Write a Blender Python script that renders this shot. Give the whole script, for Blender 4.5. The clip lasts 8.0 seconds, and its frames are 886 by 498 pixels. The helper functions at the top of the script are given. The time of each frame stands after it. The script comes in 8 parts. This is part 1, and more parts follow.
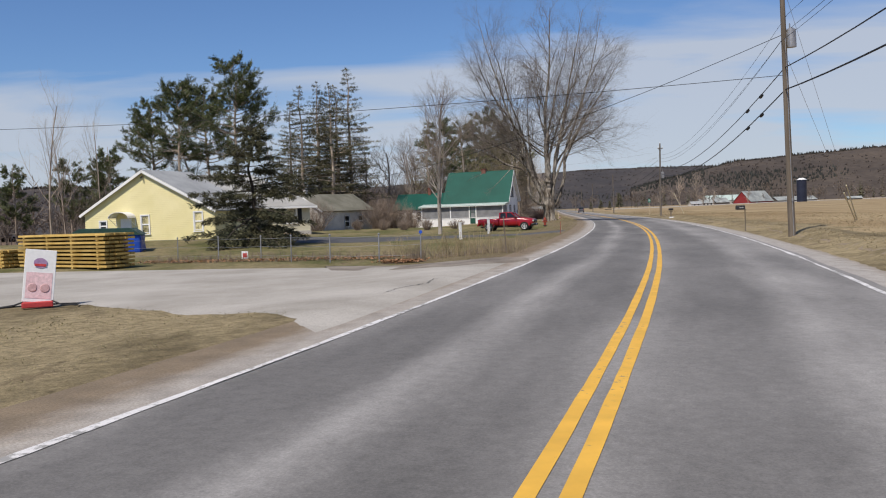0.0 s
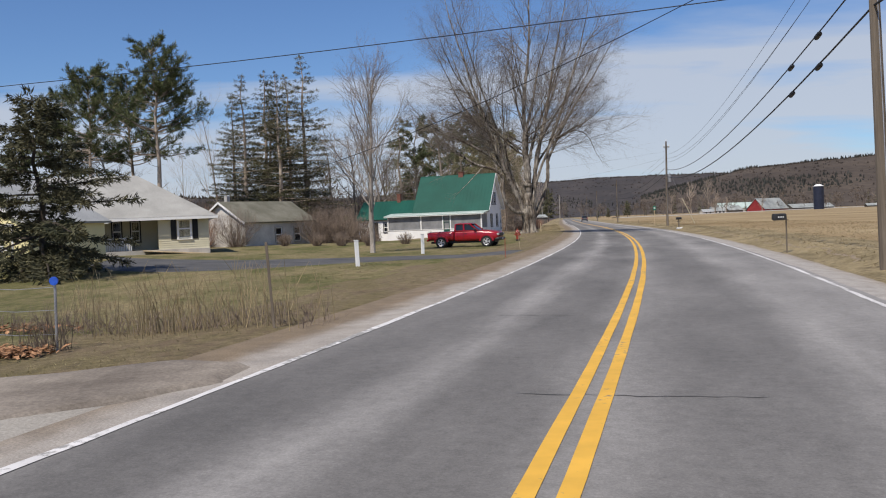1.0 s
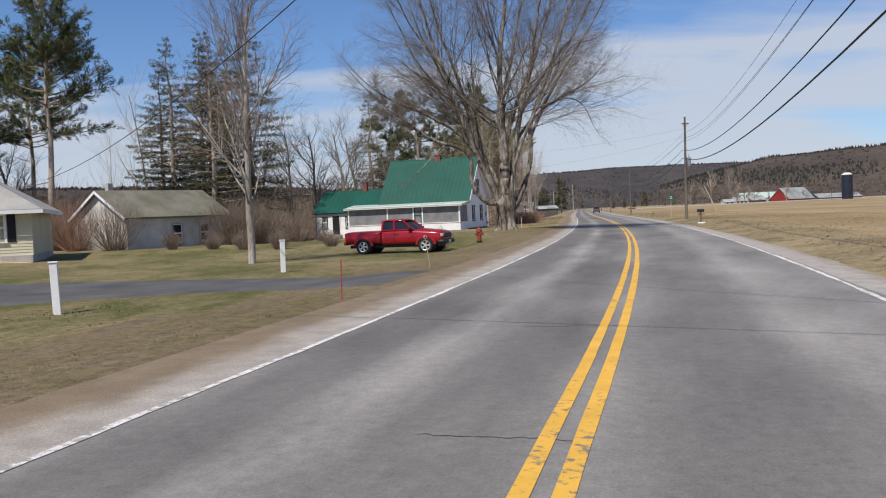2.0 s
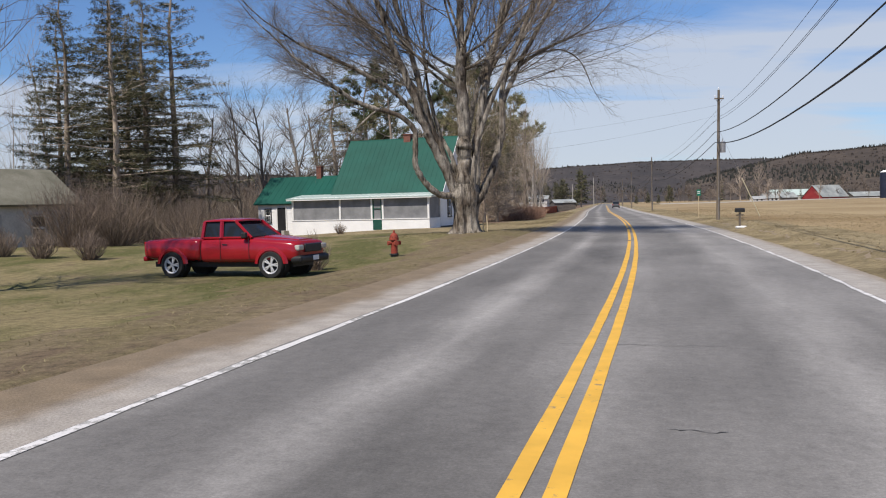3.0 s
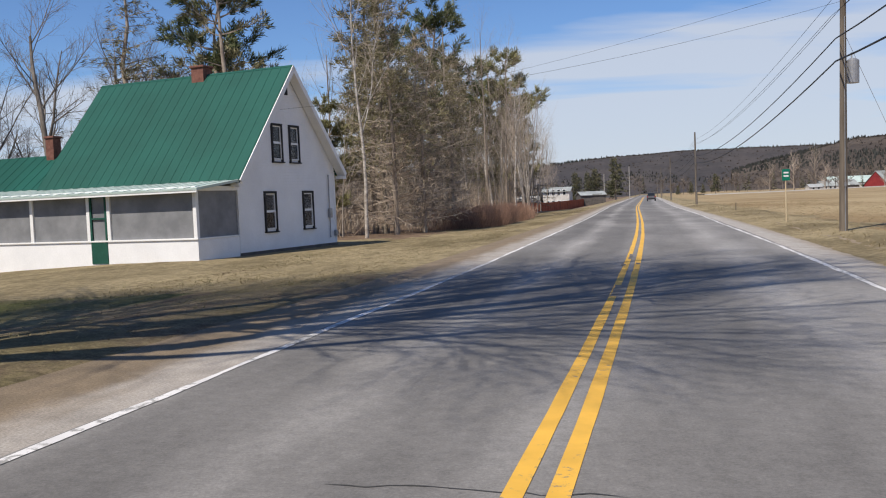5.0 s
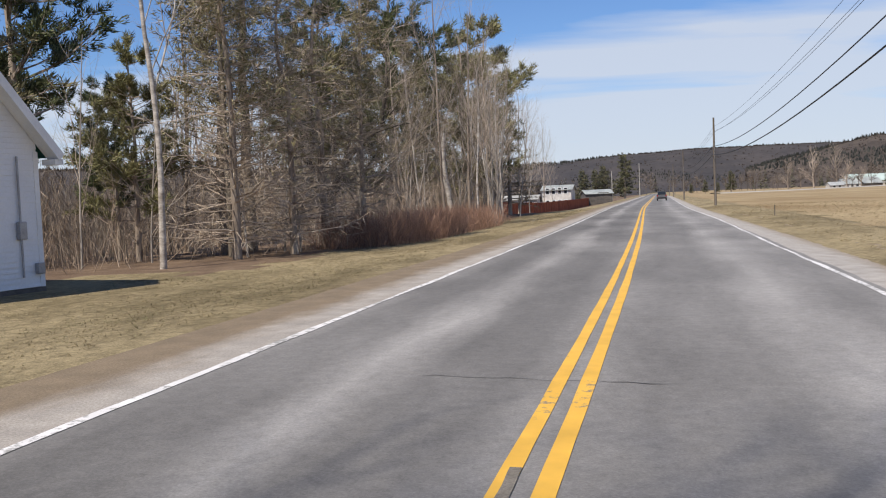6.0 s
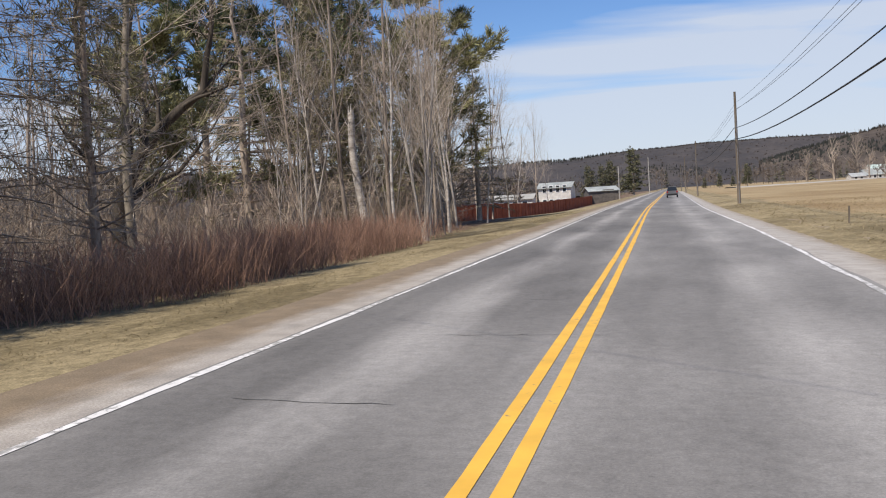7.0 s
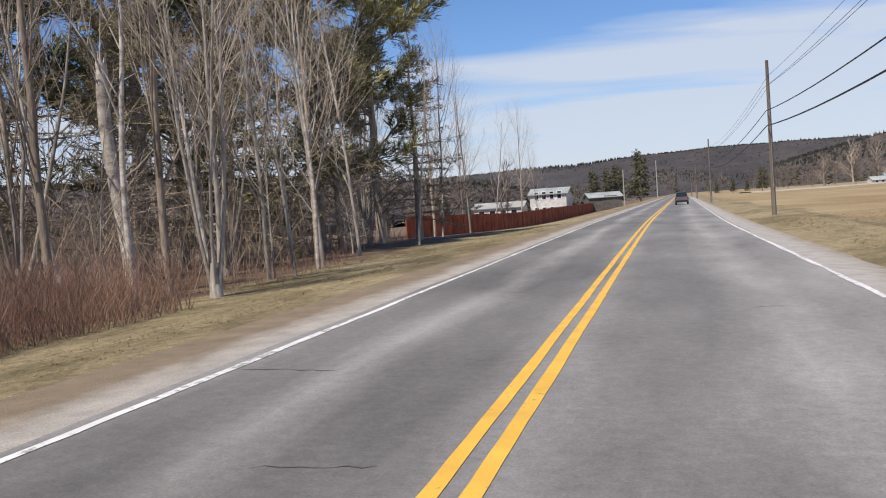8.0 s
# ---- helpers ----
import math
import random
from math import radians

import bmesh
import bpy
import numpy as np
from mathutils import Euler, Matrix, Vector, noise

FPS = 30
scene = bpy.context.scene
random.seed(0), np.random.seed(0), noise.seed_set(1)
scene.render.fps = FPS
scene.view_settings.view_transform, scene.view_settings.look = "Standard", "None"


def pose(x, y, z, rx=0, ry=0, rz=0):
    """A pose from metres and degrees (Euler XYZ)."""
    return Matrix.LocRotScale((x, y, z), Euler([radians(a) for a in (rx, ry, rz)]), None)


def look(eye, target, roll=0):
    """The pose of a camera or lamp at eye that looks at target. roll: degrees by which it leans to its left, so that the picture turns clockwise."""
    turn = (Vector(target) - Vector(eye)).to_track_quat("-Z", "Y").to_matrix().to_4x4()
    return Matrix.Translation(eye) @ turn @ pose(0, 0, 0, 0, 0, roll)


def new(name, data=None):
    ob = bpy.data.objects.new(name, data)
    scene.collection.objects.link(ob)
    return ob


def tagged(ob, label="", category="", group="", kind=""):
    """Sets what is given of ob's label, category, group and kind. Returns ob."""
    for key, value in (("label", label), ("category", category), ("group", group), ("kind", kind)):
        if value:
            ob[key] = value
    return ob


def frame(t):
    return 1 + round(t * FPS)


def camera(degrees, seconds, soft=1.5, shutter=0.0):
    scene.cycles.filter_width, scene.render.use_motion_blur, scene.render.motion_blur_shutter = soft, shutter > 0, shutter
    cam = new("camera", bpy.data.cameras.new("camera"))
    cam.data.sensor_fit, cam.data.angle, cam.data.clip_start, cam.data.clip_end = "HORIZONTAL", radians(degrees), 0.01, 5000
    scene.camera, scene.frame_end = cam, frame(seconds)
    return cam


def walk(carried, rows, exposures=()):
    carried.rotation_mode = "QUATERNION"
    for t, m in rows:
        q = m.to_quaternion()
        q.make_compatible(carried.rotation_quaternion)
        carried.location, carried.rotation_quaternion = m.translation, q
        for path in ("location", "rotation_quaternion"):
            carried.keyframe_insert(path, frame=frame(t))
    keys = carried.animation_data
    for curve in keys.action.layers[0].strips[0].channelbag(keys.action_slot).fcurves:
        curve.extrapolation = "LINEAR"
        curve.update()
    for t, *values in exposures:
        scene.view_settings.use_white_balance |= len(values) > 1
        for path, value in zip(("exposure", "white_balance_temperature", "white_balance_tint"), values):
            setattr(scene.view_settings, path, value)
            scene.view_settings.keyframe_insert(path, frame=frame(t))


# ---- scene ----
# camera and its ride
cam = camera(52.08, 8.0, 1.1)
ROWS = [
    (0.0, -5.778, -13.034, 1.625, -3.39, -2.32, 2.13),
    (0.5, -2.702, -4.093, 1.602, -2.96, -2.13, 2.28),
    (1.0, 0.253, 4.955, 1.604, -2.71, -1.74, 2.32),
    (1.5, 3.128, 14.157, 1.606, -2.12, -1.74, 2.39),
    (1.7, 4.226, 17.837, 1.616, -1.93, -1.96, 2.49),
    (2.8, 9.791, 37.956, 1.643, -0.30, -2.62, 1.61),
    (3.0, 10.819, 41.721, 1.654, -0.03, -2.75, 1.41),
    (3.5, 13.194, 51.246, 1.689, 0.69, -2.79, 1.44),
    (4.0, 15.405, 60.871, 1.654, 1.40, -2.76, 1.42),
    (4.5, 17.597, 70.463, 1.665, 2.04, -2.93, 2.13),
    (4.7, 18.411, 74.284, 1.669, 2.30, -3.01, 2.38),
    (5.8, 22.745, 95.532, 1.644, 3.17, -3.06, 2.02),
    (6.0, 23.510, 99.472, 1.650, 3.30, -3.10, 2.35),
    (6.5, 25.370, 109.351, 1.659, 3.61, -3.14, 2.72),
    (7.0, 27.343, 119.130, 1.663, 4.03, -3.06, 3.54),
    (7.5, 29.218, 129.067, 1.692, 4.35, -2.49, 3.86),
    (8.0, 30.973, 139.105, 1.668, 4.63, -2.60, 3.90),
]
walk(cam, [(t, pose(x, y, z, 90 + pitch, roll, yaw)) for t, x, y, z, yaw, pitch, roll in ROWS], [(0.0, -0.16), (1.5, -0.08), (3.0, 0.0), (4.7, 0.02), (6.0, 0.13), (8.0, 0.15)])

# sky, clouds and sun: shadows fall along (0.6, 0.8), sun 54 degrees up
SUN_FROM = Vector((-0.6 * 0.588, -0.8 * 0.588, 0.809)).normalized()
world = bpy.data.worlds.new("world")
scene.world = world
world.use_nodes = True
wn, wl = world.node_tree.nodes, world.node_tree.links
wn.clear()
sky = wn.new("ShaderNodeTexSky")
sky.sky_type, sky.sun_disc = "NISHITA", False
sky.sun_elevation = math.asin(SUN_FROM.z)
sky.sun_rotation = math.atan2(SUN_FROM.x, SUN_FROM.y)
sky.air_density, sky.dust_density, sky.ozone_density = 1.0, 0.0, 4.0
coord = wn.new("ShaderNodeTexCoord")
split = wn.new("ShaderNodeSeparateXYZ")
wl.new(coord.outputs["Generated"], split.inputs[0])
rise = wn.new("ShaderNodeMath")
rise.operation = "ADD"
rise.inputs[1].default_value = 0.12
wl.new(split.outputs["Z"], rise.inputs[0])
flat = wn.new("ShaderNodeCombineXYZ")
for axis in "XY":
    div = wn.new("ShaderNodeMath")
    div.operation = "DIVIDE"
    wl.new(split.outputs[axis], div.inputs[0])
    wl.new(rise.outputs[0], div.inputs[1])
    wl.new(div.outputs[0], flat.inputs[axis])
stretch = wn.new("ShaderNodeMapping")
stretch.inputs["Location"].default_value = (1.15, 0.35, 0.0)
stretch.inputs["Rotation"].default_value = (0, 0, 0.5)
stretch.inputs["Scale"].default_value = (0.5, 1.1, 1.0)
wl.new(flat.outputs[0], stretch.inputs[0])
puff = wn.new("ShaderNodeTexNoise")
puff.inputs["Scale"].default_value, puff.inputs["Detail"].default_value = 1.0, 7.0
puff.inputs["Roughness"].default_value = 0.52
puff.inputs["Distortion"].default_value = 0.35
wl.new(stretch.outputs[0], puff.inputs["Vector"])
cover = wn.new("ShaderNodeValToRGB")
cover.color_ramp.elements[0].position, cover.color_ramp.elements[1].position = 0.60, 0.80
cover.color_ramp.elements[0].color = (0, 0, 0, 1)
cover.color_ramp.elements[1].color = (0.82, 0.82, 0.82, 1)
bank = wn.new("ShaderNodeMapRange")
bank.interpolation_type = "SMOOTHSTEP"
bank.inputs["From Min"].default_value, bank.inputs["From Max"].default_value = 0.225, 0.085
bank.inputs["To Min"].default_value, bank.inputs["To Max"].default_value = 0.0, 0.34
tip = wn.new("ShaderNodeMath")
tip.operation = "MULTIPLY_ADD"
tip.inputs[1].default_value = -0.09
wl.new(split.outputs["X"], tip.inputs[0])
wl.new(split.outputs["Z"], tip.inputs[2])
wl.new(tip.outputs[0], bank.inputs[0])
lump = wn.new("ShaderNodeMath")
lump.operation = "ADD"
wl.new(puff.outputs["Fac"], lump.inputs[0])
wl.new(bank.outputs[0], lump.inputs[1])
wl.new(lump.outputs[0], cover.inputs[0])
cloud = wn.new("ShaderNodeMix")
cloud.data_type = "RGBA"
wl.new(cover.outputs[0], cloud.inputs[0])
deep = wn.new("ShaderNodeMix")
deep.data_type, deep.blend_type = "RGBA", "MULTIPLY"
deep.inputs[0].default_value = 1.0
deep.inputs[7].default_value = (0.9, 1.07, 1.36, 1)
wl.new(sky.outputs[0], deep.inputs[6])
wl.new(deep.outputs[2], cloud.inputs[6])
cloud.inputs[7].default_value = (7.2, 7.75, 8.8, 1)
back = wn.new("ShaderNodeBackground")
back.inputs["Strength"].default_value = 0.082
wl.new(cloud.outputs[2], back.inputs[0])
wl.new(back.outputs[0], wn.new("ShaderNodeOutputWorld").inputs[0])
sun = new("sun", bpy.data.lights.new("sun", "SUN"))
sun.data.energy, sun.data.angle, sun.data.color = 5.0, radians(0.6), (1.0, 0.918, 0.805)
sun.matrix_world = look(SUN_FROM * 50, (0, 0, 0))
scene.view_settings.exposure = 0.0


# materials
def mix_rgb(nt, fac, a, b, kind="MIX"):
    m = nt.nodes.new("ShaderNodeMix")
    m.data_type, m.blend_type = "RGBA", kind
    for slot, value in ((0, fac), (6, a), (7, b)):
        if isinstance(value, bpy.types.NodeSocket):
            nt.links.new(value, m.inputs[slot])
        elif slot == 0:
            m.inputs[0].default_value = value
        else:
            m.inputs[slot].default_value = (*value, 1)
    return m.outputs[2]


def noise_of(nt, vec, scale, detail=4.0, rough=0.55, stretch=None):
    if stretch:
        mp = nt.nodes.new("ShaderNodeMapping")
        mp.inputs["Scale"].default_value = stretch
        nt.links.new(vec, mp.inputs[0])
        vec = mp.outputs[0]
    n = nt.nodes.new("ShaderNodeTexNoise")
    n.inputs["Scale"].default_value, n.inputs["Detail"].default_value, n.inputs["Roughness"].default_value = scale, detail, rough
    nt.links.new(vec, n.inputs["Vector"])
    return n.outputs["Fac"]


def ramp_of(nt, fac, stops):
    r = nt.nodes.new("ShaderNodeValToRGB")
    els = r.color_ramp.elements
    while len(els) < len(stops):
        els.new(0.5)
    for el, (pos, c) in zip(els, stops):
        el.position = pos
        el.color = (c, c, c, 1) if isinstance(c, (int, float)) else (*c, 1)
    nt.links.new(fac, r.inputs[0])
    return r.outputs[0]


def shade(name, c1, c2, scale=1.0, fine=30.0, rough=0.85, bump=0.15, dist=0.01, metal=0.0, spread=(0.35, 0.65), grain=0.25, stretch=None, vary=0.0, islands=0.0, local=False, spec=0.3):
    """Two colours mixed by a broad noise, grained by a fine one, with relief."""
    m = bpy.data.materials.new(name)
    m.use_nodes = True
    nt = m.node_tree
    bsdf = nt.nodes["Principled BSDF"]
    if local:
        vec = nt.nodes.new("ShaderNodeTexCoord").outputs["Object"]
    else:
        vec = nt.nodes.new("ShaderNodeNewGeometry").outputs["Position"]
    broad = noise_of(nt, vec, scale, 5.0, 0.6, stretch)
    small = noise_of(nt, vec, fine, 3.0, 0.6, stretch)
    col = mix_rgb(nt, ramp_of(nt, broad, [(spread[0], 0.0), (spread[1], 1.0)]), c1, c2)
    col = mix_rgb(nt, 1.0, col, ramp_of(nt, small, [(0.25, 1 - grain), (0.75, 1 + grain * 0.6)]), "MULTIPLY")
    if vary:
        info = nt.nodes.new("ShaderNodeObjectInfo")
        col = mix_rgb(nt, 1.0, col, ramp_of(nt, info.outputs["Random"], [(0.0, 1 - vary), (1.0, 1 + vary)]), "MULTIPLY")
    if islands:
        geo = nt.nodes.new("ShaderNodeNewGeometry")
        col = mix_rgb(nt, 1.0, col, ramp_of(nt, geo.outputs["Random Per Island"], [(0.0, 1 - islands), (1.0, 1 + islands)]), "MULTIPLY")
    nt.links.new(col, bsdf.inputs["Base Color"])
    bsdf.inputs["Roughness"].default_value = rough
    bsdf.inputs["Metallic"].default_value = metal
    bsdf.inputs["Specular IOR Level"].default_value = spec
    if bump:
        b = nt.nodes.new("ShaderNodeBump")
        b.inputs["Strength"].default_value, b.inputs["Distance"].default_value = bump, dist
        nt.links.new(small, b.inputs["Height"])
        nt.links.new(b.outputs[0], bsdf.inputs["Normal"])
    return m


def asphalt_of(name, base, edge_left, edge_right):
    """Worn asphalt: u of the map runs across the road in metres, v along it."""
    m = bpy.data.materials.new(name)
    m.use_nodes = True
    nt = m.node_tree
    bsdf = nt.nodes["Principled BSDF"]
    uv = nt.nodes.new("ShaderNodeUVMap").outputs[0]
    sep = nt.nodes.new("ShaderNodeSeparateXYZ")
    nt.links.new(uv, sep.inputs[0])
    wob = noise_of(nt, uv, 1.0, 4.0, 0.6, (0.6, 0.09, 1))
    add = nt.nodes.new("ShaderNodeMath")
    add.operation = "MULTIPLY_ADD"
    add.inputs[1].default_value = 1.3
    nt.links.new(wob, add.inputs[0])
    nt.links.new(sep.outputs["X"], add.inputs[2])
    mr = nt.nodes.new("ShaderNodeMapRange")
    mr.inputs["From Min"].default_value, mr.inputs["From Max"].default_value = edge_left + 0.65, edge_right + 0.65
    nt.links.new(add.outputs[0], mr.inputs[0])
    w = edge_right - edge_left

    def at(u, v):
        return ((u - edge_left) / w, v)

    bands = ramp_of(nt, mr.outputs[0], [at(-5.4, 1.6), at(-3.75, 1.3), at(-3.1, 0.82), at(-2.35, 0.86), at(-1.8, 1.46), at(-1.25, 0.88), at(-0.55, 0.84), at(0.15, 1.24), at(0.8, 0.92), at(1.8, 0.9), at(2.6, 1.48), at(3.5, 1.15), at(5.2, 1.6)])
    patch = noise_of(nt, uv, 0.35, 6.0, 0.65, (1.0, 0.35, 1))
    speck = noise_of(nt, uv, 38.0, 4.0, 0.85)
    stone = noise_of(nt, uv, 7.0, 5.0, 0.8)
    col = mix_rgb(nt, 1.0, base, bands, "MULTIPLY")
    col = mix_rgb(nt, 1.0, col, ramp_of(nt, patch, [(0.3, 0.64), (0.7, 1.3)]), "MULTIPLY")
    col = mix_rgb(nt, 1.0, col, ramp_of(nt, speck, [(0.3, 0.76), (0.5, 1.0), (0.7, 1.28)]), "MULTIPLY")
    col = mix_rgb(nt, 1.0, col, ramp_of(nt, stone, [(0.25, 0.76), (0.5, 1.0), (0.72, 1.2)]), "MULTIPLY")
    nt.links.new(col, bsdf.inputs["Base Color"])
    bsdf.inputs["Roughness"].default_value = 0.88
    bsdf.inputs["Specular IOR Level"].default_value = 0.3
    b = nt.nodes.new("ShaderNodeBump")
    b.inputs["Strength"].default_value, b.inputs["Distance"].default_value = 0.3, 0.01
    nt.links.new(speck, b.inputs["Height"])
    nt.links.new(b.outputs[0], bsdf.inputs["Normal"])
    return m


def paint_of(name, colour, worn, amount):
    """Road paint worn through to the asphalt in spots."""
    m = bpy.data.materials.new(name)
    m.use_nodes = True
    nt = m.node_tree
    bsdf = nt.nodes["Principled BSDF"]
    vec = nt.nodes.new("ShaderNodeNewGeometry").outputs["Position"]
    chip = noise_of(nt, vec, 9.0, 6.0, 0.7)
    wide = noise_of(nt, vec, 0.5, 3.0, 0.5)
    both = mix_rgb(nt, 0.35, chip, wide)
    fac = ramp_of(nt, both, [(amount - 0.03, 1.0), (amount + 0.03, 0.0)])
    tone = mix_rgb(nt, ramp_of(nt, noise_of(nt, vec, 2.0), [(0.3, 0.0), (0.7, 1.0)]), colour, tuple(0.78 * c for c in colour))
    nt.links.new(mix_rgb(nt, fac, tone, worn), bsdf.inputs["Base Color"])
    bsdf.inputs["Roughness"].default_value = 0.7
    return m


def shoulder_of(name, inner, pale, outer, dirt):
    """Sandy gravel that turns to brown dirt away from the asphalt; u of the map runs across the road in metres."""
    m = bpy.data.materials.new(name)
    m.use_nodes = True
    nt = m.node_tree
    bsdf = nt.nodes["Principled BSDF"]
    uv = nt.nodes.new("ShaderNodeUVMap").outputs[0]
    sep = nt.nodes.new("ShaderNodeSeparateXYZ")
    nt.links.new(uv, sep.inputs[0])
    wob = nt.nodes.new("ShaderNodeMath")
    wob.operation = "MULTIPLY_ADD"
    wob.inputs[1].default_value = 1.1
    nt.links.new(noise_of(nt, uv, 1.0, 6.0, 0.65, (1.6, 0.5, 1)), wob.inputs[0])
    nt.links.new(sep.outputs["X"], wob.inputs[2])
    mr = nt.nodes.new("ShaderNodeMapRange")
    mr.interpolation_type = "SMOOTHSTEP"
    mr.inputs["From Min"].default_value, mr.inputs["From Max"].default_value = inner + 0.55, outer + 0.55
    nt.links.new(wob.outputs[0], mr.inputs[0])
    small = noise_of(nt, uv, 40.0, 4.0, 0.75)
    col = mix_rgb(nt, mr.outputs[0], pale, dirt)
    col = mix_rgb(nt, 1.0, col, ramp_of(nt, noise_of(nt, uv, 2.0, 5.0, 0.6), [(0.3, 0.78), (0.7, 1.18)]), "MULTIPLY")
    col = mix_rgb(nt, 1.0, col, ramp_of(nt, small, [(0.28, 0.6), (0.5, 1.0), (0.72, 1.4)]), "MULTIPLY")
    nt.links.new(col, bsdf.inputs["Base Color"])
    bsdf.inputs["Roughness"].default_value = 0.95
    b = nt.nodes.new("ShaderNodeBump")
    b.inputs["Strength"].default_value, b.inputs["Distance"].default_value = 0.6, 0.02
    nt.links.new(small, b.inputs["Height"])
    nt.links.new(b.outputs[0], bsdf.inputs["Normal"])
    return m


def turf_of(name, green, straw, bare, share, soil):
    """Early spring grass: patches of green and straw, thin brown places, streaks and tufts."""
    m = bpy.data.materials.new(name)
    m.use_nodes = True
    nt = m.node_tree
    bsdf = nt.nodes["Principled BSDF"]
    vec = nt.nodes.new("ShaderNodeNewGeometry").outputs["Position"]
    broad = noise_of(nt, vec, 0.22, 5.0, 0.6, (1.0, 0.45, 1.0))
    streak = noise_of(nt, vec, 0.9, 6.0, 0.68, (1.0, 0.4, 1.0))
    tuft = noise_of(nt, vec, 5.0, 5.0, 0.75)
    fine = noise_of(nt, vec, 32.0, 4.0, 0.75)
    mixed = mix_rgb(nt, 0.4, broad, streak)
    col = mix_rgb(nt, ramp_of(nt, mixed, [(share - 0.07, 0.0), (share + 0.07, 1.0)]), green, straw)
    col = mix_rgb(nt, ramp_of(nt, streak, [(soil, 0.0), (soil + 0.12, 0.85)]), col, bare)
    col = mix_rgb(nt, 1.0, col, ramp_of(nt, tuft, [(0.3, 0.55), (0.5, 1.0), (0.7, 1.4)]), "MULTIPLY")
    col = mix_rgb(nt, 1.0, col, ramp_of(nt, fine, [(0.3, 0.6), (0.5, 1.0), (0.7, 1.4)]), "MULTIPLY")
    nt.links.new(col, bsdf.inputs["Base Color"])
    bsdf.inputs["Roughness"].default_value = 0.95
    bsdf.inputs["Specular IOR Level"].default_value = 0.15
    b = nt.nodes.new("ShaderNodeBump")
    b.inputs["Strength"].default_value, b.inputs["Distance"].default_value = 0.9, 0.06
    nt.links.new(mix_rgb(nt, 0.5, tuft, fine), b.inputs["Height"])
    nt.links.new(b.outputs[0], bsdf.inputs["Normal"])
    return m


def old_bark(name):
    """Furrowed old bark: pale plates, dark cracks that run up the limb, mossy blotches."""
    m = bpy.data.materials.new(name)
    m.use_nodes = True
    nt = m.node_tree
    bsdf = nt.nodes["Principled BSDF"]
    vec = nt.nodes.new("ShaderNodeTexCoord").outputs["Object"]
    furrow = noise_of(nt, vec, 7.0, 5.0, 0.65, (1, 1, 0.16))
    blotch = noise_of(nt, vec, 1.3, 4.0, 0.6, (1, 1, 0.7))
    fine = noise_of(nt, vec, 34.0, 3.0, 0.7, (1, 1, 0.5))
    col = mix_rgb(nt, ramp_of(nt, blotch, [(0.38, 0.0), (0.62, 1.0)]), (0.15, 0.118, 0.09), (0.43, 0.385, 0.325))
    moss = noise_of(nt, vec, 3.2, 5.0, 0.7, (1, 1, 0.5))
    col = mix_rgb(nt, ramp_of(nt, moss, [(0.55, 0.0), (0.66, 0.75)]), col, (0.1, 0.085, 0.06))
    col = mix_rgb(nt, 1.0, col, ramp_of(nt, furrow, [(0.36, 0.13), (0.47, 0.72), (0.6, 1.12)]), "MULTIPLY")
    col = mix_rgb(nt, 1.0, col, ramp_of(nt, fine, [(0.3, 0.6), (0.7, 1.3)]), "MULTIPLY")
    nt.links.new(col, bsdf.inputs["Base Color"])
    bsdf.inputs["Roughness"].default_value = 0.95
    bsdf.inputs["Specular IOR Level"].default_value = 0.2
    b = nt.nodes.new("ShaderNodeBump")
    b.inputs["Strength"].default_value, b.inputs["Distance"].default_value = 1.0, 0.12
    nt.links.new(furrow, b.inputs["Height"])
    nt.links.new(b.outputs[0], bsdf.inputs["Normal"])
    return m


M = {}
M["shoulder_left"] = shoulder_of("sandy_shoulder_left", -3.78, (0.36, 0.325, 0.285), -4.45, (0.205, 0.155, 0.1))
M["shoulder_right"] = shoulder_of("sandy_shoulder_right", 4.8, (0.37, 0.34, 0.305), 6.1, (0.25, 0.195, 0.13))
M["asphalt"] = asphalt_of("asphalt", (0.186, 0.178, 0.169), -5.5, 6.0)
M["drive"] = shade("driveway_asphalt", (0.07, 0.07, 0.073), (0.12, 0.118, 0.115), 0.6, 60, 0.9, 0.4, 0.01)
M["yellow_paint"] = paint_of("yellow_paint", (0.80, 0.455, 0.06), (0.2, 0.175, 0.13), 0.395)
M["white_paint"] = paint_of("white_paint", (0.78, 0.76, 0.74), (0.3, 0.29, 0.27), 0.468)
M["worn_patch"] = shade("worn_patch", (0.17, 0.15, 0.12), (0.25, 0.225, 0.19), 3.0, 50, 0.9, 0.4, 0.01, grain=0.4)
M["crack"] = shade("crack_tar", (0.05, 0.048, 0.046), (0.09, 0.088, 0.084), 4.0)
M["gravel"] = shade("gravel_lot", (0.32, 0.295, 0.255), (0.46, 0.43, 0.385), 0.35, 35, 0.95, 0.5, 0.02, grain=0.3)
M["earth"] = shade("worn_dark_earth", (0.16, 0.135, 0.11), (0.3, 0.26, 0.215), 0.9, 25, 0.95, 0.5, 0.02, grain=0.35)
M["dead_leaf"] = shade("fallen_leaves", (0.2, 0.095, 0.045), (0.42, 0.24, 0.13), 2.0, 10, 0.9, 0.0, islands=0.6)
M["lawn"] = turf_of("spring_lawn", (0.112, 0.112, 0.042), (0.24, 0.198, 0.105), (0.16, 0.12, 0.075), 0.5, 0.57)
M["dry_grass"] = turf_of("dry_verge_grass", (0.17, 0.135, 0.075), (0.31, 0.25, 0.145), (0.135, 0.1, 0.06), 0.48, 0.58)
M["verge"] = turf_of("worn_brown_verge", (0.165, 0.135, 0.07), (0.22, 0.172, 0.11), (0.15, 0.11, 0.072), 0.5, 0.52)
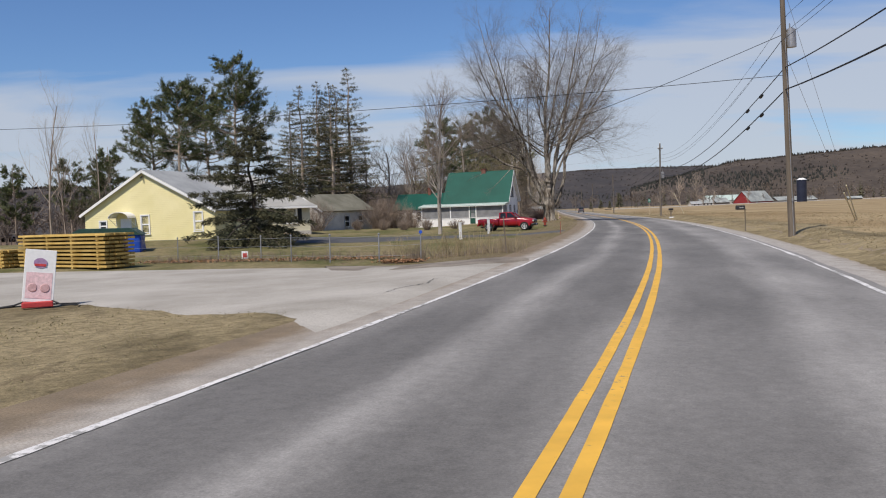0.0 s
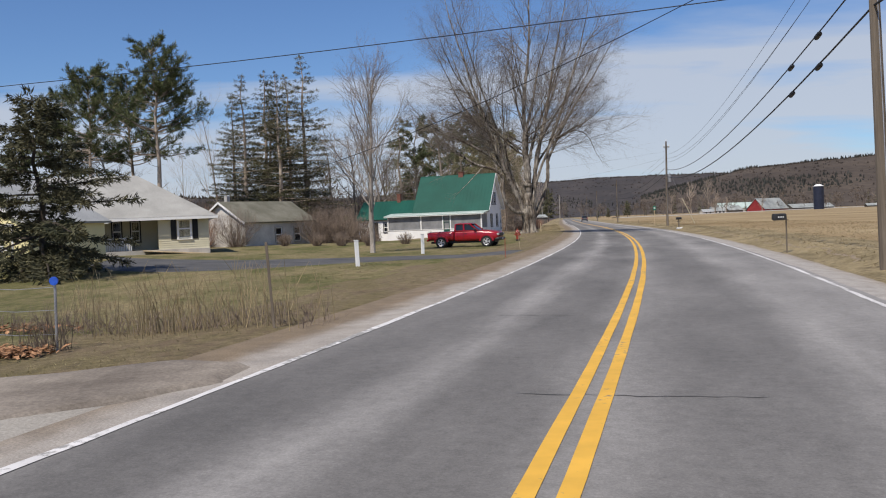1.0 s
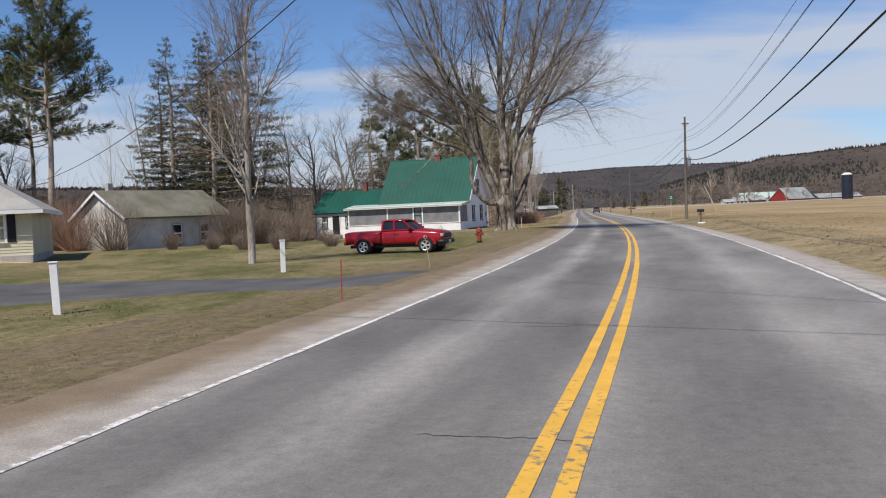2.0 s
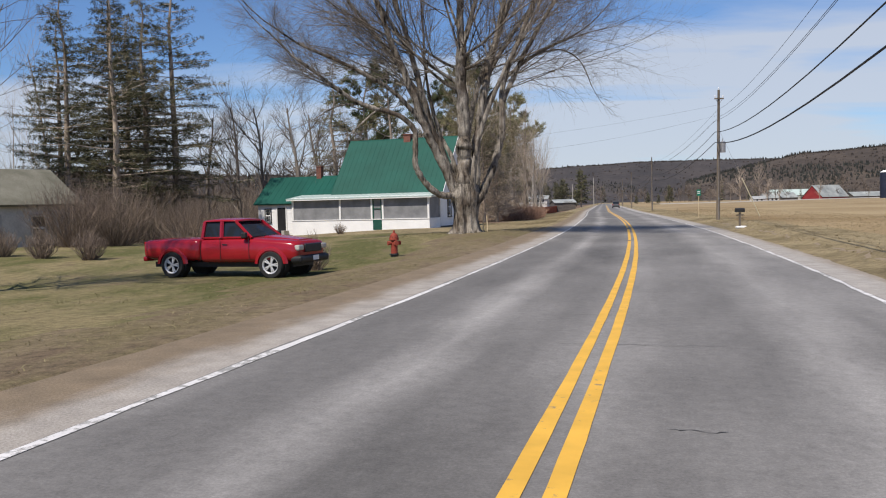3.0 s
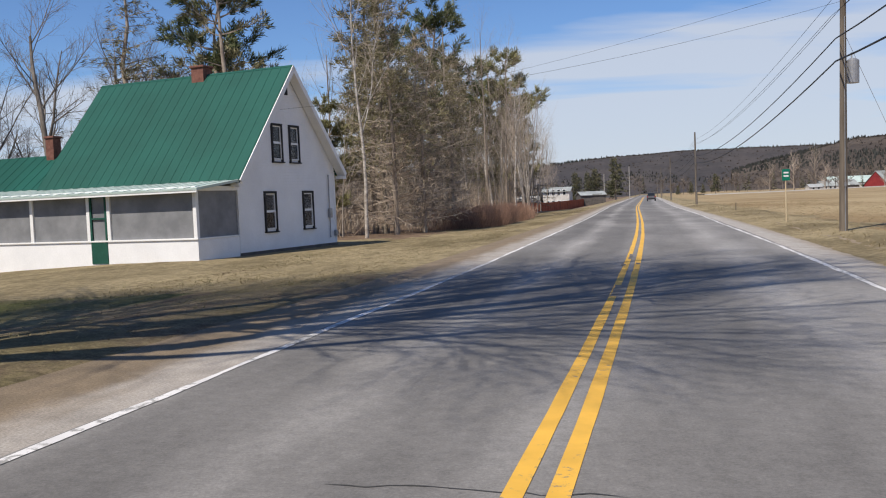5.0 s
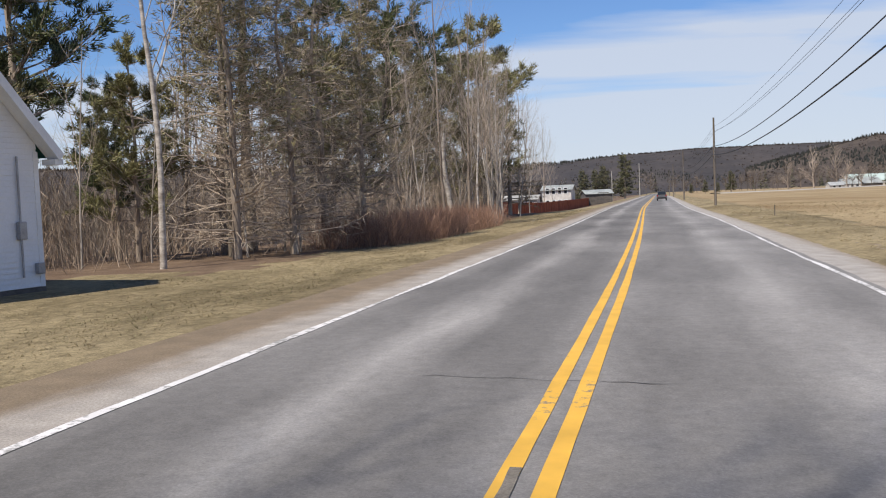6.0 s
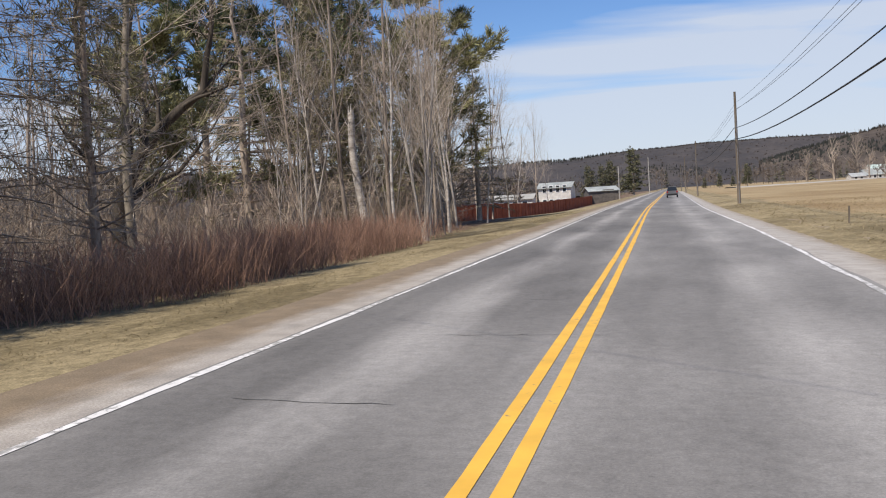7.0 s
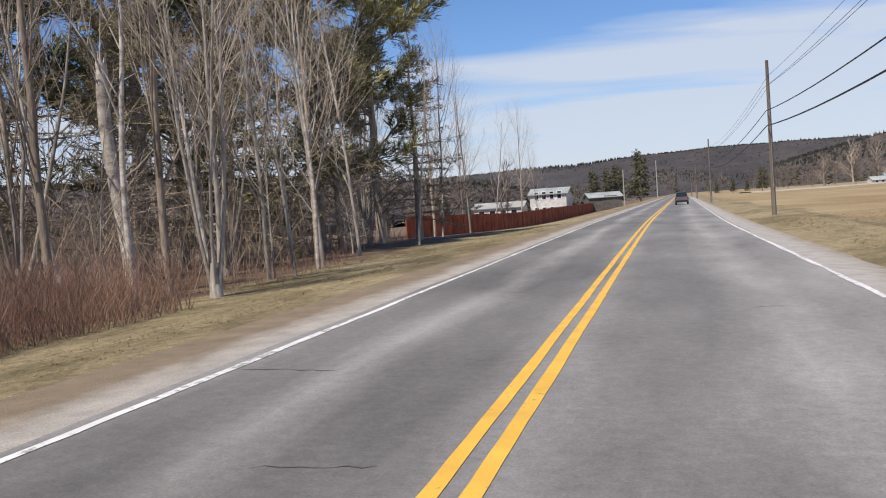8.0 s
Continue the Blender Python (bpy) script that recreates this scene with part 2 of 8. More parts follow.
M["field"] = shade("dry_field", (0.255, 0.175, 0.085), (0.40, 0.31, 0.175), 0.07, 7, 0.95, 0.7, 0.08, grain=0.42, stretch=(1, 0.45, 1))
M["litter"] = shade("leaf_litter", (0.12, 0.078, 0.05), (0.23, 0.16, 0.105), 0.9, 18, 0.95, 0.8, 0.06, grain=0.45)
M["far_ground"] = shade("far_ground", (0.2, 0.16, 0.1), (0.3, 0.24, 0.15), 0.01, 0.4, 0.95, 0.0)
M["bark_grey"] = shade("grey_bark", (0.23, 0.2, 0.172), (0.47, 0.425, 0.375), 1.6, 14, 0.9, 0.9, 0.03, local=True, stretch=(1, 1, 0.25), grain=0.45, vary=0.25)
M["bark_lawn"] = shade("weathered_grey_bark", (0.125, 0.105, 0.088), (0.27, 0.235, 0.2), 1.6, 14, 0.9, 0.9, 0.03, local=True, stretch=(1, 1, 0.25), grain=0.45)
M["bark_maple"] = old_bark("maple_bark")
M["bark_dark"] = shade("dark_bark", (0.045, 0.036, 0.028), (0.11, 0.09, 0.07), 1.6, 14, 0.9, 0.8, 0.03, local=True, stretch=(1, 1, 0.25), grain=0.45)
M["bark_brown"] = shade("brown_bark", (0.22, 0.172, 0.134), (0.46, 0.385, 0.31), 1.6, 14, 0.9, 0.8, 0.03, local=True, stretch=(1, 1, 0.25), grain=0.45, vary=0.3)
M["bark_birch"] = shade("birch_bark", (0.22, 0.185, 0.155), (0.56, 0.51, 0.45), 1.8, 16, 0.8, 0.3, 0.01, local=True, stretch=(1, 1, 2.0), spread=(0.35, 0.6), grain=0.35)
M["maple_twig"] = shade("maple_twigs", (0.13, 0.108, 0.092), (0.25, 0.215, 0.185), 1.2, 8, 0.9, 0.0, local=True)
M["far_roof"] = shade("dull_metal_roof", (0.22, 0.235, 0.23), (0.40, 0.42, 0.40), 0.25, 3, 0.6, 0.0, grain=0.3)
M["twig"] = shade("twigs", (0.32, 0.256, 0.198), (0.54, 0.455, 0.37), 1.2, 8, 0.9, 0.0, local=True, vary=0.2)
M["spruce"] = shade("spruce_needles", (0.065, 0.072, 0.038), (0.17, 0.155, 0.085), 0.7, 6, 0.8, 0.0, local=True, islands=0.5)
M["pine"] = shade("pine_needles", (0.06, 0.08, 0.034), (0.165, 0.18, 0.08), 0.7, 6, 0.8, 0.0, local=True, islands=0.5)
M["spruce_dark"] = shade("dark_spruce_needles", (0.04, 0.046, 0.024), (0.115, 0.105, 0.056), 0.7, 6, 0.8, 0.0, local=True, islands=0.5)
M["olive_green"] = shade("olive_green_needles", (0.14, 0.142, 0.06), (0.32, 0.295, 0.14), 0.7, 6, 0.8, 0.0, local=True, islands=0.5)
M["olive"] = shade("olive_needles", (0.125, 0.118, 0.06), (0.27, 0.235, 0.125), 0.7, 6, 0.8, 0.0, local=True, islands=0.5)
M["brush_red"] = shade("red_brown_brush", (0.22, 0.125, 0.088), (0.37, 0.235, 0.17), 0.5, 6, 0.9, 0.0, islands=0.45)
M["brush_grey"] = shade("grey_brown_brush", (0.27, 0.2, 0.145), (0.46, 0.365, 0.275), 0.4, 6, 0.9, 0.0, islands=0.4)
M["straw"] = shade("dry_stalks", (0.22, 0.17, 0.09), (0.36, 0.285, 0.17), 0.6, 6, 0.9, 0.0, islands=0.35)
M["dead_wood"] = shade("grey_dead_branches", (0.12, 0.097, 0.072), (0.27, 0.235, 0.19), 1.0, 8, 0.9, 0.0, local=True, vary=0.3)
M["blade"] = shade("grass_blades", (0.15, 0.14, 0.06), (0.29, 0.24, 0.135), 0.35, 6, 0.9, 0.0, islands=0.35)
M["hill_brown"] = shade("brown_hill_woods", (0.058, 0.046, 0.037), (0.1, 0.078, 0.06), 0.012, 0.16, 0.95, 0.0, grain=0.35, stretch=(1, 1, 0.5))
M["hill_wood"] = shade("hill_woods", (0.056, 0.047, 0.042), (0.086, 0.071, 0.062), 0.012, 0.2, 0.95, 0.0, islands=0.08)
M["hill_ever"] = shade("hill_evergreens", (0.042, 0.044, 0.04), (0.062, 0.062, 0.054), 0.02, 0.2, 0.95, 0.0, islands=0.2)
M["hill"] = shade("hill_ground", (0.046, 0.042, 0.042), (0.076, 0.065, 0.06), 0.012, 0.16, 0.95, 0.0, grain=0.35, stretch=(1, 1, 0.5))
M["pole"] = shade("weathered_pole", (0.11, 0.088, 0.066), (0.21, 0.175, 0.138), 2.0, 20, 0.9, 0.5, 0.01, local=True, stretch=(1, 1, 0.08))
M["pale_pole"] = shade("pale_pole", (0.36, 0.33, 0.29), (0.5, 0.47, 0.42), 2.0, 20, 0.9, 0.2, 0.01, local=True)
M["wire"] = shade("black_cable", (0.018, 0.018, 0.02), (0.03, 0.03, 0.03), 3.0, bump=0.0, rough=0.6)
M["iron"] = shade("grey_steel", (0.30, 0.30, 0.31), (0.42, 0.42, 0.43), 3.0, 40, 0.5, 0.1, 0.002, metal=0.6)
M["dark_iron"] = shade("dark_metal", (0.03, 0.03, 0.032), (0.06, 0.06, 0.06), 3.0, 40, 0.5, 0.1, 0.002, metal=0.3)
M["white"] = shade("white_wood_paint", (0.74, 0.74, 0.73), (0.82, 0.82, 0.81), 0.9, 18, 0.6, 0.1, 0.004, grain=0.07)
M["white_siding"] = shade("white_clapboard", (0.76, 0.76, 0.76), (0.84, 0.84, 0.84), 0.7, 20, 0.55, 0.1, 0.004, grain=0.06)
M["yellow_siding"] = shade("pale_yellow_clapboard", (0.74, 0.66, 0.34), (0.80, 0.72, 0.41), 0.6, 20, 0.6, 0.1, 0.004, grain=0.06)
M["cream_siding"] = shade("cream_clapboard", (0.52, 0.49, 0.36), (0.60, 0.565, 0.42), 0.6, 20, 0.65, 0.1, 0.004, grain=0.07)
M["stone_grey"] = shade("weathered_grey_wall", (0.5, 0.475, 0.44), (0.68, 0.65, 0.6), 1.0, 14, 0.9, 0.2, 0.01, grain=0.18)
M["green_roof"] = shade("green_metal_roof", (0.003, 0.064, 0.046), (0.005, 0.082, 0.06), 0.4, 25, 0.6, 0.05, 0.003, grain=0.08, spec=0.3)
M["mint_roof"] = shade("pale_mint_metal_roof", (0.40, 0.50, 0.46), (0.52, 0.60, 0.56), 0.5, 20, 0.5, 0.05, 0.003, grain=0.1)
M["grey_roof"] = shade("grey_shingles", (0.30, 0.31, 0.31), (0.40, 0.41, 0.41), 0.6, 30, 0.9, 0.3, 0.01, grain=0.2)
M["pale_roof"] = shade("pale_shingles", (0.3, 0.295, 0.275), (0.39, 0.385, 0.36), 0.6, 30, 0.9, 0.3, 0.01, grain=0.2)
M["moss_roof"] = shade("mossy_old_shingles", (0.14, 0.135, 0.10), (0.22, 0.21, 0.165), 0.8, 25, 0.95, 0.4, 0.01, grain=0.3)
M["shutter"] = shade("black_shutter", (0.012, 0.012, 0.014), (0.022, 0.022, 0.024), 2.0, rough=0.6)
M["screen"] = shade("grey_insect_screen", (0.17, 0.175, 0.185), (0.25, 0.255, 0.265), 1.2, 60, 0.7, 0.1, 0.003, grain=0.12)
M["brick"] = shade("old_brick", (0.14, 0.06, 0.045), (0.23, 0.105, 0.08), 6.0, 30, 0.9, 0.3, 0.01)
M["concrete"] = shade("concrete", (0.36, 0.345, 0.32), (0.47, 0.455, 0.43), 1.4, 30, 0.9, 0.3, 0.01)
# dark_base: shade under walls put into the colour; dark far sheds use it too
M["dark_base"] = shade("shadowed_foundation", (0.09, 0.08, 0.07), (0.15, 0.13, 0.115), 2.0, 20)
M["new_wood"] = shade("pale_lumber", (0.50, 0.385, 0.24), (0.60, 0.49, 0.33), 2.0, 25, 0.8, 0.2, 0.004, vary=0.12)
M["yellow_wood"] = shade("yellow_pallet_wood", (0.42, 0.27, 0.07), (0.58, 0.40, 0.13), 2.0, 25, 0.8, 0.2, 0.004, vary=0.3)
M["blue_tarp"] = shade("blue_tarpaulin", (0.02, 0.07, 0.42), (0.03, 0.11, 0.55), 2.5, 8, 0.45, 0.5, 0.03)
M["green_tarp"] = shade("dark_green_cover", (0.02, 0.055, 0.045), (0.035, 0.08, 0.065), 2.5, 8, 0.5, 0.4, 0.03)
M["red_car"] = shade("red_car_paint", (0.27, 0.007, 0.014), (0.32, 0.01, 0.018), 1.0, 30, 0.18, 0.0, grain=0.04, spec=0.6)
M["rubber"] = shade("tyre_rubber", (0.014, 0.014, 0.014), (0.03, 0.03, 0.03), 8.0, 60, 0.85, 0.2, 0.004)
M["alloy"] = shade("alloy_rim", (0.58, 0.58, 0.58), (0.7, 0.7, 0.7), 4.0, 40, 0.35, 0.0, metal=0.3)
M["black_plastic"] = shade("black_plastic", (0.015, 0.015, 0.016), (0.028, 0.028, 0.03), 4.0, 40, 0.5, 0.0)
M["silver_car"] = shade("grey_car_paint", (0.14, 0.14, 0.145), (0.18, 0.18, 0.185), 1.0, 30, 0.3, 0.0, grain=0.04, metal=0.4)
M["lamp_glass"] = shade("lamp_lens", (0.36, 0.34, 0.31), (0.5, 0.48, 0.44), 6.0, 40, 0.15, 0.0, spec=0.6)
M["tail_red"] = shade("red_lens", (0.35, 0.01, 0.01), (0.45, 0.02, 0.015), 6.0, 40, 0.2, 0.0)
M["hydrant"] = shade("faded_red_hydrant_paint", (0.24, 0.035, 0.022), (0.36, 0.08, 0.05), 5.0, 40, 0.75, 0.3, 0.006, grain=0.35)
M["red_fence"] = shade("red_stained_boards", (0.25, 0.062, 0.027), (0.42, 0.12, 0.05), 1.0, 14, 0.85, 0.2, 0.006, vary=0.2)
M["barn_red"] = shade("barn_red_boards", (0.20, 0.02, 0.025), (0.27, 0.035, 0.035), 0.5, 8, 0.8, 0.1)
M["silo_blue"] = shade("dark_blue_silo", (0.018, 0.022, 0.04), (0.03, 0.035, 0.06), 0.5, 8, 0.4, 0.1)
M["cream_plastic"] = shade("cream_plastic", (0.62, 0.56, 0.38), (0.7, 0.64, 0.46), 3.0, 20, 0.6, 0.0, grain=0.1)
M["far_twig"] = shade("far_leafless_woods", (0.1, 0.08, 0.066), (0.19, 0.155, 0.128), 0.15, 2.0, 0.95, 0.0, islands=0.35)
M["dead_twig"] = shade("dead_brown_twigs", (0.3, 0.238, 0.175), (0.54, 0.455, 0.355), 0.8, 6, 0.9, 0.0, local=True, islands=0.4, vary=0.2)
M["brush_dark"] = shade("dark_brown_brush", (0.12, 0.093, 0.07), (0.235, 0.185, 0.14), 0.4, 6, 0.9, 0.0, islands=0.4)
M["shrub_brown"] = shade("brown_shrub_twigs", (0.165, 0.125, 0.098), (0.3, 0.235, 0.185), 0.4, 6, 0.9, 0.0, islands=0.4)
M["green_paint"] = shade("dark_green_door_paint", (0.012, 0.07, 0.05), (0.02, 0.09, 0.065), 2.0, 20, 0.6)
M["sign_green"] = shade("green_sign_sheet", (0.0, 0.16, 0.10), (0.0, 0.19, 0.12), 2.0, 20, 0.5)
M["pink"] = shade("pink_print", (0.70, 0.48, 0.50), (0.78, 0.56, 0.57), 3.0, 20, 0.7)
M["pink_dark"] = shade("faded_pink_print", (0.5, 0.3, 0.3), (0.62, 0.4, 0.4), 8.0, 30, 0.7)
M["ink_blue"] = shade("blue_print", (0.3, 0.2, 0.34), (0.42, 0.26, 0.42), 9.0, 20, 0.7)
M["ink_red"] = shade("red_print", (0.5, 0.05, 0.05), (0.6, 0.08, 0.08), 3.0, 20, 0.7)


def glass_of(name, tint, rough=0.04):
    m = bpy.data.materials.new(name)
    m.use_nodes = True
    b = m.node_tree.nodes["Principled BSDF"]
    b.inputs["Base Color"].default_value = (*tint, 1)
    b.inputs["Roughness"].default_value = rough
    b.inputs["Specular IOR Level"].default_value = 0.4
    return m


M["glass"] = glass_of("dark_window_glass", (0.018, 0.022, 0.028))


# lie of the land
def road_x(y):
    """x of the double line at y."""
    y = np.asarray(y, float)
    a = np.clip(y, -14.0, 205.0)
    slope = 0.333741 - 2 * 10.6422e-4 * a + 3 * 2.2283e-6 * a * a
    return -2.2821 + 0.333741 * a - 10.6422e-4 * a * a + 2.2283e-6 * a**3 + slope * (y - a)


def sm(a, b, v):
    t = np.clip((np.asarray(v, float) - a) / (b - a), 0, 1)
    return t * t * (3 - 2 * t)


def crown(u):
    """Height of the road's surface, which falls slightly to its right."""
    return -0.0225 * np.clip(u, -6.5, 6.5)


def land(x, y):
    """Height of the open ground."""
    x, y = np.asarray(x, float), np.asarray(y, float)
    u = (x - road_x(y)) * 0.965
    w = -(u + 3.5)
    back = sm(84, 104, y)
    left = crown(u) - 0.2 * sm(1.0, 5, w) - 0.17 * sm(2.0, 6, w) * sm(54, 63, y) * (1 - sm(69, 77, y)) + sm(11, 27, w) * (0.46 * (1 - back) * sm(30, 48, y) * (1 - 0.5 * sm(62, 76, y)) - 0.55 * back) - 0.12 * sm(0, 8, w) * sm(125, 150, y) - 2.5 * sm(45, 100, w) - 1.15 * sm(2, 13, w) * sm(190, 245, y) + 0.29 * sm(0.6, 3.2, w) * (1 - sm(6, 13, w)) * np.exp(-(((y - 87) / 7.5) ** 2))
    r = u - 4.4
    right = crown(u) + 0.33 * sm(1.2, 3.0, r) * (1 - 0.55 * sm(98, 112, y)) - 0.06 * sm(0.5, 1.2, r) * (1 - sm(1.4, 2.2, r)) + 0.003 * np.clip(r - 40, 0, 200)
    return np.where(u < 0, left, right)


def height(x, y):
    return float(land(x, y))


def mesh_of(name, verts, faces, mats, index=None, uv=None, smooth=False):
    me = bpy.data.meshes.new(name)
    me.from_pydata(verts, [], faces)
    for m in mats:
        me.materials.append(m)
    if index is not None:
        me.polygons.foreach_set("material_index", np.asarray(index, np.int32))
    if smooth:
        me.polygons.foreach_set("use_smooth", np.ones(len(me.polygons), bool))
    if uv is not None:
        layer = me.uv_layers.new(name="UVMap")
        loops = np.zeros(len(me.loops), np.int32)
        me.loops.foreach_get("vertex_index", loops)
        layer.data.foreach_set("uv", np.asarray(uv, float)[loops].ravel())
    me.update()
    return me


def grid(nx, ny):
    return [(j * nx + i, j * nx + i + 1, (j + 1) * nx + i + 1, (j + 1) * nx + i) for j in range(ny - 1) for i in range(nx - 1)]


def make_ground():
    us = np.unique(np.r_[-1600, -1000, -600, -400, -280, -200, -150, -120, np.arange(-100, -40, 5.0), np.arange(-40, -12, 1.6), np.arange(-12, 14, 0.7), np.arange(14, 60, 3.0), 65, 75, 90, 120, 160, 220, 300, 400, 520, 700, 1000, 1600])
    ys = np.unique(np.r_[-500, -300, -200, -120, -80, np.arange(-50, 250, 1.5), np.arange(250, 420, 8), 450, 500, 560, 640, 760, 900, 1100, 1400, 1900])
    uu, yy = np.meshgrid(us, ys)
    xx = road_x(yy) + uu / 0.965
    zz = land(xx, yy) - 0.10 * (1 - sm(4.5, 5.2, np.abs(uu - 0.4)))
    bumps = np.array([noise.noise((a * 0.35, b * 0.35, 0)) + 0.6 * noise.noise((a * 1.3, b * 1.3, 4)) for a, b in zip(xx.ravel(), yy.ravel())]).reshape(xx.shape)
    zz = zz + np.where(uu > 0, 0.012, 0.03) * bumps * sm(6, 9, np.abs(uu)) * (np.abs(uu) < 120)
    verts = np.stack([xx, yy, zz], -1).reshape(-1, 3)
    faces = grid(len(us), len(ys))
    index = []
    for f in faces:
        x, y = verts[list(f)].mean(0)[:2]
        u = (x - float(road_x(y))) * 0.965
        wob = noise.noise((x * 0.25, y * 0.25, 9)) * 1.5
        if u > 0:
            index.append(1 if u < 9 + wob else 2)
        elif y > 123 + wob and u < -10.3 + wob * 0.6:
            index.append(3)
        elif y > 95 and u < -40:
            index.append(3)
        elif y > 99 + wob * 2 or y < 12 + wob or (y > 60 and u < -70):
            index.append(1)
        elif u > -8.2 + wob:
            index.append(5)
        elif u < -150:
            index.append(4)
        else:
            index.append(0)
    me = mesh_of("ground", verts.tolist(), faces, [M["lawn"], M["dry_grass"], M["field"], M["litter"], M["far_ground"], M["verge"]], index, smooth=True)
    tagged(new("ground", me), "uneven early spring grass and dry field beside the road", "ground", kind="structure")


def ribbon(name, a, b, y0, y1, mat, lift, label, category, step=1.0, ragged=(0.0, 0.0), cols=2, follow=False, uv=False, drift=None):
    """A strip along the road between two offsets from its middle; drift: (y, sideways shift) pairs."""
    ys = np.arange(y0, y1 + 0.01, step)
    verts, uvs = [], []
    for y in ys:
        c = float(road_x(y))
        s = float(road_x(y + 0.5) - road_x(y - 0.5))
        k = 1 / math.hypot(1, s)
        ra = ragged[0] * (noise.noise((y * 0.45, 1.7, a)) + 0.6 * noise.noise((y * 1.9, 5.1, a)))
        rb = ragged[1] * (noise.noise((y * 0.45, 7.7, b)) + 0.6 * noise.noise((y * 1.9, 3.1, b)))
        off = float(np.interp(y, *zip(*drift))) if drift else 0.0
        for i in range(cols):
            u = off + a + ra + (b + rb - a - ra) * i / (cols - 1)
            x, yy = c + u * k, y - u * k * s
            z = (height(x, yy) if follow else float(crown(u))) + lift
            verts.append((x, yy, z))
            uvs.append((u, y))
    me = mesh_of(name, verts, grid(cols, len(ys)), [mat], uv=uvs if uv else None, smooth=True)
    return tagged(new(name, me), label, category, kind="structure")


LEFT_DRIFT = [(-8, -0.09), (20, -0.02), (60, 0.05), (90, 0.03), (118, -0.01), (148, 0.16), (200, 0.12)]
RIGHT_DRIFT = [(5, -0.17), (25, -0.12), (66, 0.03), (90, 0.02), (128, -0.13), (155, 0.13), (182, -0.05)]
MID_DRIFT = [(-8, 0.02), (19, -0.04), (57, 0.0), (76, 0.0), (115, 0.03), (146, 0.01)]


def make_road():
    ribbon("road", -3.52, 4.42, -45, 700, M["asphalt"], 0.0, "worn grey two-lane asphalt road with cracks", "road", 1.0, (0.05, 0.07), 12, uv=True)
    ribbon("shoulder_left", -5.35, -3.38, -45, 420, M["shoulder_left"], -0.008, "pale sandy gravel shoulder beside the asphalt", "shoulder", 0.5, (0.4, 0.0), 6, follow=True, uv=True)
    ribbon("shoulder_right", 4.28, 6.5, -45, 420, M["shoulder_right"], -0.008, "pale sandy gravel shoulder beside the asphalt", "shoulder", 0.5, (0.0, 0.45), 6, follow=True, uv=True)
    ribbon("edge_line_left", -3.52, -3.425, -45, 420, M["white_paint"], 0.006, "worn white painted edge line", "road marking", 0.35, (0.03, 0.03), drift=LEFT_DRIFT)
    ribbon("edge_line_right", 4.27, 4.375, -45, 420, M["white_paint"], 0.006, "worn white painted edge line", "road marking", 0.35, (0.05, 0.05), drift=RIGHT_DRIFT)
    ribbon("centre_line_left", -0.128, -0.002, -45, 420, M["yellow_paint"], 0.006, "yellow painted centre line, one of a double pair", "road marking", 0.5, (0.011, 0.011), drift=MID_DRIFT)
    ribbon("centre_line_right", 0.122, 0.254, -45, 420, M["yellow_paint"], 0.006, "yellow painted centre line, one of a double pair", "road marking", 0.5, (0.011, 0.011), drift=MID_DRIFT)
    # worn and patched spots on the centre lines
    for k, (a, b, y0, y1) in enumerate(((-0.18, -0.01, 79.0, 79.8), (-0.1, 0.03, 94.8, 96.6), (-0.17, -0.08, 101.0, 101.5), (0.17, 0.27, 101.4, 101.9), (-0.04, 0.02, 103.0, 105.0))):
        ribbon("road_patch", a, b, y0, y1, M["worn_patch"], 0.009, "dull grey-brown worn patch over the centre line", "road patch", 0.12, (0.04, 0.04))
    # cracks: thin tarry ribbons across the lanes
    rng = random.Random(5)
    verts, faces = [], []

    def crack(u, y, du, dy, n, width):
        pts = []
        for i in range(n + 1):
            t = i / n
            pts.append((u + du * t + rng.uniform(-0.03, 0.03), y + dy * t + rng.uniform(-0.04, 0.04)))
        for i, (uu, yy) in enumerate(pts):
            w = width * (0.3 + rng.random()) * (0.2 if i in (0, n) else 1)
            c = float(road_x(yy))
            along = abs(du) < abs(dy)
            for sgn in (-1, 1):
                verts.append((c + uu + (sgn * w if along else 0), yy + (0 if along else sgn * w) - 0.2 * uu, float(crown(uu)) + 0.0045))
        base = len(verts) - 2 * (n + 1)
        faces.extend((base + 2 * i, base + 2 * i + 2, base + 2 * i + 3, base + 2 * i + 1) for i in range(n))

    y = -12.0
    while y < 190:
        y += rng.uniform(2.5, 8.0)
        k = rng.random()
        if k < 0.4:
            crack(rng.uniform(-1.6, -0.4), y, rng.uniform(0.9, 2.4), rng.uniform(-0.15, 0.15), 14, 0.009)
        elif k < 0.7:
            crack(rng.uniform(-3.4, -1.2), y, rng.uniform(0.5, 1.6), rng.uniform(-0.2, 0.2), 8, 0.01)
        elif k < 0.9:
            crack(rng.uniform(0.6, 3.2), y, rng.uniform(0.4, 1.2), rng.uniform(-0.2, 0.2), 7, 0.01)
        else:
            crack(rng.uniform(-3, 3.8), y, rng.uniform(0.2, 0.6), rng.uniform(-0.1, 0.1), 8, 0.01)
    me = mesh_of("road_crack", verts, faces, [M["crack"]])
    tagged(new("road_cracks", me), "dark tarry cracks across the asphalt", "crack", kind="stuff")


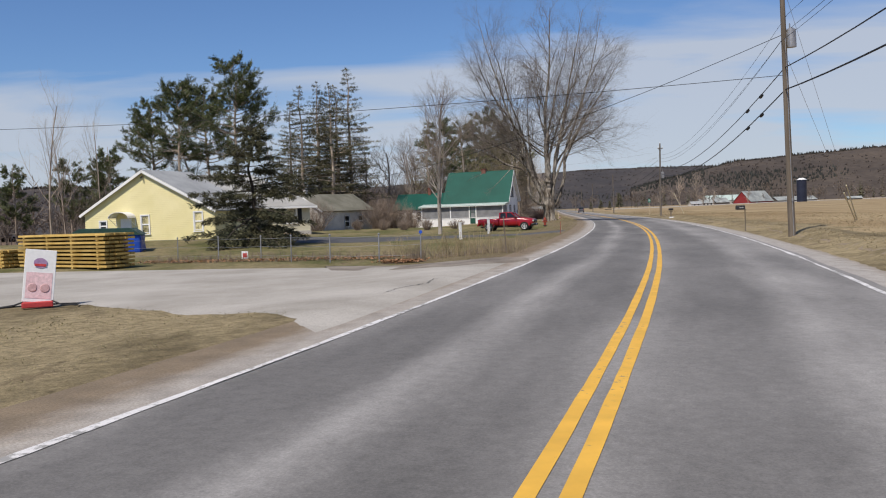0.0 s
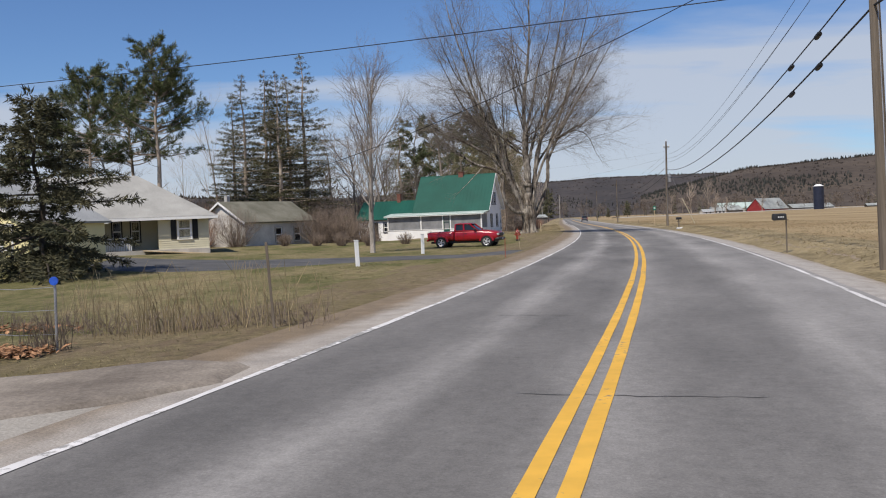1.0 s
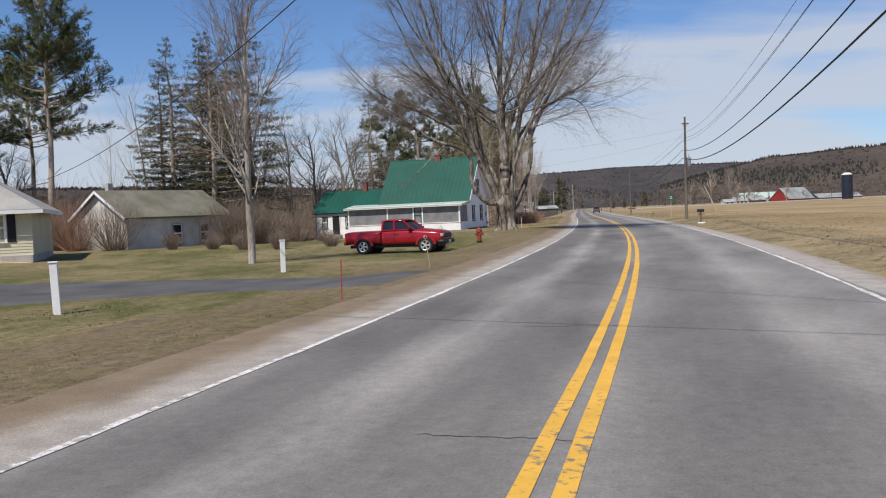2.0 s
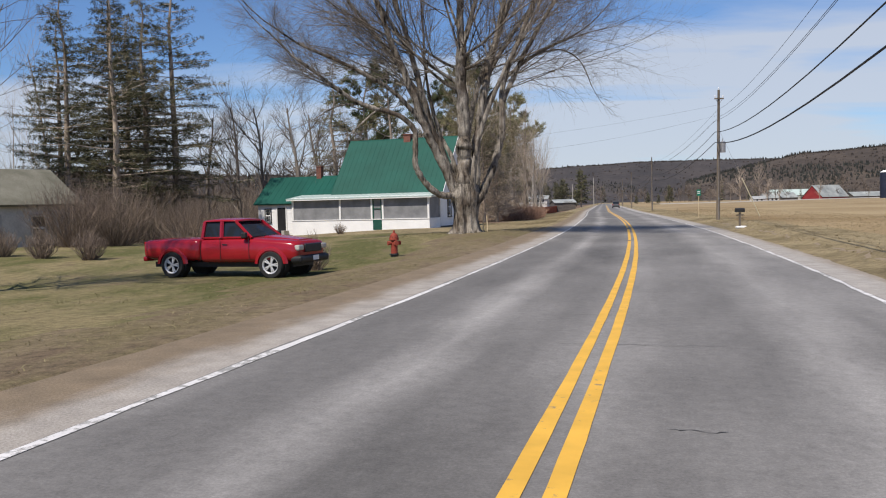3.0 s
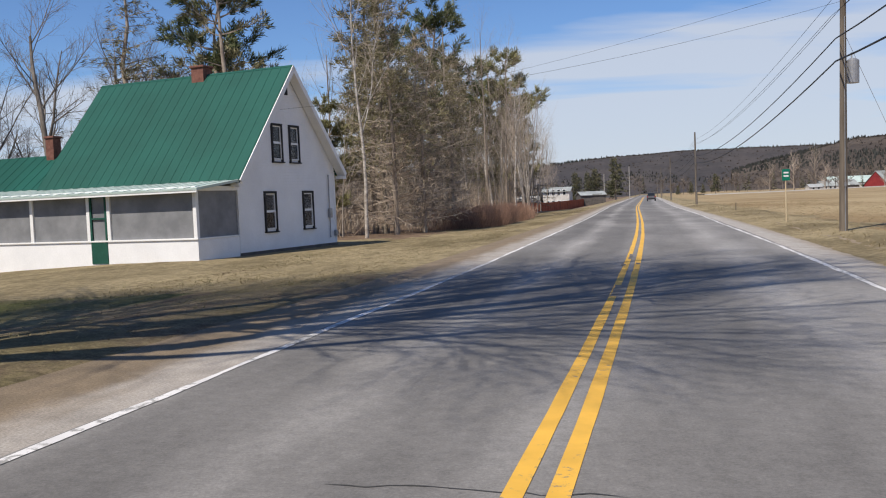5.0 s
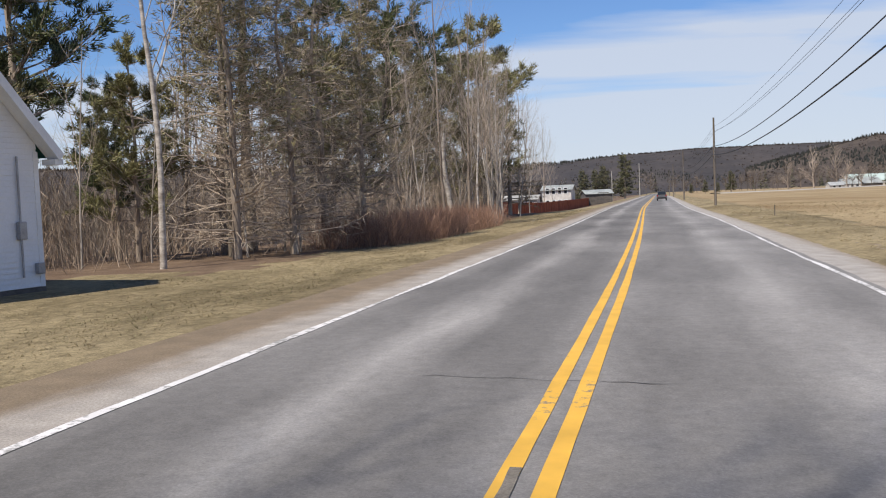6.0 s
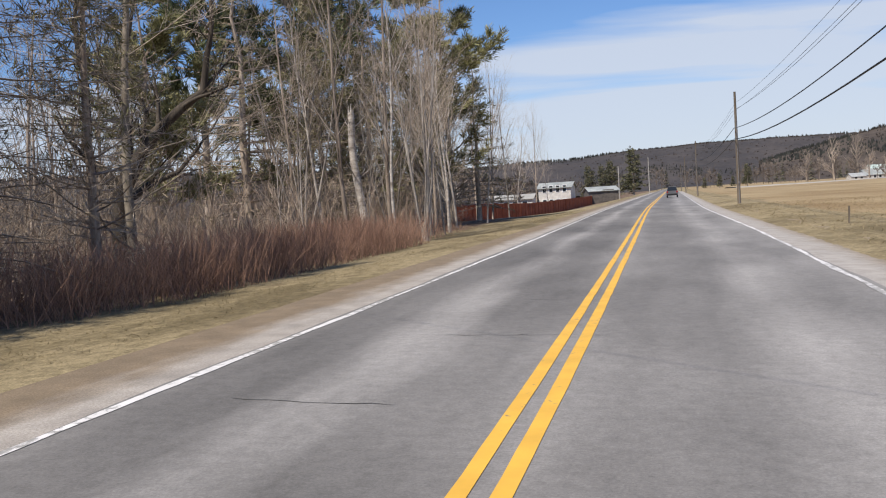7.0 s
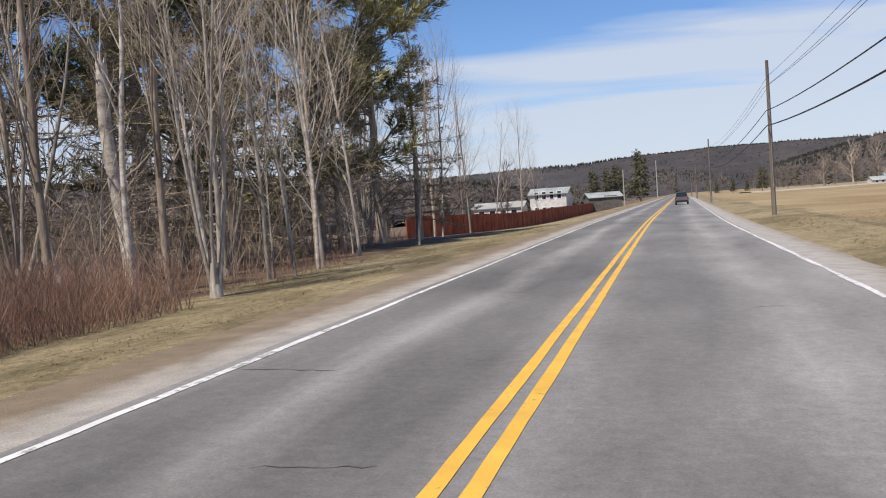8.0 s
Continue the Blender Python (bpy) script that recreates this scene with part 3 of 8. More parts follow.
def patch(name, outline_near, outline_far, mat, lift, label, category):
    """A sheet between two lines of points that run away from the road, laid on the land."""
    n, m = 34, 12
    near, far = np.array(outline_near, float), np.array(outline_far, float)

    def along(p, t):
        d = np.r_[0, np.cumsum(np.hypot(*np.diff(p, axis=0).T))]
        return np.array([np.interp(t * d[-1], d, p[:, 0]), np.interp(t * d[-1], d, p[:, 1])])

    verts = []
    for i in range(n + 1):
        a, b = along(near, i / n), along(far, i / n)
        for j in range(m + 1):
            p = a + (b - a) * j / m
            edge = 0.22 if j in (0, m) else 0.0
            p = p + edge * np.array([noise.noise((p[0], p[1], 3.0)), noise.noise((p[0] * 1.3, p[1] * 1.3, 8.0))])
            sink = 0.06 if j in (0, m) or i == 0 else 0.0
            verts.append((p[0], p[1], height(*p) + lift - sink))
    me = mesh_of(name, verts, grid(m + 1, n + 1), [mat], smooth=True)
    return tagged(new(name, me), label, category, kind="structure")


make_ground()
make_road()
patch("gravel_lot", [(-6.75, -1.9), (-8.0, 1.6), (-12.7, 6.2), (-22, 9), (-50, 12)], [(-0.95, 16.4), (-3.6, 15.0), (-9.3, 18.3), (-15.4, 20.9), (-50, 34)], M["gravel"], 0.03, "pale packed gravel parking lot beside the road", "parking lot")
patch("earth_patch", [(-1.6, 14.2), (-2.25, 13.2), (-3.12, 12.3), (-4.2, 11.7), (-5.6, 12.8), (-7.6, 14.6)], [(-1.4, 15.1), (-2.38, 15.7), (-3.6, 15.3), (-4.5, 15.5), (-5.8, 16.3), (-8.0, 17.4)], M["earth"], 0.036, "dark worn earth where the lot meets the verge", "earth")


def lot_crack():
    """A tarry crack that wanders over the lot beside the road."""
    rng = random.Random(15)
    pts = [(-5.94, 4.17), (-5.78, 4.73), (-5.62, 5.26), (-5.29, 5.75), (-5.02, 6.31), (-4.82, 7.34), (-4.5, 7.7)]
    verts = []
    for k in range(len(pts) - 1):
        (x0, y0), (x1, y1) = pts[k], pts[k + 1]
        d = Vector((y0 - y1, x1 - x0)).normalized()
        for i in range(6):
            t = i / 6
            j, w = rng.uniform(-0.025, 0.025), rng.uniform(0.003, 0.016)
            x, y = x0 + (x1 - x0) * t + d.x * j, y0 + (y1 - y0) * t + d.y * j
            verts.extend((x + d.x * w * q, y + d.y * w * q, height(x, y) + 0.036) for q in (-1, 1))
    me = mesh_of("lot_crack", verts, [(2 * i, 2 * i + 2, 2 * i + 3, 2 * i + 1) for i in range(len(verts) // 2 - 1)], [M["crack"]])
    tagged(new("lot_crack", me), "dark tarry crack across the lot beside the road", "crack", kind="stuff")


lot_crack()
patch("driveway", [(5.0, 43.0), (1.8, 45.0), (-1.6, 44.9), (-4.1, 43.5), (-6.8, 42.0), (-9.5, 41.6), (-13.5, 44.0)], [(6.5, 47.9), (3.4, 48.6), (1.0, 50.0), (-4.6, 52.2), (-8.0, 51.6), (-12.0, 53.0), (-15.0, 55.0)], M["drive"], 0.03, "dark asphalt driveway across the lawn", "driveway")


# building blocks for things
def box(bm, x0, y0, z0, x1, y1, z1, m=None, bevel=0.0):
    made = bmesh.ops.create_cube(bm, size=1.0)["verts"]
    for v in made:
        v.co = Vector((x0 + (v.co.x + 0.5) * (x1 - x0), y0 + (v.co.y + 0.5) * (y1 - y0), z0 + (v.co.z + 0.5) * (z1 - z0)))
        if m is not None:
            v.co = m @ v.co
    if bevel:
        edges = list({e for v in made for e in v.link_edges})
        bmesh.ops.bevel(bm, geom=edges, offset=bevel, segments=2, affect="EDGES", profile=0.5)
    return made


def tube(bm, p, q, r0, r1=None, sides=10):
    p, q = Vector(p), Vector(q)
    d = q - p
    m = Matrix.Translation((p + q) / 2) @ d.to_track_quat("Z", "Y").to_matrix().to_4x4()
    return bmesh.ops.create_cone(bm, cap_ends=True, segments=sides, radius1=r0, radius2=r0 if r1 is None else r1, depth=d.length, matrix=m)["verts"]


def prism(bm, outline, depth, m=None):
    """A solid from an outline in x, z, extruded along y from 0 to depth."""
    a = [bm.verts.new(Vector((x, 0, z))) for x, z in outline]
    b = [bm.verts.new(Vector((x, depth, z))) for x, z in outline]
    n = len(outline)
    bm.faces.new(a)
    bm.faces.new(b[::-1])
    for i in range(n):
        bm.faces.new((a[i], b[i], b[(i + 1) % n], a[(i + 1) % n]))
    if m is not None:
        for v in a + b:
            v.co = m @ v.co
    return a + b


def part(name, bm, material, parent=None, label="", smooth=False):
    bmesh.ops.recalc_face_normals(bm, faces=bm.faces)
    me = bpy.data.meshes.new(name)
    bm.to_mesh(me)
    bm.free()
    me.materials.append(material)
    if smooth:
        me.polygons.foreach_set("use_smooth", np.ones(len(me.polygons), bool))
    ob = new(name, me)
    if parent is not None:
        ob.parent = parent
    if label:
        ob["label"] = label
    return ob


def thing(name, m, label, category, group="", kind=""):
    ob = new(name)
    ob.empty_display_size = 0.3
    ob.matrix_world = m
    return tagged(ob, label, category, group, kind)


class Mesher:
    """Collects many small tubes and blades into one mesh."""

    def __init__(self):
        self.v, self.f, self.i, self.slot = [], [], [], 0

    def path(self, pts, radii, sides):
        n0 = len(self.v)
        prev = None
        last = len(pts) - 1
        for k, (p, r) in enumerate(zip(pts, radii)):
            d = (pts[min(k + 1, last)] - pts[max(k - 1, 0)]).normalized()
            if prev is None:
                prev = d.orthogonal().normalized()
            side = (prev - d * prev.dot(d))
            side = side.normalized() if side.length > 1e-4 else d.orthogonal().normalized()
            prev = side
            up = d.cross(side)
            for s in range(sides):
                a = 2 * math.pi * s / sides
                self.v.append(tuple(p + side * (r * math.cos(a)) + up * (r * math.sin(a))))
        for k in range(last):
            for s in range(sides):
                a, b = n0 + k * sides + s, n0 + k * sides + (s + 1) % sides
                self.f.append((a, b, b + sides, a + sides))
                self.i.append(self.slot)

    def blade(self, p, d, length, width, side):
        n0 = len(self.v)
        s = side * (width * 0.5)
        mid = p + d * (length * 0.35)
        self.v += [tuple(p), tuple(mid + s), tuple(p + d * length), tuple(mid - s)]
        self.f.append((n0, n0 + 1, n0 + 2, n0 + 3))
        self.i.append(self.slot)

    def tri(self, a, b, c):
        n0 = len(self.v)
        self.v += [tuple(a), tuple(b), tuple(c)]
        self.f.append((n0, n0 + 1, n0 + 2))
        self.i.append(self.slot)

    def mesh(self, name, mats, smooth=False):
        return mesh_of(name, self.v, self.f, mats, self.i, smooth=smooth)


def rand_dir(rng):
    z, a = rng.uniform(-1, 1), rng.uniform(0, 2 * math.pi)
    k = math.sqrt(1 - z * z)
    return Vector((k * math.cos(a), k * math.sin(a), z))


def grow(mb, rng, p, d, length, r, level, style):
    """One limb with its side limbs. style: list of per-level settings."""
    st = style[level]
    n = st["n"]
    pts, radii = [p.copy()], [r]
    d = d.normalized()
    for k in range(n):
        d = (d + rand_dir(rng) * st["wander"] + Vector((0, 0, st["lift"]))).normalized()
        pts.append(pts[-1] + d * (length / n))
        radii.append(r * (1 - (1 - st["taper"]) * (k + 1) / n))
    mb.slot = 0 if r > st.get("split", 0.02) else 1
    mb.path(pts, radii, 9 if r > 0.25 else 6 if r > 0.07 else 4 if r > 0.025 else 3)
    if level + 1 >= len(style):
        return
    count = st["kids"]
    for k in range(count):
        t = st["from"] + (1 - st["from"]) * (k + rng.random()) / count
        x = min(t * n, n - 1e-3)
        i = int(x)
        q = pts[i].lerp(pts[i + 1], x - i)
        ax = (pts[i + 1] - pts[i]).normalized()
        out = rand_dir(rng)
        out = (out - ax * out.dot(ax)).normalized()
        ang = radians(rng.uniform(*st["angle"]))
        kd = ax * math.cos(ang) + out * math.sin(ang)
        rr = radii[i] * rng.uniform(*st["thin"])
        grow(mb, rng, q, kd, length * rng.uniform(*st["short"]) * (1.15 - 0.55 * t), rr, level + 1, style)


def level(n, wander, lift, taper, kids, start, angle, thin, short):
    return {"n": n, "wander": wander, "lift": lift, "taper": taper, "kids": kids, "from": start, "angle": angle, "thin": thin, "short": short}


# trees
def tree_thing(name, trunk_me, crown_me, label, category, m, group=""):
    ob = thing(name, m, label, category, group)
    for nm, me in (("trunk", trunk_me), ("crown", crown_me)):
        if me is not None:
            new(nm, me).parent = ob
    return ob


def bare_tree(seed, h, r, bark, spread=(22, 50), kids=(11, 7, 5, 3), lean=0.0, fork=0.0, first=0.28, thin=(0.38, 0.6), twig="twig"):
    """Trunk mesh and crown mesh of a leafless tree."""
    rng = random.Random(seed)
    style = [
        level(9, 0.05 + fork, 0.04, 0.25, kids[0], first, spread, thin, (0.34, 0.52)),
        level(6, 0.12, 0.08, 0.25, kids[1], 0.2, (22, 48), (0.42, 0.62), (0.36, 0.58)),
        level(4, 0.14, 0.05, 0.3, kids[2], 0.2, (22, 50), (0.45, 0.65), (0.4, 0.62)),
        level(3, 0.16, 0.03, 0.4, kids[3], 0.2, (22, 50), (0.5, 0.7), (0.45, 0.7)),
        level(2, 0.15, 0.0, 0.5, 0, 0.2, (22, 50), (0.5, 0.7), (0.4, 0.7)),
    ]
    mb = Mesher()
    grow(mb, rng, Vector((0, 0, -0.25)), Vector((lean, 0, 1)), h, r, 0, style)
    # the first limb is the trunk
    nv = 10 * (9 if r > 0.25 else 6 if r > 0.07 else 4)
    nf = 9 * (9 if r > 0.25 else 6 if r > 0.07 else 4)
    trunk = mesh_of("trunk", mb.v[:nv], mb.f[:nf], [bark], smooth=True)
    crown = mesh_of("crown", mb.v[nv:], [tuple(k - nv for k in f) for f in mb.f[nf:]], [bark, M[twig]], mb.i[nf:], smooth=True)
    return trunk, crown


def big_maple(x, y):
    """The old roadside maple: a broad fluted trunk that parts low into many rising limbs. x points along the road, y away from it."""
    rng = random.Random(11)
    mb = Mesher()
    sides = 72
    zs = [-0.3, 0.0, 0.08, 0.18, 0.32, 0.5, 0.75, 1.0, 1.25, 1.5, 1.75, 2.0, 2.25, 2.45]
    for z in zs:
        flare = 0.575 + 0.2 * math.exp(-max(z, 0) / 0.22) + 0.13 * float(sm(1.0, 1.8, z)) - 0.16 * float(sm(1.9, 2.45, z))
        for q in range(sides):
            a = 2 * math.pi * q / sides
            ridge = 0.08 * math.sin(5 * a + 0.4 * z + 1) + 0.045 * math.sin(11 * a + 0.9 * z) + 0.09 * noise.noise((4 * math.cos(a), 4 * math.sin(a), z * 0.9)) + 0.05 * noise.noise((11 * math.cos(a), 11 * math.sin(a), z * 1.3)) + 0.022 * (q % 2)
            rr = flare * (1 + ridge * (1.0 + 1.5 * math.exp(-max(z, 0) / 0.35)))
            mb.v.append((0.1 + rr * math.cos(a), rr * math.sin(a) * 0.95, z))
    for k in range(len(zs) - 1):
        for q in range(sides):
            a, b = k * sides + q, k * sides + (q + 1) % sides
            mb.f.append((a, b, b + sides, a + sides))
    trunk = mesh_of("trunk", mb.v, mb.f, [M["bark_maple"]], smooth=True)
    cb = Mesher()
    style = [
        level(9, 0.11, 0.05, 0.12, 17, 0.0, (18, 52), (0.26, 0.42), (0.3, 0.5)),
        level(6, 0.16, 0.045, 0.22, 9, 0.1, (22, 52), (0.4, 0.58), (0.36, 0.6)),
        level(4, 0.18, 0.015, 0.35, 6, 0.12, (24, 56), (0.46, 0.64), (0.46, 0.74)),
        level(3, 0.2, -0.02, 0.5, 3, 0.12, (24, 54), (0.58, 0.8), (0.5, 0.9)),
        level(2, 0.18, -0.06, 0.5, 0, 0.2, (22, 50), (0.5, 0.7), (0.4, 0.7)),
    ]
    # first bends of each limb, its radius, how far it goes on, and how much it keeps of its radius
    limbs = [
        ([(-0.15, 0.0, 1.66), (-0.6, -0.1, 1.84), (-1.31, -0.2, 1.94), (-1.99, -0.3, 2.4), (-2.4, -0.35, 2.95), (-2.6, -0.35, 3.5), (-2.55, -0.3, 4.4), (-2.62, -0.3, 5.15), (-3.4, -0.3, 5.8), (-4.6, -0.3, 6.1), (-5.6, -0.3, 6.5), (-6.9, -0.3, 7.4)], 0.17, 6.0, 0.55),
        ([(-0.2, 0.1, 1.7), (-0.5, 0.1, 2.3), (-1.09, 0.1, 3.49), (-1.62, 0.15, 4.58), (-1.9, 0.2, 5.3), (-2.55, 0.3, 7.2), (-3.5, 0.4, 9.5)], 0.25, 14.5, 0.6),
        ([(-0.1, 0.4, 1.9), (-0.53, 0.5, 3.0), (-0.92, 0.6, 4.18), (-1.33, 0.8, 5.26), (-1.8, 1.0, 7.2), (-2.2, 1.3, 9.3)], 0.21, 14.0, 0.6),
        ([(0.0, 0.6, 2.2), (-0.35, 0.8, 3.91), (-0.76, 1.1, 4.87), (-1.2, 1.4, 6.8)], 0.14, 10.0, 0.6),
        ([(0.08, 0.0, 1.6), (0.04, 0.0, 2.6), (0.05, 0.0, 3.57), (0.03, 0.0, 4.39), (0.09, 0.0, 5.31), (0.02, 0.1, 7.34), (0.1, 0.2, 9.2)], 0.41, 15.5, 0.62),
        ([(0.42, 0.05, 1.4), (0.64, 0.05, 2.4), (0.72, 0.1, 3.91), (0.9, 0.1, 5.33), (1.33, 0.1, 7.4), (1.9, 0.2, 9.4)], 0.245, 15.0, 0.62),
        ([(0.35, -0.15, 1.35), (0.82, -0.2, 1.88), (1.24, -0.25, 2.69), (1.65, -0.25, 3.7), (1.98, -0.2, 4.71), (2.08, -0.2, 5.5), (2.15, -0.2, 7.4), (2.9, -0.2, 9.3)], 0.22, 15.0, 0.6),
        ([(0.4, 0.5, 2.0), (0.6, 1.3, 4.0), (1.5, 2.4, 6.6), (2.8, 3.4, 9.3)], 0.2, 13.0, 0.6),
        ([(-0.1, 0.5, 2.0), (-0.6, 1.6, 4.2), (-1.4, 2.8, 6.8), (-2.3, 3.6, 9.4)], 0.2, 12.0, 0.6),
        ([(0.3, -0.35, 1.9), (0.5, -0.9, 4.6), (1.4, -1.9, 7.6), (2.6, -2.6, 10.0)], 0.13, 11.0, 0.6),
        ([(1.05, 0.1, 6.0), (2.2, 0.3, 7.5), (4.2, 0.4, 9.0), (6.3, 0.4, 10.0)], 0.11, 3.8, 0.55),
        ([(4.2, 0.4, 9.0), (5.6, 0.3, 9.3), (6.7, 0.2, 8.7), (7.3, 0.1, 7.4)], 0.055, 2.0, 0.4),
        ([(0.9, 0.1, 5.6), (1.8, 0.9, 8.0), (4.0, 1.4, 11.0), (6.0, 1.7, 13.2)], 0.13, 6.5, 0.55),
        ([(2.1, -0.2, 6.5), (3.4, -0.5, 9.2), (5.0, -0.8, 11.8), (6.6, -1.0, 14.0)], 0.12, 6.5, 0.55),
        ([(1.3, 0.1, 7.4), (2.4, 0.5, 10.4), (3.6, 0.8, 13.4)], 0.13, 8.5, 0.6),
        ([(2.6, -0.2, 8.6), (3.9, 0.0, 11.4), (5.2, 0.2, 14.4), (6.6, 0.3, 17.0)], 0.1, 5.0, 0.5),
        ([(0.1, 0.2, 9.0), (1.2, 0.6, 12.0), (2.0, 0.9, 15.0)], 0.13, 7.0, 0.6),
        ([(-2.2, 1.2, 9.0), (-3.8, 1.6, 11.6), (-5.6, 1.9, 14.2)], 0.11, 6.5, 0.6),
        ([(-1.95, 0.2, 5.4), (-3.4, 0.4, 7.0), (-5.8, 0.5, 8.3), (-7.6, 0.5, 9.0)], 0.12, 5.5, 0.55),
        ([(-1.7, 0.9, 6.6), (-3.2, 1.4, 9.0), (-5.2, 1.8, 11.6)], 0.12, 8.5, 0.6),
        ([(-4.4, -0.3, 6.05), (-5.1, -0.5, 5.5), (-6.0, -0.6, 4.7), (-6.8, -0.6, 4.0)], 0.045, 1.5, 0.4),
        ([(-5.2, -0.3, 6.3), (-6.3, -0.2, 6.2), (-7.4, -0.1, 5.6)], 0.05, 2.2, 0.4),
    ]
    for pts, r, more, keep in limbs:
        more *= 0.96
        p = [Vector(q) for q in pts]
        fine = []
        for i in range(len(p) - 1):
            p0, p1, p2, p3 = p[max(i - 1, 0)], p[i], p[i + 1], p[min(i + 2, len(p) - 1)]
            for k in range(6):
                t = k / 6
                q = 0.5 * (2 * p1 + (p2 - p0) * t + (2 * p0 - 5 * p1 + 4 * p2 - p3) * t * t + (3 * p1 - p0 - 3 * p2 + p3) * t**3)
                fine.append(q + rand_dir(rng) * 0.13 * r)
        fine.append(p[-1])
        n = len(fine)
        radii = [r * (1.22 - 0.22 * min(1, 4 * k / n) - (1 - keep) * k / n) * (1 + 0.1 * rng.uniform(-1, 1)) for k in range(n)]
        if r > 0.4:
            # the burl on the middle stem
            for k in range(n):
                radii[k] *= 1 + 0.22 * math.exp(-(((fine[k].z - 4.25) / 0.22) ** 2)) - 0.1 * math.exp(-(((fine[k].z - 4.75) / 0.25) ** 2))
        cb.slot = 0
        cb.path(fine, radii, 14 if r > 0.1 else 7)
        high = [k for k in range(n // 2, n - 1) if fine[k].z > 6.8]
        for _ in range(8 if high else 0):
            k = rng.choice(high)
            d = (rand_dir(rng) * 0.9 + Vector((0, 0, 0.55)) + Vector((fine[k].x, fine[k].y, 0)) * 0.42).normalized()
            d.z = max(d.z, 0.3)
            grow(cb, rng, fine[k], d, more * rng.uniform(0.3, 0.62), radii[k] * rng.uniform(0.2, 0.36), 1, style)
        grow(cb, rng, fine[-1], fine[-1] - fine[-3], more, radii[-1] * 0.85, 0 if r > 0.1 else 2, style)
    crown = cb.mesh("crown", [M["bark_maple"], M["maple_twig"]], smooth=True)
    return tree_thing("maple_tree", trunk, crown, "huge old leafless maple, its broad trunk forking low into many limbs", "tree", pose(x, y, height(x, y), 0, 0, 19))


def needles(mb, rng, p, d, n, length, width):
    """A spray of needle blades round a twig."""
    for _ in range(n):
        q = p + rand_dir(rng) * length * 0.35
        e = (d + rand_dir(rng) * 0.75).normalized()
        mb.blade(q, e, length * rng.uniform(0.7, 1.25), width, e.cross(rand_dir(rng)).normalized())


def spruce_tree(seed, h, half, bark, leaf, low=0.5, droop=0.25, dense=1.0, ragged=0.25, top=0.0, gap=1.0, bare=0.12, fan=1.0, sprig=(5, 0.30, 0.085)):
    rng = random.Random(seed)
    tb, cb = Mesher(), Mesher()
    pts = [Vector((0.04 * rng.uniform(-1, 1) * k, 0.04 * rng.uniform(-1, 1) * k, -0.2 + (h + 0.2) * k / 8)) for k in range(9)]
    r0 = 0.014 * h + 0.06
    tb.path(pts, [r0 * (1 - 0.93 * k / 8) for k in range(9)], 9)
    z = low
    while z < h - 0.25:
        t = (z - low) / (h - low)
        reach = half * ((1 - t) ** 0.85) * (0.55 + 0.45 * min(1, t * 5 + 0.55)) + 0.15
        if top:
            reach = half * math.sqrt(max(0.02, 1 - abs(t - 0.45) ** 2 / 0.32)) * (1 - top * t)
        for _ in range(max(3, int(rng.uniform(4, 7)))):
            a = rng.uniform(0, 2 * math.pi)
            ln = reach * rng.uniform(1 - ragged * 1.6, 1 + ragged * 0.5)
            x = h * 0 + z / h * 8
            i = min(int(x), 7)
            p = pts[i].lerp(pts[i + 1], min(1, x - i + 0.02))
            d = Vector((math.cos(a), math.sin(a), 0.28 - droop * (1 - t) * 1.2))
            n = 5
            line, radii = [p], [0.012 + 0.012 * ln]
            for k in range(n):
                d = (d + rand_dir(rng) * 0.08 + Vector((0, 0, -0.05 + 0.11 * k / n))).normalized()
                line.append(line[-1] + d * ln / n)
                radii.append(radii[0] * (1 - 0.8 * (k + 1) / n))
            cb.slot = 0
            cb.path(line, radii, 3)
            cb.slot = 1
            side = d.cross(Vector((0, 0, 1))).normalized()
            count = int(max(3, ln * 7 * dense))
            for k in range(count):
                f = bare + (1 - bare) * (k + rng.random()) / count
                y = f * n
                j = min(int(y), n - 1)
                q = line[j].lerp(line[j + 1], y - j)
                tw = rng.choice((-1, 1)) * (0.25 + 0.28 * ln * (1 - f)) * rng.uniform(0.4, 1.1) * fan
                e = (side * tw + d * abs(tw) * 0.6 + Vector((0, 0, rng.uniform(-0.16, 0.05)))).normalized()
                tip = q + e * abs(tw)
                needles(cb, rng, q.lerp(tip, rng.uniform(0.2, 1)), e, *sprig)
        z += rng.uniform(0.2, 0.34) * (0.7 + 0.02 * h) * gap
    needles(cb, rng, pts[-1] - Vector((0, 0, 0.2)), Vector((0, 0, 1)), 14, 0.35, 0.07)
    return tb.mesh("trunk", [bark], True), cb.mesh("crown", [bark, leaf])


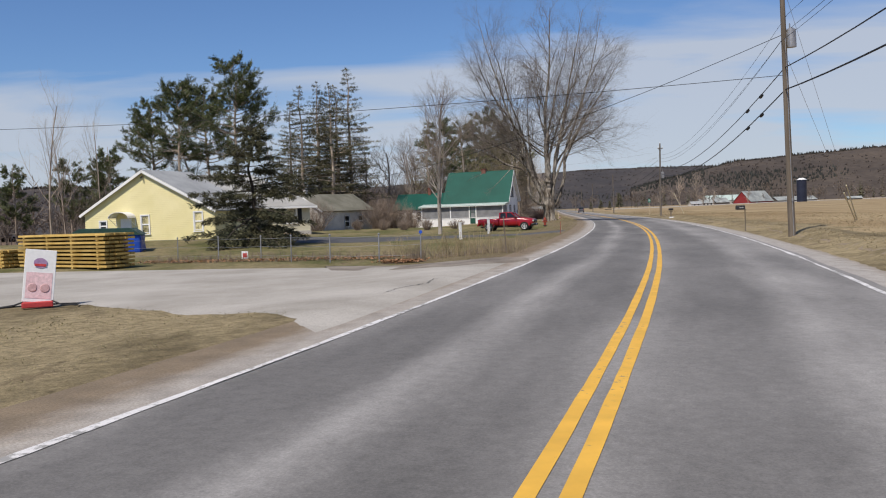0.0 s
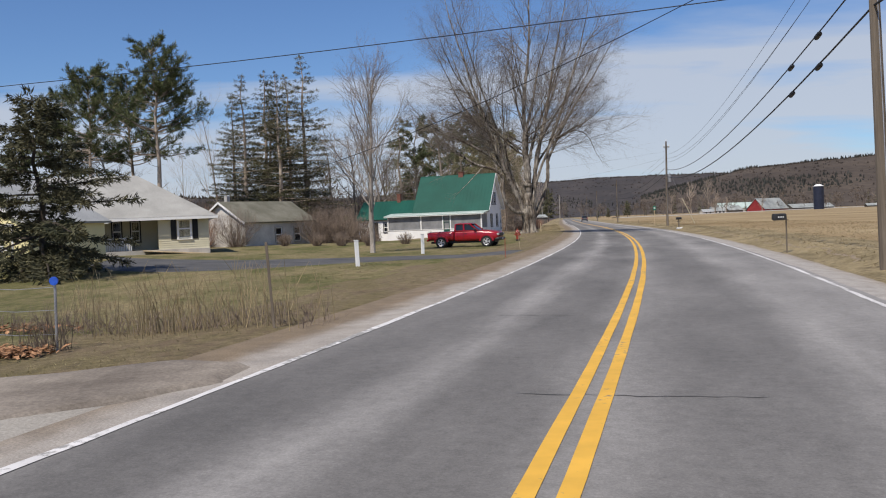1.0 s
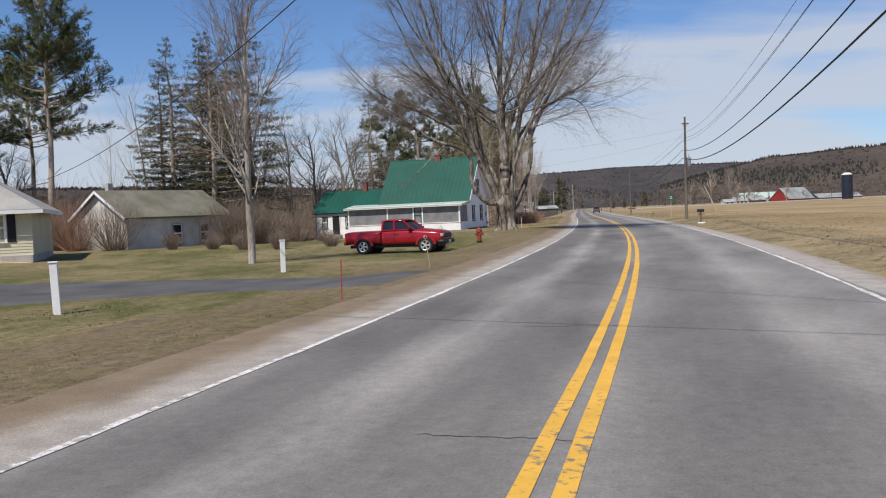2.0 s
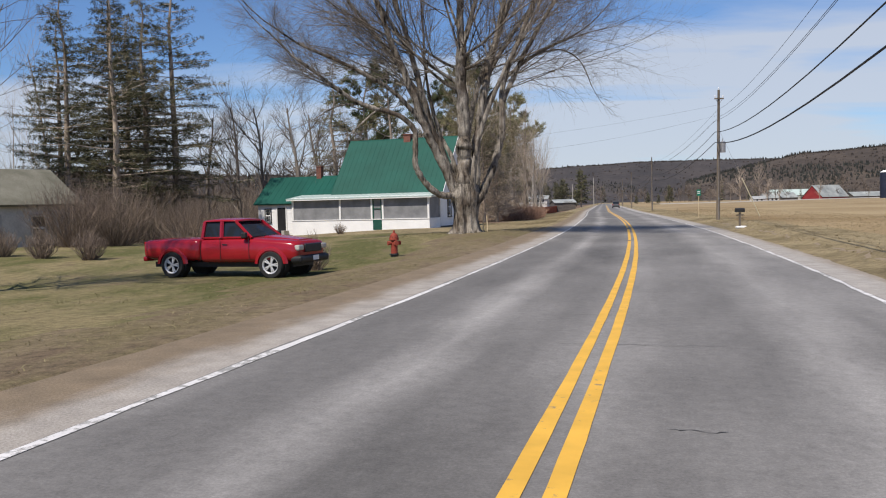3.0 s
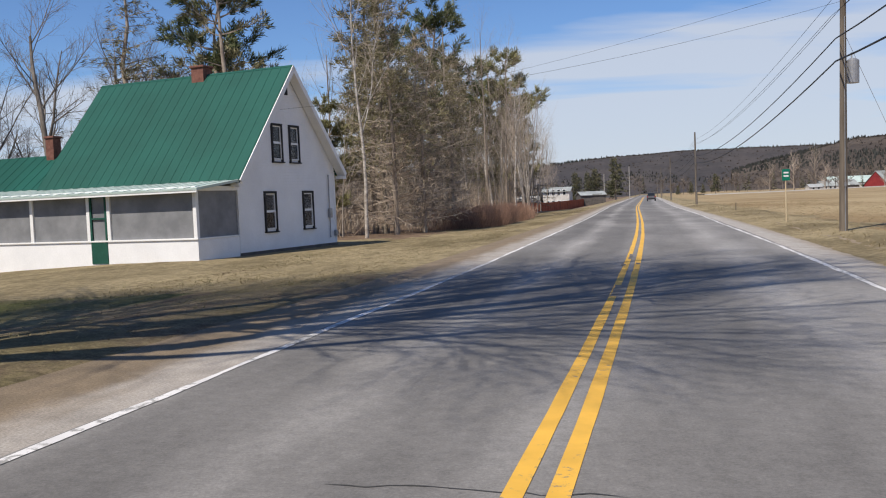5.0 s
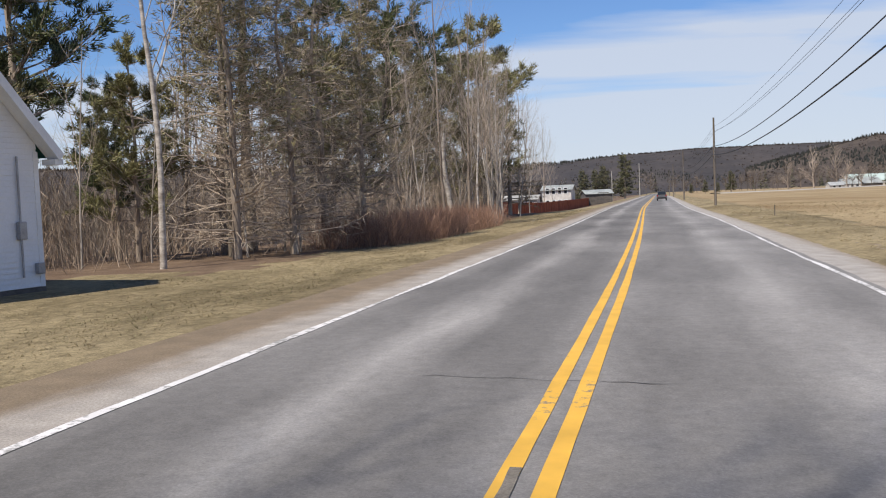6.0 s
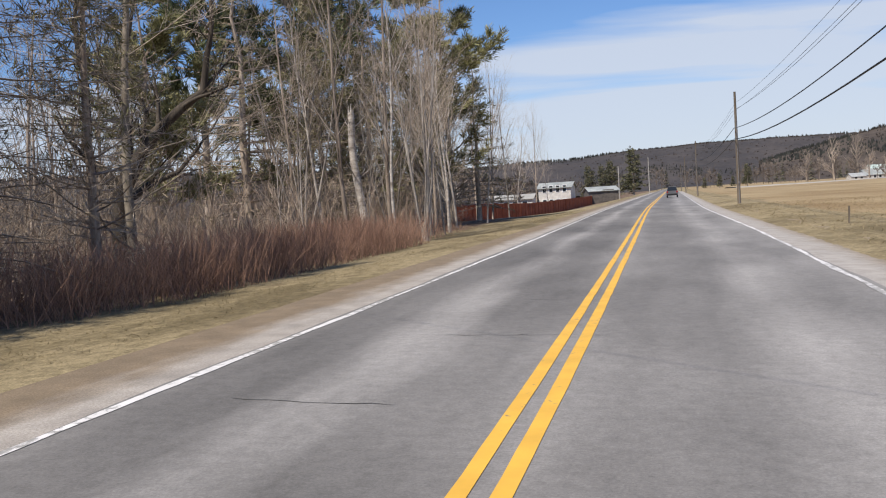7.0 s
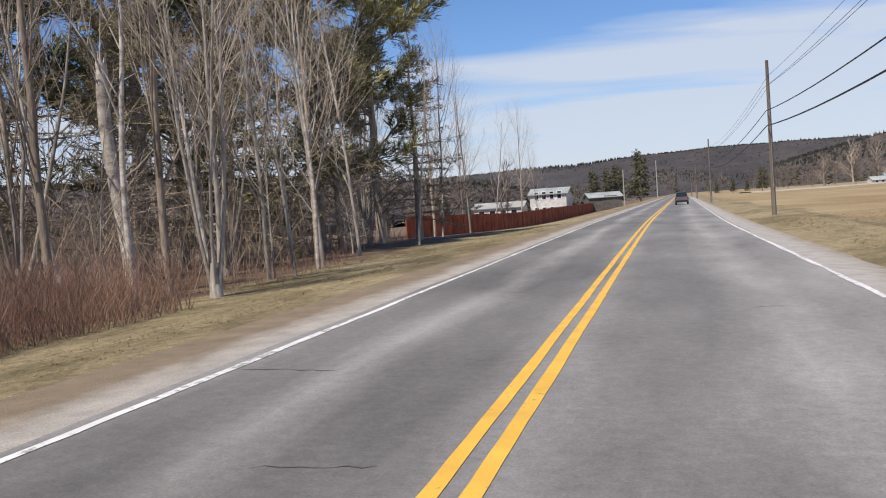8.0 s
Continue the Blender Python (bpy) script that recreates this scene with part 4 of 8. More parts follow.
def pine_tree(seed, h, half, bark, leaf, low=0.45, limbs=34, tufts=9, sprig=(9, 0.34, 0.06)):
    """A tall pine, bare below, with tufted limbs above."""
    rng = random.Random(seed)
    tb, cb = Mesher(), Mesher()
    pts = [Vector((rng.uniform(-0.12, 0.12) * k / 3, rng.uniform(-0.12, 0.12) * k / 3, -0.2 + (h + 0.1) * k / 9)) for k in range(10)]
    r0 = 0.012 * h + 0.06
    tb.path(pts, [r0 * (1 - 0.88 * k / 9) for k in range(10)], 9)
    for b in range(limbs + 10):
        t = rng.random() ** 0.85
        dead = b >= limbs
        zf = low * rng.uniform(0.35, 1.0) if dead else low + (0.985 - low) * t
        x = zf * 9
        i = min(int(x), 8)
        p = pts[i].lerp(pts[i + 1], x - i)
        a = rng.uniform(0, 2 * math.pi)
        ln = half * rng.uniform(0.5, 1.1) * (1 - 0.65 * t**1.6) * (0.55 if dead else 1)
        d = Vector((math.cos(a), math.sin(a), rng.uniform(-0.15, 0.25) + 0.3 * t))
        line, radii = [p], [0.02 + 0.012 * ln]
        for k in range(6):
            d = (d + rand_dir(rng) * 0.14 + Vector((0, 0, 0.06))).normalized()
            line.append(line[-1] + d * ln / 6)
            radii.append(radii[0] * (1 - 0.8 * (k + 1) / 6))
        cb.slot = 0
        cb.path(line, radii, 4)
        for k in range(3 if dead else int(tufts * (0.6 + ln / half))):
            y = rng.uniform(2.0, 6.0)
            j = min(int(y), 5)
            q = line[j].lerp(line[j + 1], y - j)
            e = (d + rand_dir(rng) * 0.9 + Vector((0, 0, 0.2))).normalized()
            tl = rng.uniform(0.3, 0.95) * (0.6 + 0.1 * ln)
            tip = q + e * tl
            cb.slot = 0
            cb.path([q, tip], [0.012, 0.005], 3)
            if dead:
                continue
            cb.slot = 1
            for g in range(3):
                c = q.lerp(tip, 0.4 + 0.3 * g)
                needles(cb, rng, c, (e + Vector((0, 0, 0.25))).normalized(), *sprig)
    return tb.mesh("trunk", [bark], True), cb.mesh("crown", [bark, leaf])


def stand(name, meshes, x, y, label, category, turn=0.0, size=1.0, group="", sink=0.0, z=None):
    m = pose(x, y, height(x, y) - sink if z is None else z, 0, 0, turn) @ Matrix.Diagonal((size, size, size, 1))
    return tree_thing(name, *meshes, label, category, m, group)


big_maple(11.9, 86.9)
near_spruce = spruce_tree(21, 7.3, 5.0, M["bark_dark"], M["spruce_dark"], 0.9, 0.36, 1.7, 0.45, gap=1.3, bare=0.22, sprig=(10, 0.27, 0.05))
stand("spruce_tree", near_spruce, -13.8, 41.3, "dark green spruce with drooping boughs on the lawn", "tree")
lawn_tree = bare_tree(31, 11.3, 0.19, M["bark_grey"], (26, 56), (24, 10, 6, 4), fork=0.05, first=0.2, thin=(0.3, 0.46), twig="shrub_brown")
stand("bare_tree", lawn_tree, -1.57, 63.15, "leafless grey deciduous tree standing on the lawn", "tree")
tall_spruces = [spruce_tree(41 + k, 23.0 - 1.0 * k, 6.0, M["bark_brown"], (M["spruce"], M["spruce_dark"], M["olive"])[k], 3.7, 0.2, 0.92, 0.46, gap=1.75, bare=0.2, fan=1.3, sprig=(8, 0.32, 0.042)) for k in range(3)]
for k, (x, y, s) in enumerate([(-17.2, 110, 0.86), (-13.1, 108.5, 0.9), (-12.6, 114.0, 0.97), (-10.9, 116.2, 1.0), (-15.2, 114.0, 0.95), (-15.4, 118.5, 0.9), (-19.0, 113, 0.78)]):
    stand("tall_spruce", tall_spruces[k % 3], x, y, "tall dark spruce in a close group behind the houses", "tree", 70 * k, s, "tall spruces behind the houses")
red_pines = [pine_tree(51 + k, 20.0, 6.0, M["bark_brown"], M["pine"], 0.47, 80, 13, (10, 0.32, 0.045)) for k in range(2)]
for k, (x, y, s) in enumerate([(-24.0, 98.2, 1.05), (-31.0, 99, 0.93), (-35.0, 103, 0.86), (-29, 107, 0.95)]):
    stand("pine_tree", red_pines[k % 2], x, y, "tall pine with a bare trunk and tufted crown", "tree", 100 * k, s, "pines behind the houses")


# houses
def frame_at(x, y, z, ex):
    """A pose whose x axis runs along the level direction ex."""
    d = Vector((ex[0], ex[1], 0)).normalized()
    m = Matrix.Identity(4)
    m.col[0][:3], m.col[1][:3], m.col[2][:3], m.col[3][:3] = d, Vector((-d.y, d.x, 0)), (0, 0, 1), (x, y, z)
    return m


def clapboards(bm, x0, x1, z0, z1, top=None, pitch=0.115, y=0.0, out=-1, skips=()):
    """Lapped boards on the plane y, from x0 to x1; top(z) narrows them under a gable."""
    z = z0
    while z < z1 - 0.02:
        za, zb = z, min(z + pitch, z1)
        a, b = (x0, x1) if top is None else top(zb)
        if b - a > 0.05:
            runs = [(a, b)]
            for sx0, sz0, sx1, sz1 in skips:
                if zb > sz0 + 0.01 and za < sz1 - 0.01:
                    cut = []
                    for p, q in runs:
                        if sx1 <= p or sx0 >= q:
                            cut.append((p, q))
                        else:
                            if sx0 - p > 0.02:
                                cut.append((p, sx0))
                            if q - sx1 > 0.02:
                                cut.append((sx1, q))
                    runs = cut
            for p, q in runs:
                v = [bm.verts.new(c) for c in ((p, y + out * 0.026, za), (q, y + out * 0.026, za), (q, y + out * 0.006, zb), (p, y + out * 0.006, zb), (p, y, za), (q, y, za))]
                bm.faces.new(v[:4])
                bm.faces.new((v[0], v[4], v[5], v[1]))
        z += pitch


def window(parent, m, w, h, trim, label="", sashes=2, depth=0.08, bars=0, reveal=0.0):
    """A sash window whose lower left outer corner is at the pose m; y points into the wall."""
    win = new("window")
    win.parent = parent
    win.matrix_basis = m
    if label:
        win["label"] = label
    t = 0.085
    for nm, (a, b, c, d) in {"frame_left": (-t, -t, 0, h + t), "frame_right": (w, -t, w + t, h + t), "frame_top": (0, h, w, h + t), "sill": (-t - 0.03, -t - 0.03, w + t + 0.03, -t + 0.0)}.items():
        bm = bmesh.new()
        box(bm, a, -0.045 if nm != "sill" else -0.09, b if nm != "sill" else b - 0.02, c, depth, d, bevel=0.006)
        part("window_frame" if nm != "sill" else "window_sill", bm, trim, win)
    bm = bmesh.new()
    step = h / sashes
    for k in range(sashes):
        y = 0.0 if k else -0.012
        z0, z1 = k * step, (k + 1) * step
        for a, b, c, d in ((0, z0, 0.045, z1), (w - 0.045, z0, w, z1), (0.045, z0, w - 0.045, z0 + 0.045), (0.045, z1 - 0.045, w - 0.045, z1)):
            box(bm, a, y, b, c, y + 0.03, d)
        for b in range(bars):
            x = w * (b + 1) / (bars + 1)
            box(bm, x - 0.012, y, z0 + 0.045, x + 0.012, y + 0.02, z1 - 0.045)
    part("sash", bm, M["white"], win)
    for k in range(sashes):
        bm = bmesh.new()
        box(bm, 0.04, 0.03, k * step + 0.04, w - 0.04, 0.036, (k + 1) * step - 0.04)
        part("pane", bm, M["glass"], win)
    return win


def roof_slab(bm, pts, thick=0.12):
    """A slab under the plane polygon pts."""
    a = [Vector(p) for p in pts]
    n = (a[1] - a[0]).cross(a[2] - a[0]).normalized()
    if n.z < 0:
        n = -n
    top = [bm.verts.new(p) for p in a]
    low = [bm.verts.new(p - n * thick) for p in a]
    bm.faces.new(top)
    bm.faces.new(low[::-1])
    for i in range(len(a)):
        j = (i + 1) % len(a)
        bm.faces.new((top[i], low[i], low[j], top[j]))


def seams(bm, p0, p1, q0, q1, n, r=0.02):
    """Raised ribs of a metal roof from the eave p0-p1 up to the ridge q0-q1."""
    for k in range(n + 1):
        t = k / n
        a, b = Vector(p0).lerp(Vector(p1), t), Vector(q0).lerp(Vector(q1), t)
        d = (b - a)
        m = Matrix.Translation((a + b) / 2 + Vector((0, 0, 0.012))) @ d.to_track_quat("Z", "Y").to_matrix().to_4x4()
        bmesh.ops.create_cone(bm, cap_ends=True, segments=4, radius1=r, radius2=r, depth=d.length, matrix=m)


def white_house():
    """The white farmhouse. Local x runs along its front away from the road, y towards its back."""
    ox, oy = 10.63, 112.91
    e1 = (0.3402, 0.9404)
    m = frame_at(ox, oy, 0.0, (e1[1], -e1[0]))
    h = thing("farmhouse", m, "white clapboard farmhouse with green metal roof and screened porch", "house")
    L, D, E, R = 9.3, 7.2, 3.12, 7.22
    mid, EB = 3.6, 3.42  # ridge, height of the back eave
    # shell: walls with thickness
    bm = bmesh.new()
    prism(bm, [(0, 0.05), (D, 0.05), (D, EB), (mid, R - 0.12), (0, E)], 0.2, Matrix(((0, -1, 0, 0), (1, 0, 0, 0), (0, 0, 1, 0), (0, 0, 0, 1))))
    box(bm, -L, 0, 0.05, -0.2, 0.2, E)
    box(bm, -L, D - 0.2, 0.05, -0.2, D, EB)
    part("wall", bm, M["white_siding"], h)
    bm = bmesh.new()
    prism(bm, [(0, 0.05), (D, 0.05), (D, EB), (mid, R - 0.12), (0, E)], 0.2, Matrix(((0, 1, 0, -L), (1, 0, 0, 0), (0, 0, 1, 0), (0, 0, 0, 1))))
    part("wall", bm, M["white_siding"], h)
    # foundation coloured dark to hold the shade below the wall
    bm = bmesh.new()
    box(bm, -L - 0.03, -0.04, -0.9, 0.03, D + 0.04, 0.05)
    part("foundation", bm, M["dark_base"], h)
    # lapped boards on the road gable: built in x,z then turned
    wins = [(2.45, 3.56, 0.6, 1.32), (3.72, 3.56, 0.6, 1.32), (1.74, 0.85, 0.68, 1.38), (4.55, 0.85, 0.68, 1.38)]

    def narrowing(z):
        if z <= E:
            return 0.0, D
        return mid * (z - E) / (R - 0.12 - E), D - (D - mid) * max(0.0, z - EB) / (R - 0.12 - EB)

    bm = bmesh.new()
    clapboards(bm, 0, D, 0.06, R - 0.2, narrowing, 0.12, 0.0, -1, [(x - 0.09, z - 0.09, x + w + 0.09, z + hh + 0.09) for x, z, w, hh in wins])
    turn = Matrix(((0, -1, 0, 0), (1, 0, 0, 0), (0, 0, 1, 0), (0, 0, 0, 1)))
    for v in bm.verts:
        v.co = turn @ v.co
    part("clapboard", bm, M["white_siding"], h)
    bm = bmesh.new()
    clapboards(bm, -L, 0, 2.7, E, None, 0.12)
    part("clapboard", bm, M["white_siding"], h)
    bm = bmesh.new()
    box(bm, 0.004, -0.03, 0.05, 0.03, 0.1, E)
    part("corner_board", bm, M["white"], h)
    bm = bmesh.new()
    box(bm, 0.004, D - 0.1, 0.05, 0.03, D + 0.03, E)
    part("corner_board", bm, M["white"], h)
    for x, z, w, hh in wins:
        window(h, turn @ Matrix.Translation((x, -0.03, z)), w, hh, M["shutter"], "tall sash window with a black surround")
    # small louvre and meter
    bm = bmesh.new()
    box(bm, 0.0, 3.5, 6.15, 0.05, 3.7, 6.5, bevel=0.01)
    part("gable_vent", bm, M["shutter"], h)
    bm = bmesh.new()
    box(bm, 0.03, 6.5, 1.15, 0.16, 6.7, 1.55, bevel=0.02)
    tube(bm, (0.07, 6.6, 0.3), (0.07, 6.6, 3.0), 0.025)
    box(bm, 0.03, 6.95, 0.35, 0.15, 7.15, 0.6, bevel=0.02)
    part("electric_meter", bm, M["iron"], h)
    # main roof
    o = 0.42
    fall = (R - E) / mid
    bm = bmesh.new()
    roof_slab(bm, [(0.4, -o, E - o * fall + 0.1), (-L, -o, E - o * fall + 0.1), (-L, mid, R + 0.1), (0.4, mid, R + 0.1)])
    slab = part("roof", bm, M["green_roof"], h, "green ribbed metal roof")
    bm = bmesh.new()
    seams(bm, (0.36, -o, E - o * fall + 0.1), (-L, -o, E - o * fall + 0.1), (0.36, mid, R + 0.1), (-L, mid, R + 0.1), 22, 0.005)
    part("roof_rib", bm, M["green_roof"], slab)["kind"] = "stuff"
    fb = (R - EB) / (D - mid)
    bm = bmesh.new()
    roof_slab(bm, [(0.4, D + o, EB - o * fb + 0.1), (-L, D + o, EB - o * fb + 0.1), (-L, mid, R + 0.1), (0.4, mid, R + 0.1)])
    part("roof", bm, M["green_roof"], h, "green ribbed metal roof")
    bm = bmesh.new()
    for y0, z0 in ((-o, E - o * fall), (D + o, EB - o * fb)):
        roof_slab(bm, [(0.405, y0, z0 + 0.08), (0.445, y0, z0 + 0.08), (0.445, mid, R + 0.08), (0.405, mid, R + 0.08)], 0.2)
        box(bm, 0.0, min(y0, y0 + 0.25 if y0 < 0 else y0 - 0.25), z0 - 0.16, 0.40, max(y0, y0 + 0.25 if y0 < 0 else y0 - 0.25), z0 - 0.03)
    part("rake_board", bm, M["white"], h)
    for y0, z0 in ((-o, E - o * fall), (D + o, EB - o * fb)):
        bm = bmesh.new()
        roof_slab(bm, [(0.035, y0, z0 - 0.1), (0.40, y0, z0 - 0.1), (0.40, mid, R - 0.1), (0.035, mid, R - 0.1)], 0.03)
        part("soffit", bm, M["white"], h)
    # chimney
    bm = bmesh.new()
    box(bm, -4.3, mid - 0.3, R - 0.5, -3.7, mid + 0.3, R + 0.36)
    box(bm, -4.36, mid - 0.36, R + 0.36, -3.64, mid + 0.36, R + 0.45, bevel=0.02)
    part("chimney", bm, M["brick"], h, "short red brick chimney")
    # wing at the far end
    W0, W1, WE, WR, WD = 9.3, 16.9, 2.3, 4.35, 5.4
    wing = Matrix.Translation((0, 0.9, 0))
    bm = bmesh.new()
    box(bm, -W1, 0, -0.85, -W0, 0.2, WE, wing)
    box(bm, -W1, WD - 0.2, -0.85, -W0, WD, WE, wing)
    prism(bm, [(0, -0.85), (WD, -0.85), (WD, WE), (WD / 2, WR - 0.1), (0, WE)], 0.2, wing @ Matrix(((0, 1, 0, -W1), (1, 0, 0, 0), (0, 0, 1, 0), (0, 0, 0, 1))))
    part("wing_wall", bm, M["white_siding"], h)
    bm = bmesh.new()
    clapboards(bm, -W1, -W0, -0.5, WE, None, 0.12, 0.9, -1, [(-16.3, 0.5, -15.6, 1.8), (-15.2, -0.5, -14.1, 1.9), (-13.6, 0.5, -12.9, 1.8)])
    part("clapboard", bm, M["white_siding"], h)
    f = (WR - WE) / (WD / 2)
    for y, sgn in ((0.9 - 0.35, 1), (0.9 + WD + 0.35, -1)):
        bm = bmesh.new()
        q = 0.9 + WD / 2
        roof_slab(bm, [(-W0, y, WE - 0.35 * f + 0.1), (-W1 - 0.3, y, WE - 0.35 * f + 0.1), (-W1 - 0.3, q, WR + 0.1), (-W0, q, WR + 0.1)])
        slab = part("wing_roof", bm, M["green_roof"], h, "low green metal roof")
        bm = bmesh.new()
        seams(bm, (-W0 - 0.1, y, WE - 0.35 * f + 0.1), (-W1 - 0.28, y, WE - 0.35 * f + 0.1), (-W0 - 0.1, q, WR + 0.1), (-W1 - 0.28, q, WR + 0.1), 14, 0.009)
        part("roof_rib", bm, M["green_roof"], slab)["kind"] = "stuff"
    bm = bmesh.new()
    box(bm, -12.5, 3.3, 3.8, -12.05, 3.75, 5.2)
    box(bm, -12.55, 3.25, 5.2, -12.0, 3.8, 5.3, bevel=0.02)
    part("chimney", bm, M["brick"], h, "short red brick chimney")
    window(h, Matrix.Translation((-16.2, 0.87, 0.62)), 0.5, 1.05, M["shutter"])
    window(h, Matrix.Translation((-13.5, 0.87, 0.62)), 0.5, 1.05, M["shutter"])
    door = new("door")
    door.parent = h
    bm = bmesh.new()
    box(bm, -15.05, 0.86, -0.15, -14.25, 0.92, 1.8, bevel=0.01)
    part("door_leaf", bm, M["shutter"], door)
    bm = bmesh.new()
    for a, b, c, d in ((-15.15, -0.15, -15.05, 1.9), (-14.25, -0.15, -14.15, 1.9), (-15.05, 1.8, -14.25, 1.9)):
        box(bm, a, 0.84, b, c, 0.9, d)
    part("door_frame", bm, M["white"], door)
    bm = bmesh.new()
    box(bm, -15.3, 0.1, -0.6, -14.0, 0.86, -0.15, bevel=0.02)
    part("door_step", bm, M["concrete"], h)
    # porch
    F, S0, S1 = -2.42, 0.0, 11.8
    sill, top = 0.74, 2.36
    bm = bmesh.new()
    box(bm, -S1, F, -0.55, -S0, F + 0.12, sill - 0.06)
    box(bm, -0.12, F + 0.12, -0.3, 0.0, 0, sill - 0.06)
    box(bm, -S1, F + 0.12, -0.55, -S1 + 0.12, 0.85, sill - 0.06)
    part("porch_wall", bm, M["white_siding"], h)
    bm = bmesh.new()
    clapboards(bm, F, 0, -0.25, sill - 0.08, None, 0.12)
    for v in bm.verts:
        v.co = turn @ v.co
    part("clapboard", bm, M["white_siding"], h)
    bm = bmesh.new()
    box(bm, -S1 - 0.03, F - 0.05, sill - 0.06, 0.03, F + 0.15, sill, bevel=0.01)
    box(bm, -0.15, F + 0.15, sill - 0.06, 0.03, 0, sill, bevel=0.01)
    part("porch_rail", bm, M["white"], h)
    posts = [0.0, 3.78, 4.72, 7.45, 11.65]
    for s in posts:
        bm = bmesh.new()
        box(bm, -s - 0.15, F - 0.02, sill, -s + 0.0, F + 0.13, top, bevel=0.012)
        part("porch_post", bm, M["white"], h)
    bm = bmesh.new()
    box(bm, -S1, F - 0.03, top, 0.02, F + 0.14, top + 0.16, bevel=0.01)
    box(bm, -0.14, F + 0.14, top, 0.02, 0, top + 0.16)
    part("porch_beam", bm, M["white"], h)
    for a, b in ((0.15, 3.78), (4.87, 7.45), (7.6, 11.65)):
        bm = bmesh.new()
        box(bm, -b, F + 0.05, sill, -a, F + 0.06, top)
        part("screen", bm, M["screen"], h)
    bm = bmesh.new()
    box(bm, -0.07, F + 0.13, sill, -0.06, -0.02, top)
    part("screen", bm, M["screen"], h)
    pd = new("porch_door")
    pd.parent = h
    bm = bmesh.new()
    box(bm, -4.7, F - 0.03, -0.1, -3.95, F + 0.02, sill - 0.06, bevel=0.008)
    part("door_panel", bm, M["green_paint"], pd, "dark green lower door panel")
    bm = bmesh.new()
    for a, b, c, d in ((-4.7, sill, -4.62, top), (-4.02, sill, -3.94, top), (-4.62, top - 0.08, -4.02, top), (-4.62, 1.5, -4.02, 1.56)):
        box(bm, a, F - 0.03, b, c, F + 0.02, d)
    part("door_frame", bm, M["green_paint"], pd)
    bm = bmesh.new()
    box(bm, -4.62, F + 0.03, sill, -4.02, F + 0.036, top)
    part("screen", bm, M["screen"], pd)
    bm = bmesh.new()
    p0, p1 = (0.35, F - 0.4, 2.44), (-S1 - 0.3, F - 0.4, 2.44)
    q0, q1 = (0.35, -0.0, 2.78), (-S1 - 0.3, -0.0, 2.78)
    roof_slab(bm, [p0, p1, q1, q0], 0.07)
    slab = part("porch_roof", bm, M["mint_roof"], h, "pale mint ribbed metal porch roof")
    bm = bmesh.new()
    seams(bm, p0, p1, q0, q1, 24, 0.012)
    part("roof_rib", bm, M["mint_roof"], slab)["kind"] = "stuff"
    bm = bmesh.new()
    box(bm, -S1 - 0.3, F - 0.38, 2.3, 0.33, F - 0.34, 2.4)
    part("fascia", bm, M["white"], h)
    bm = bmesh.new()
    box(bm, -S1 + 0.13, F + 0.13, -0.5, -0.13, -0.05, -0.05)
    part("porch_floor", bm, M["concrete"], h)
    return h


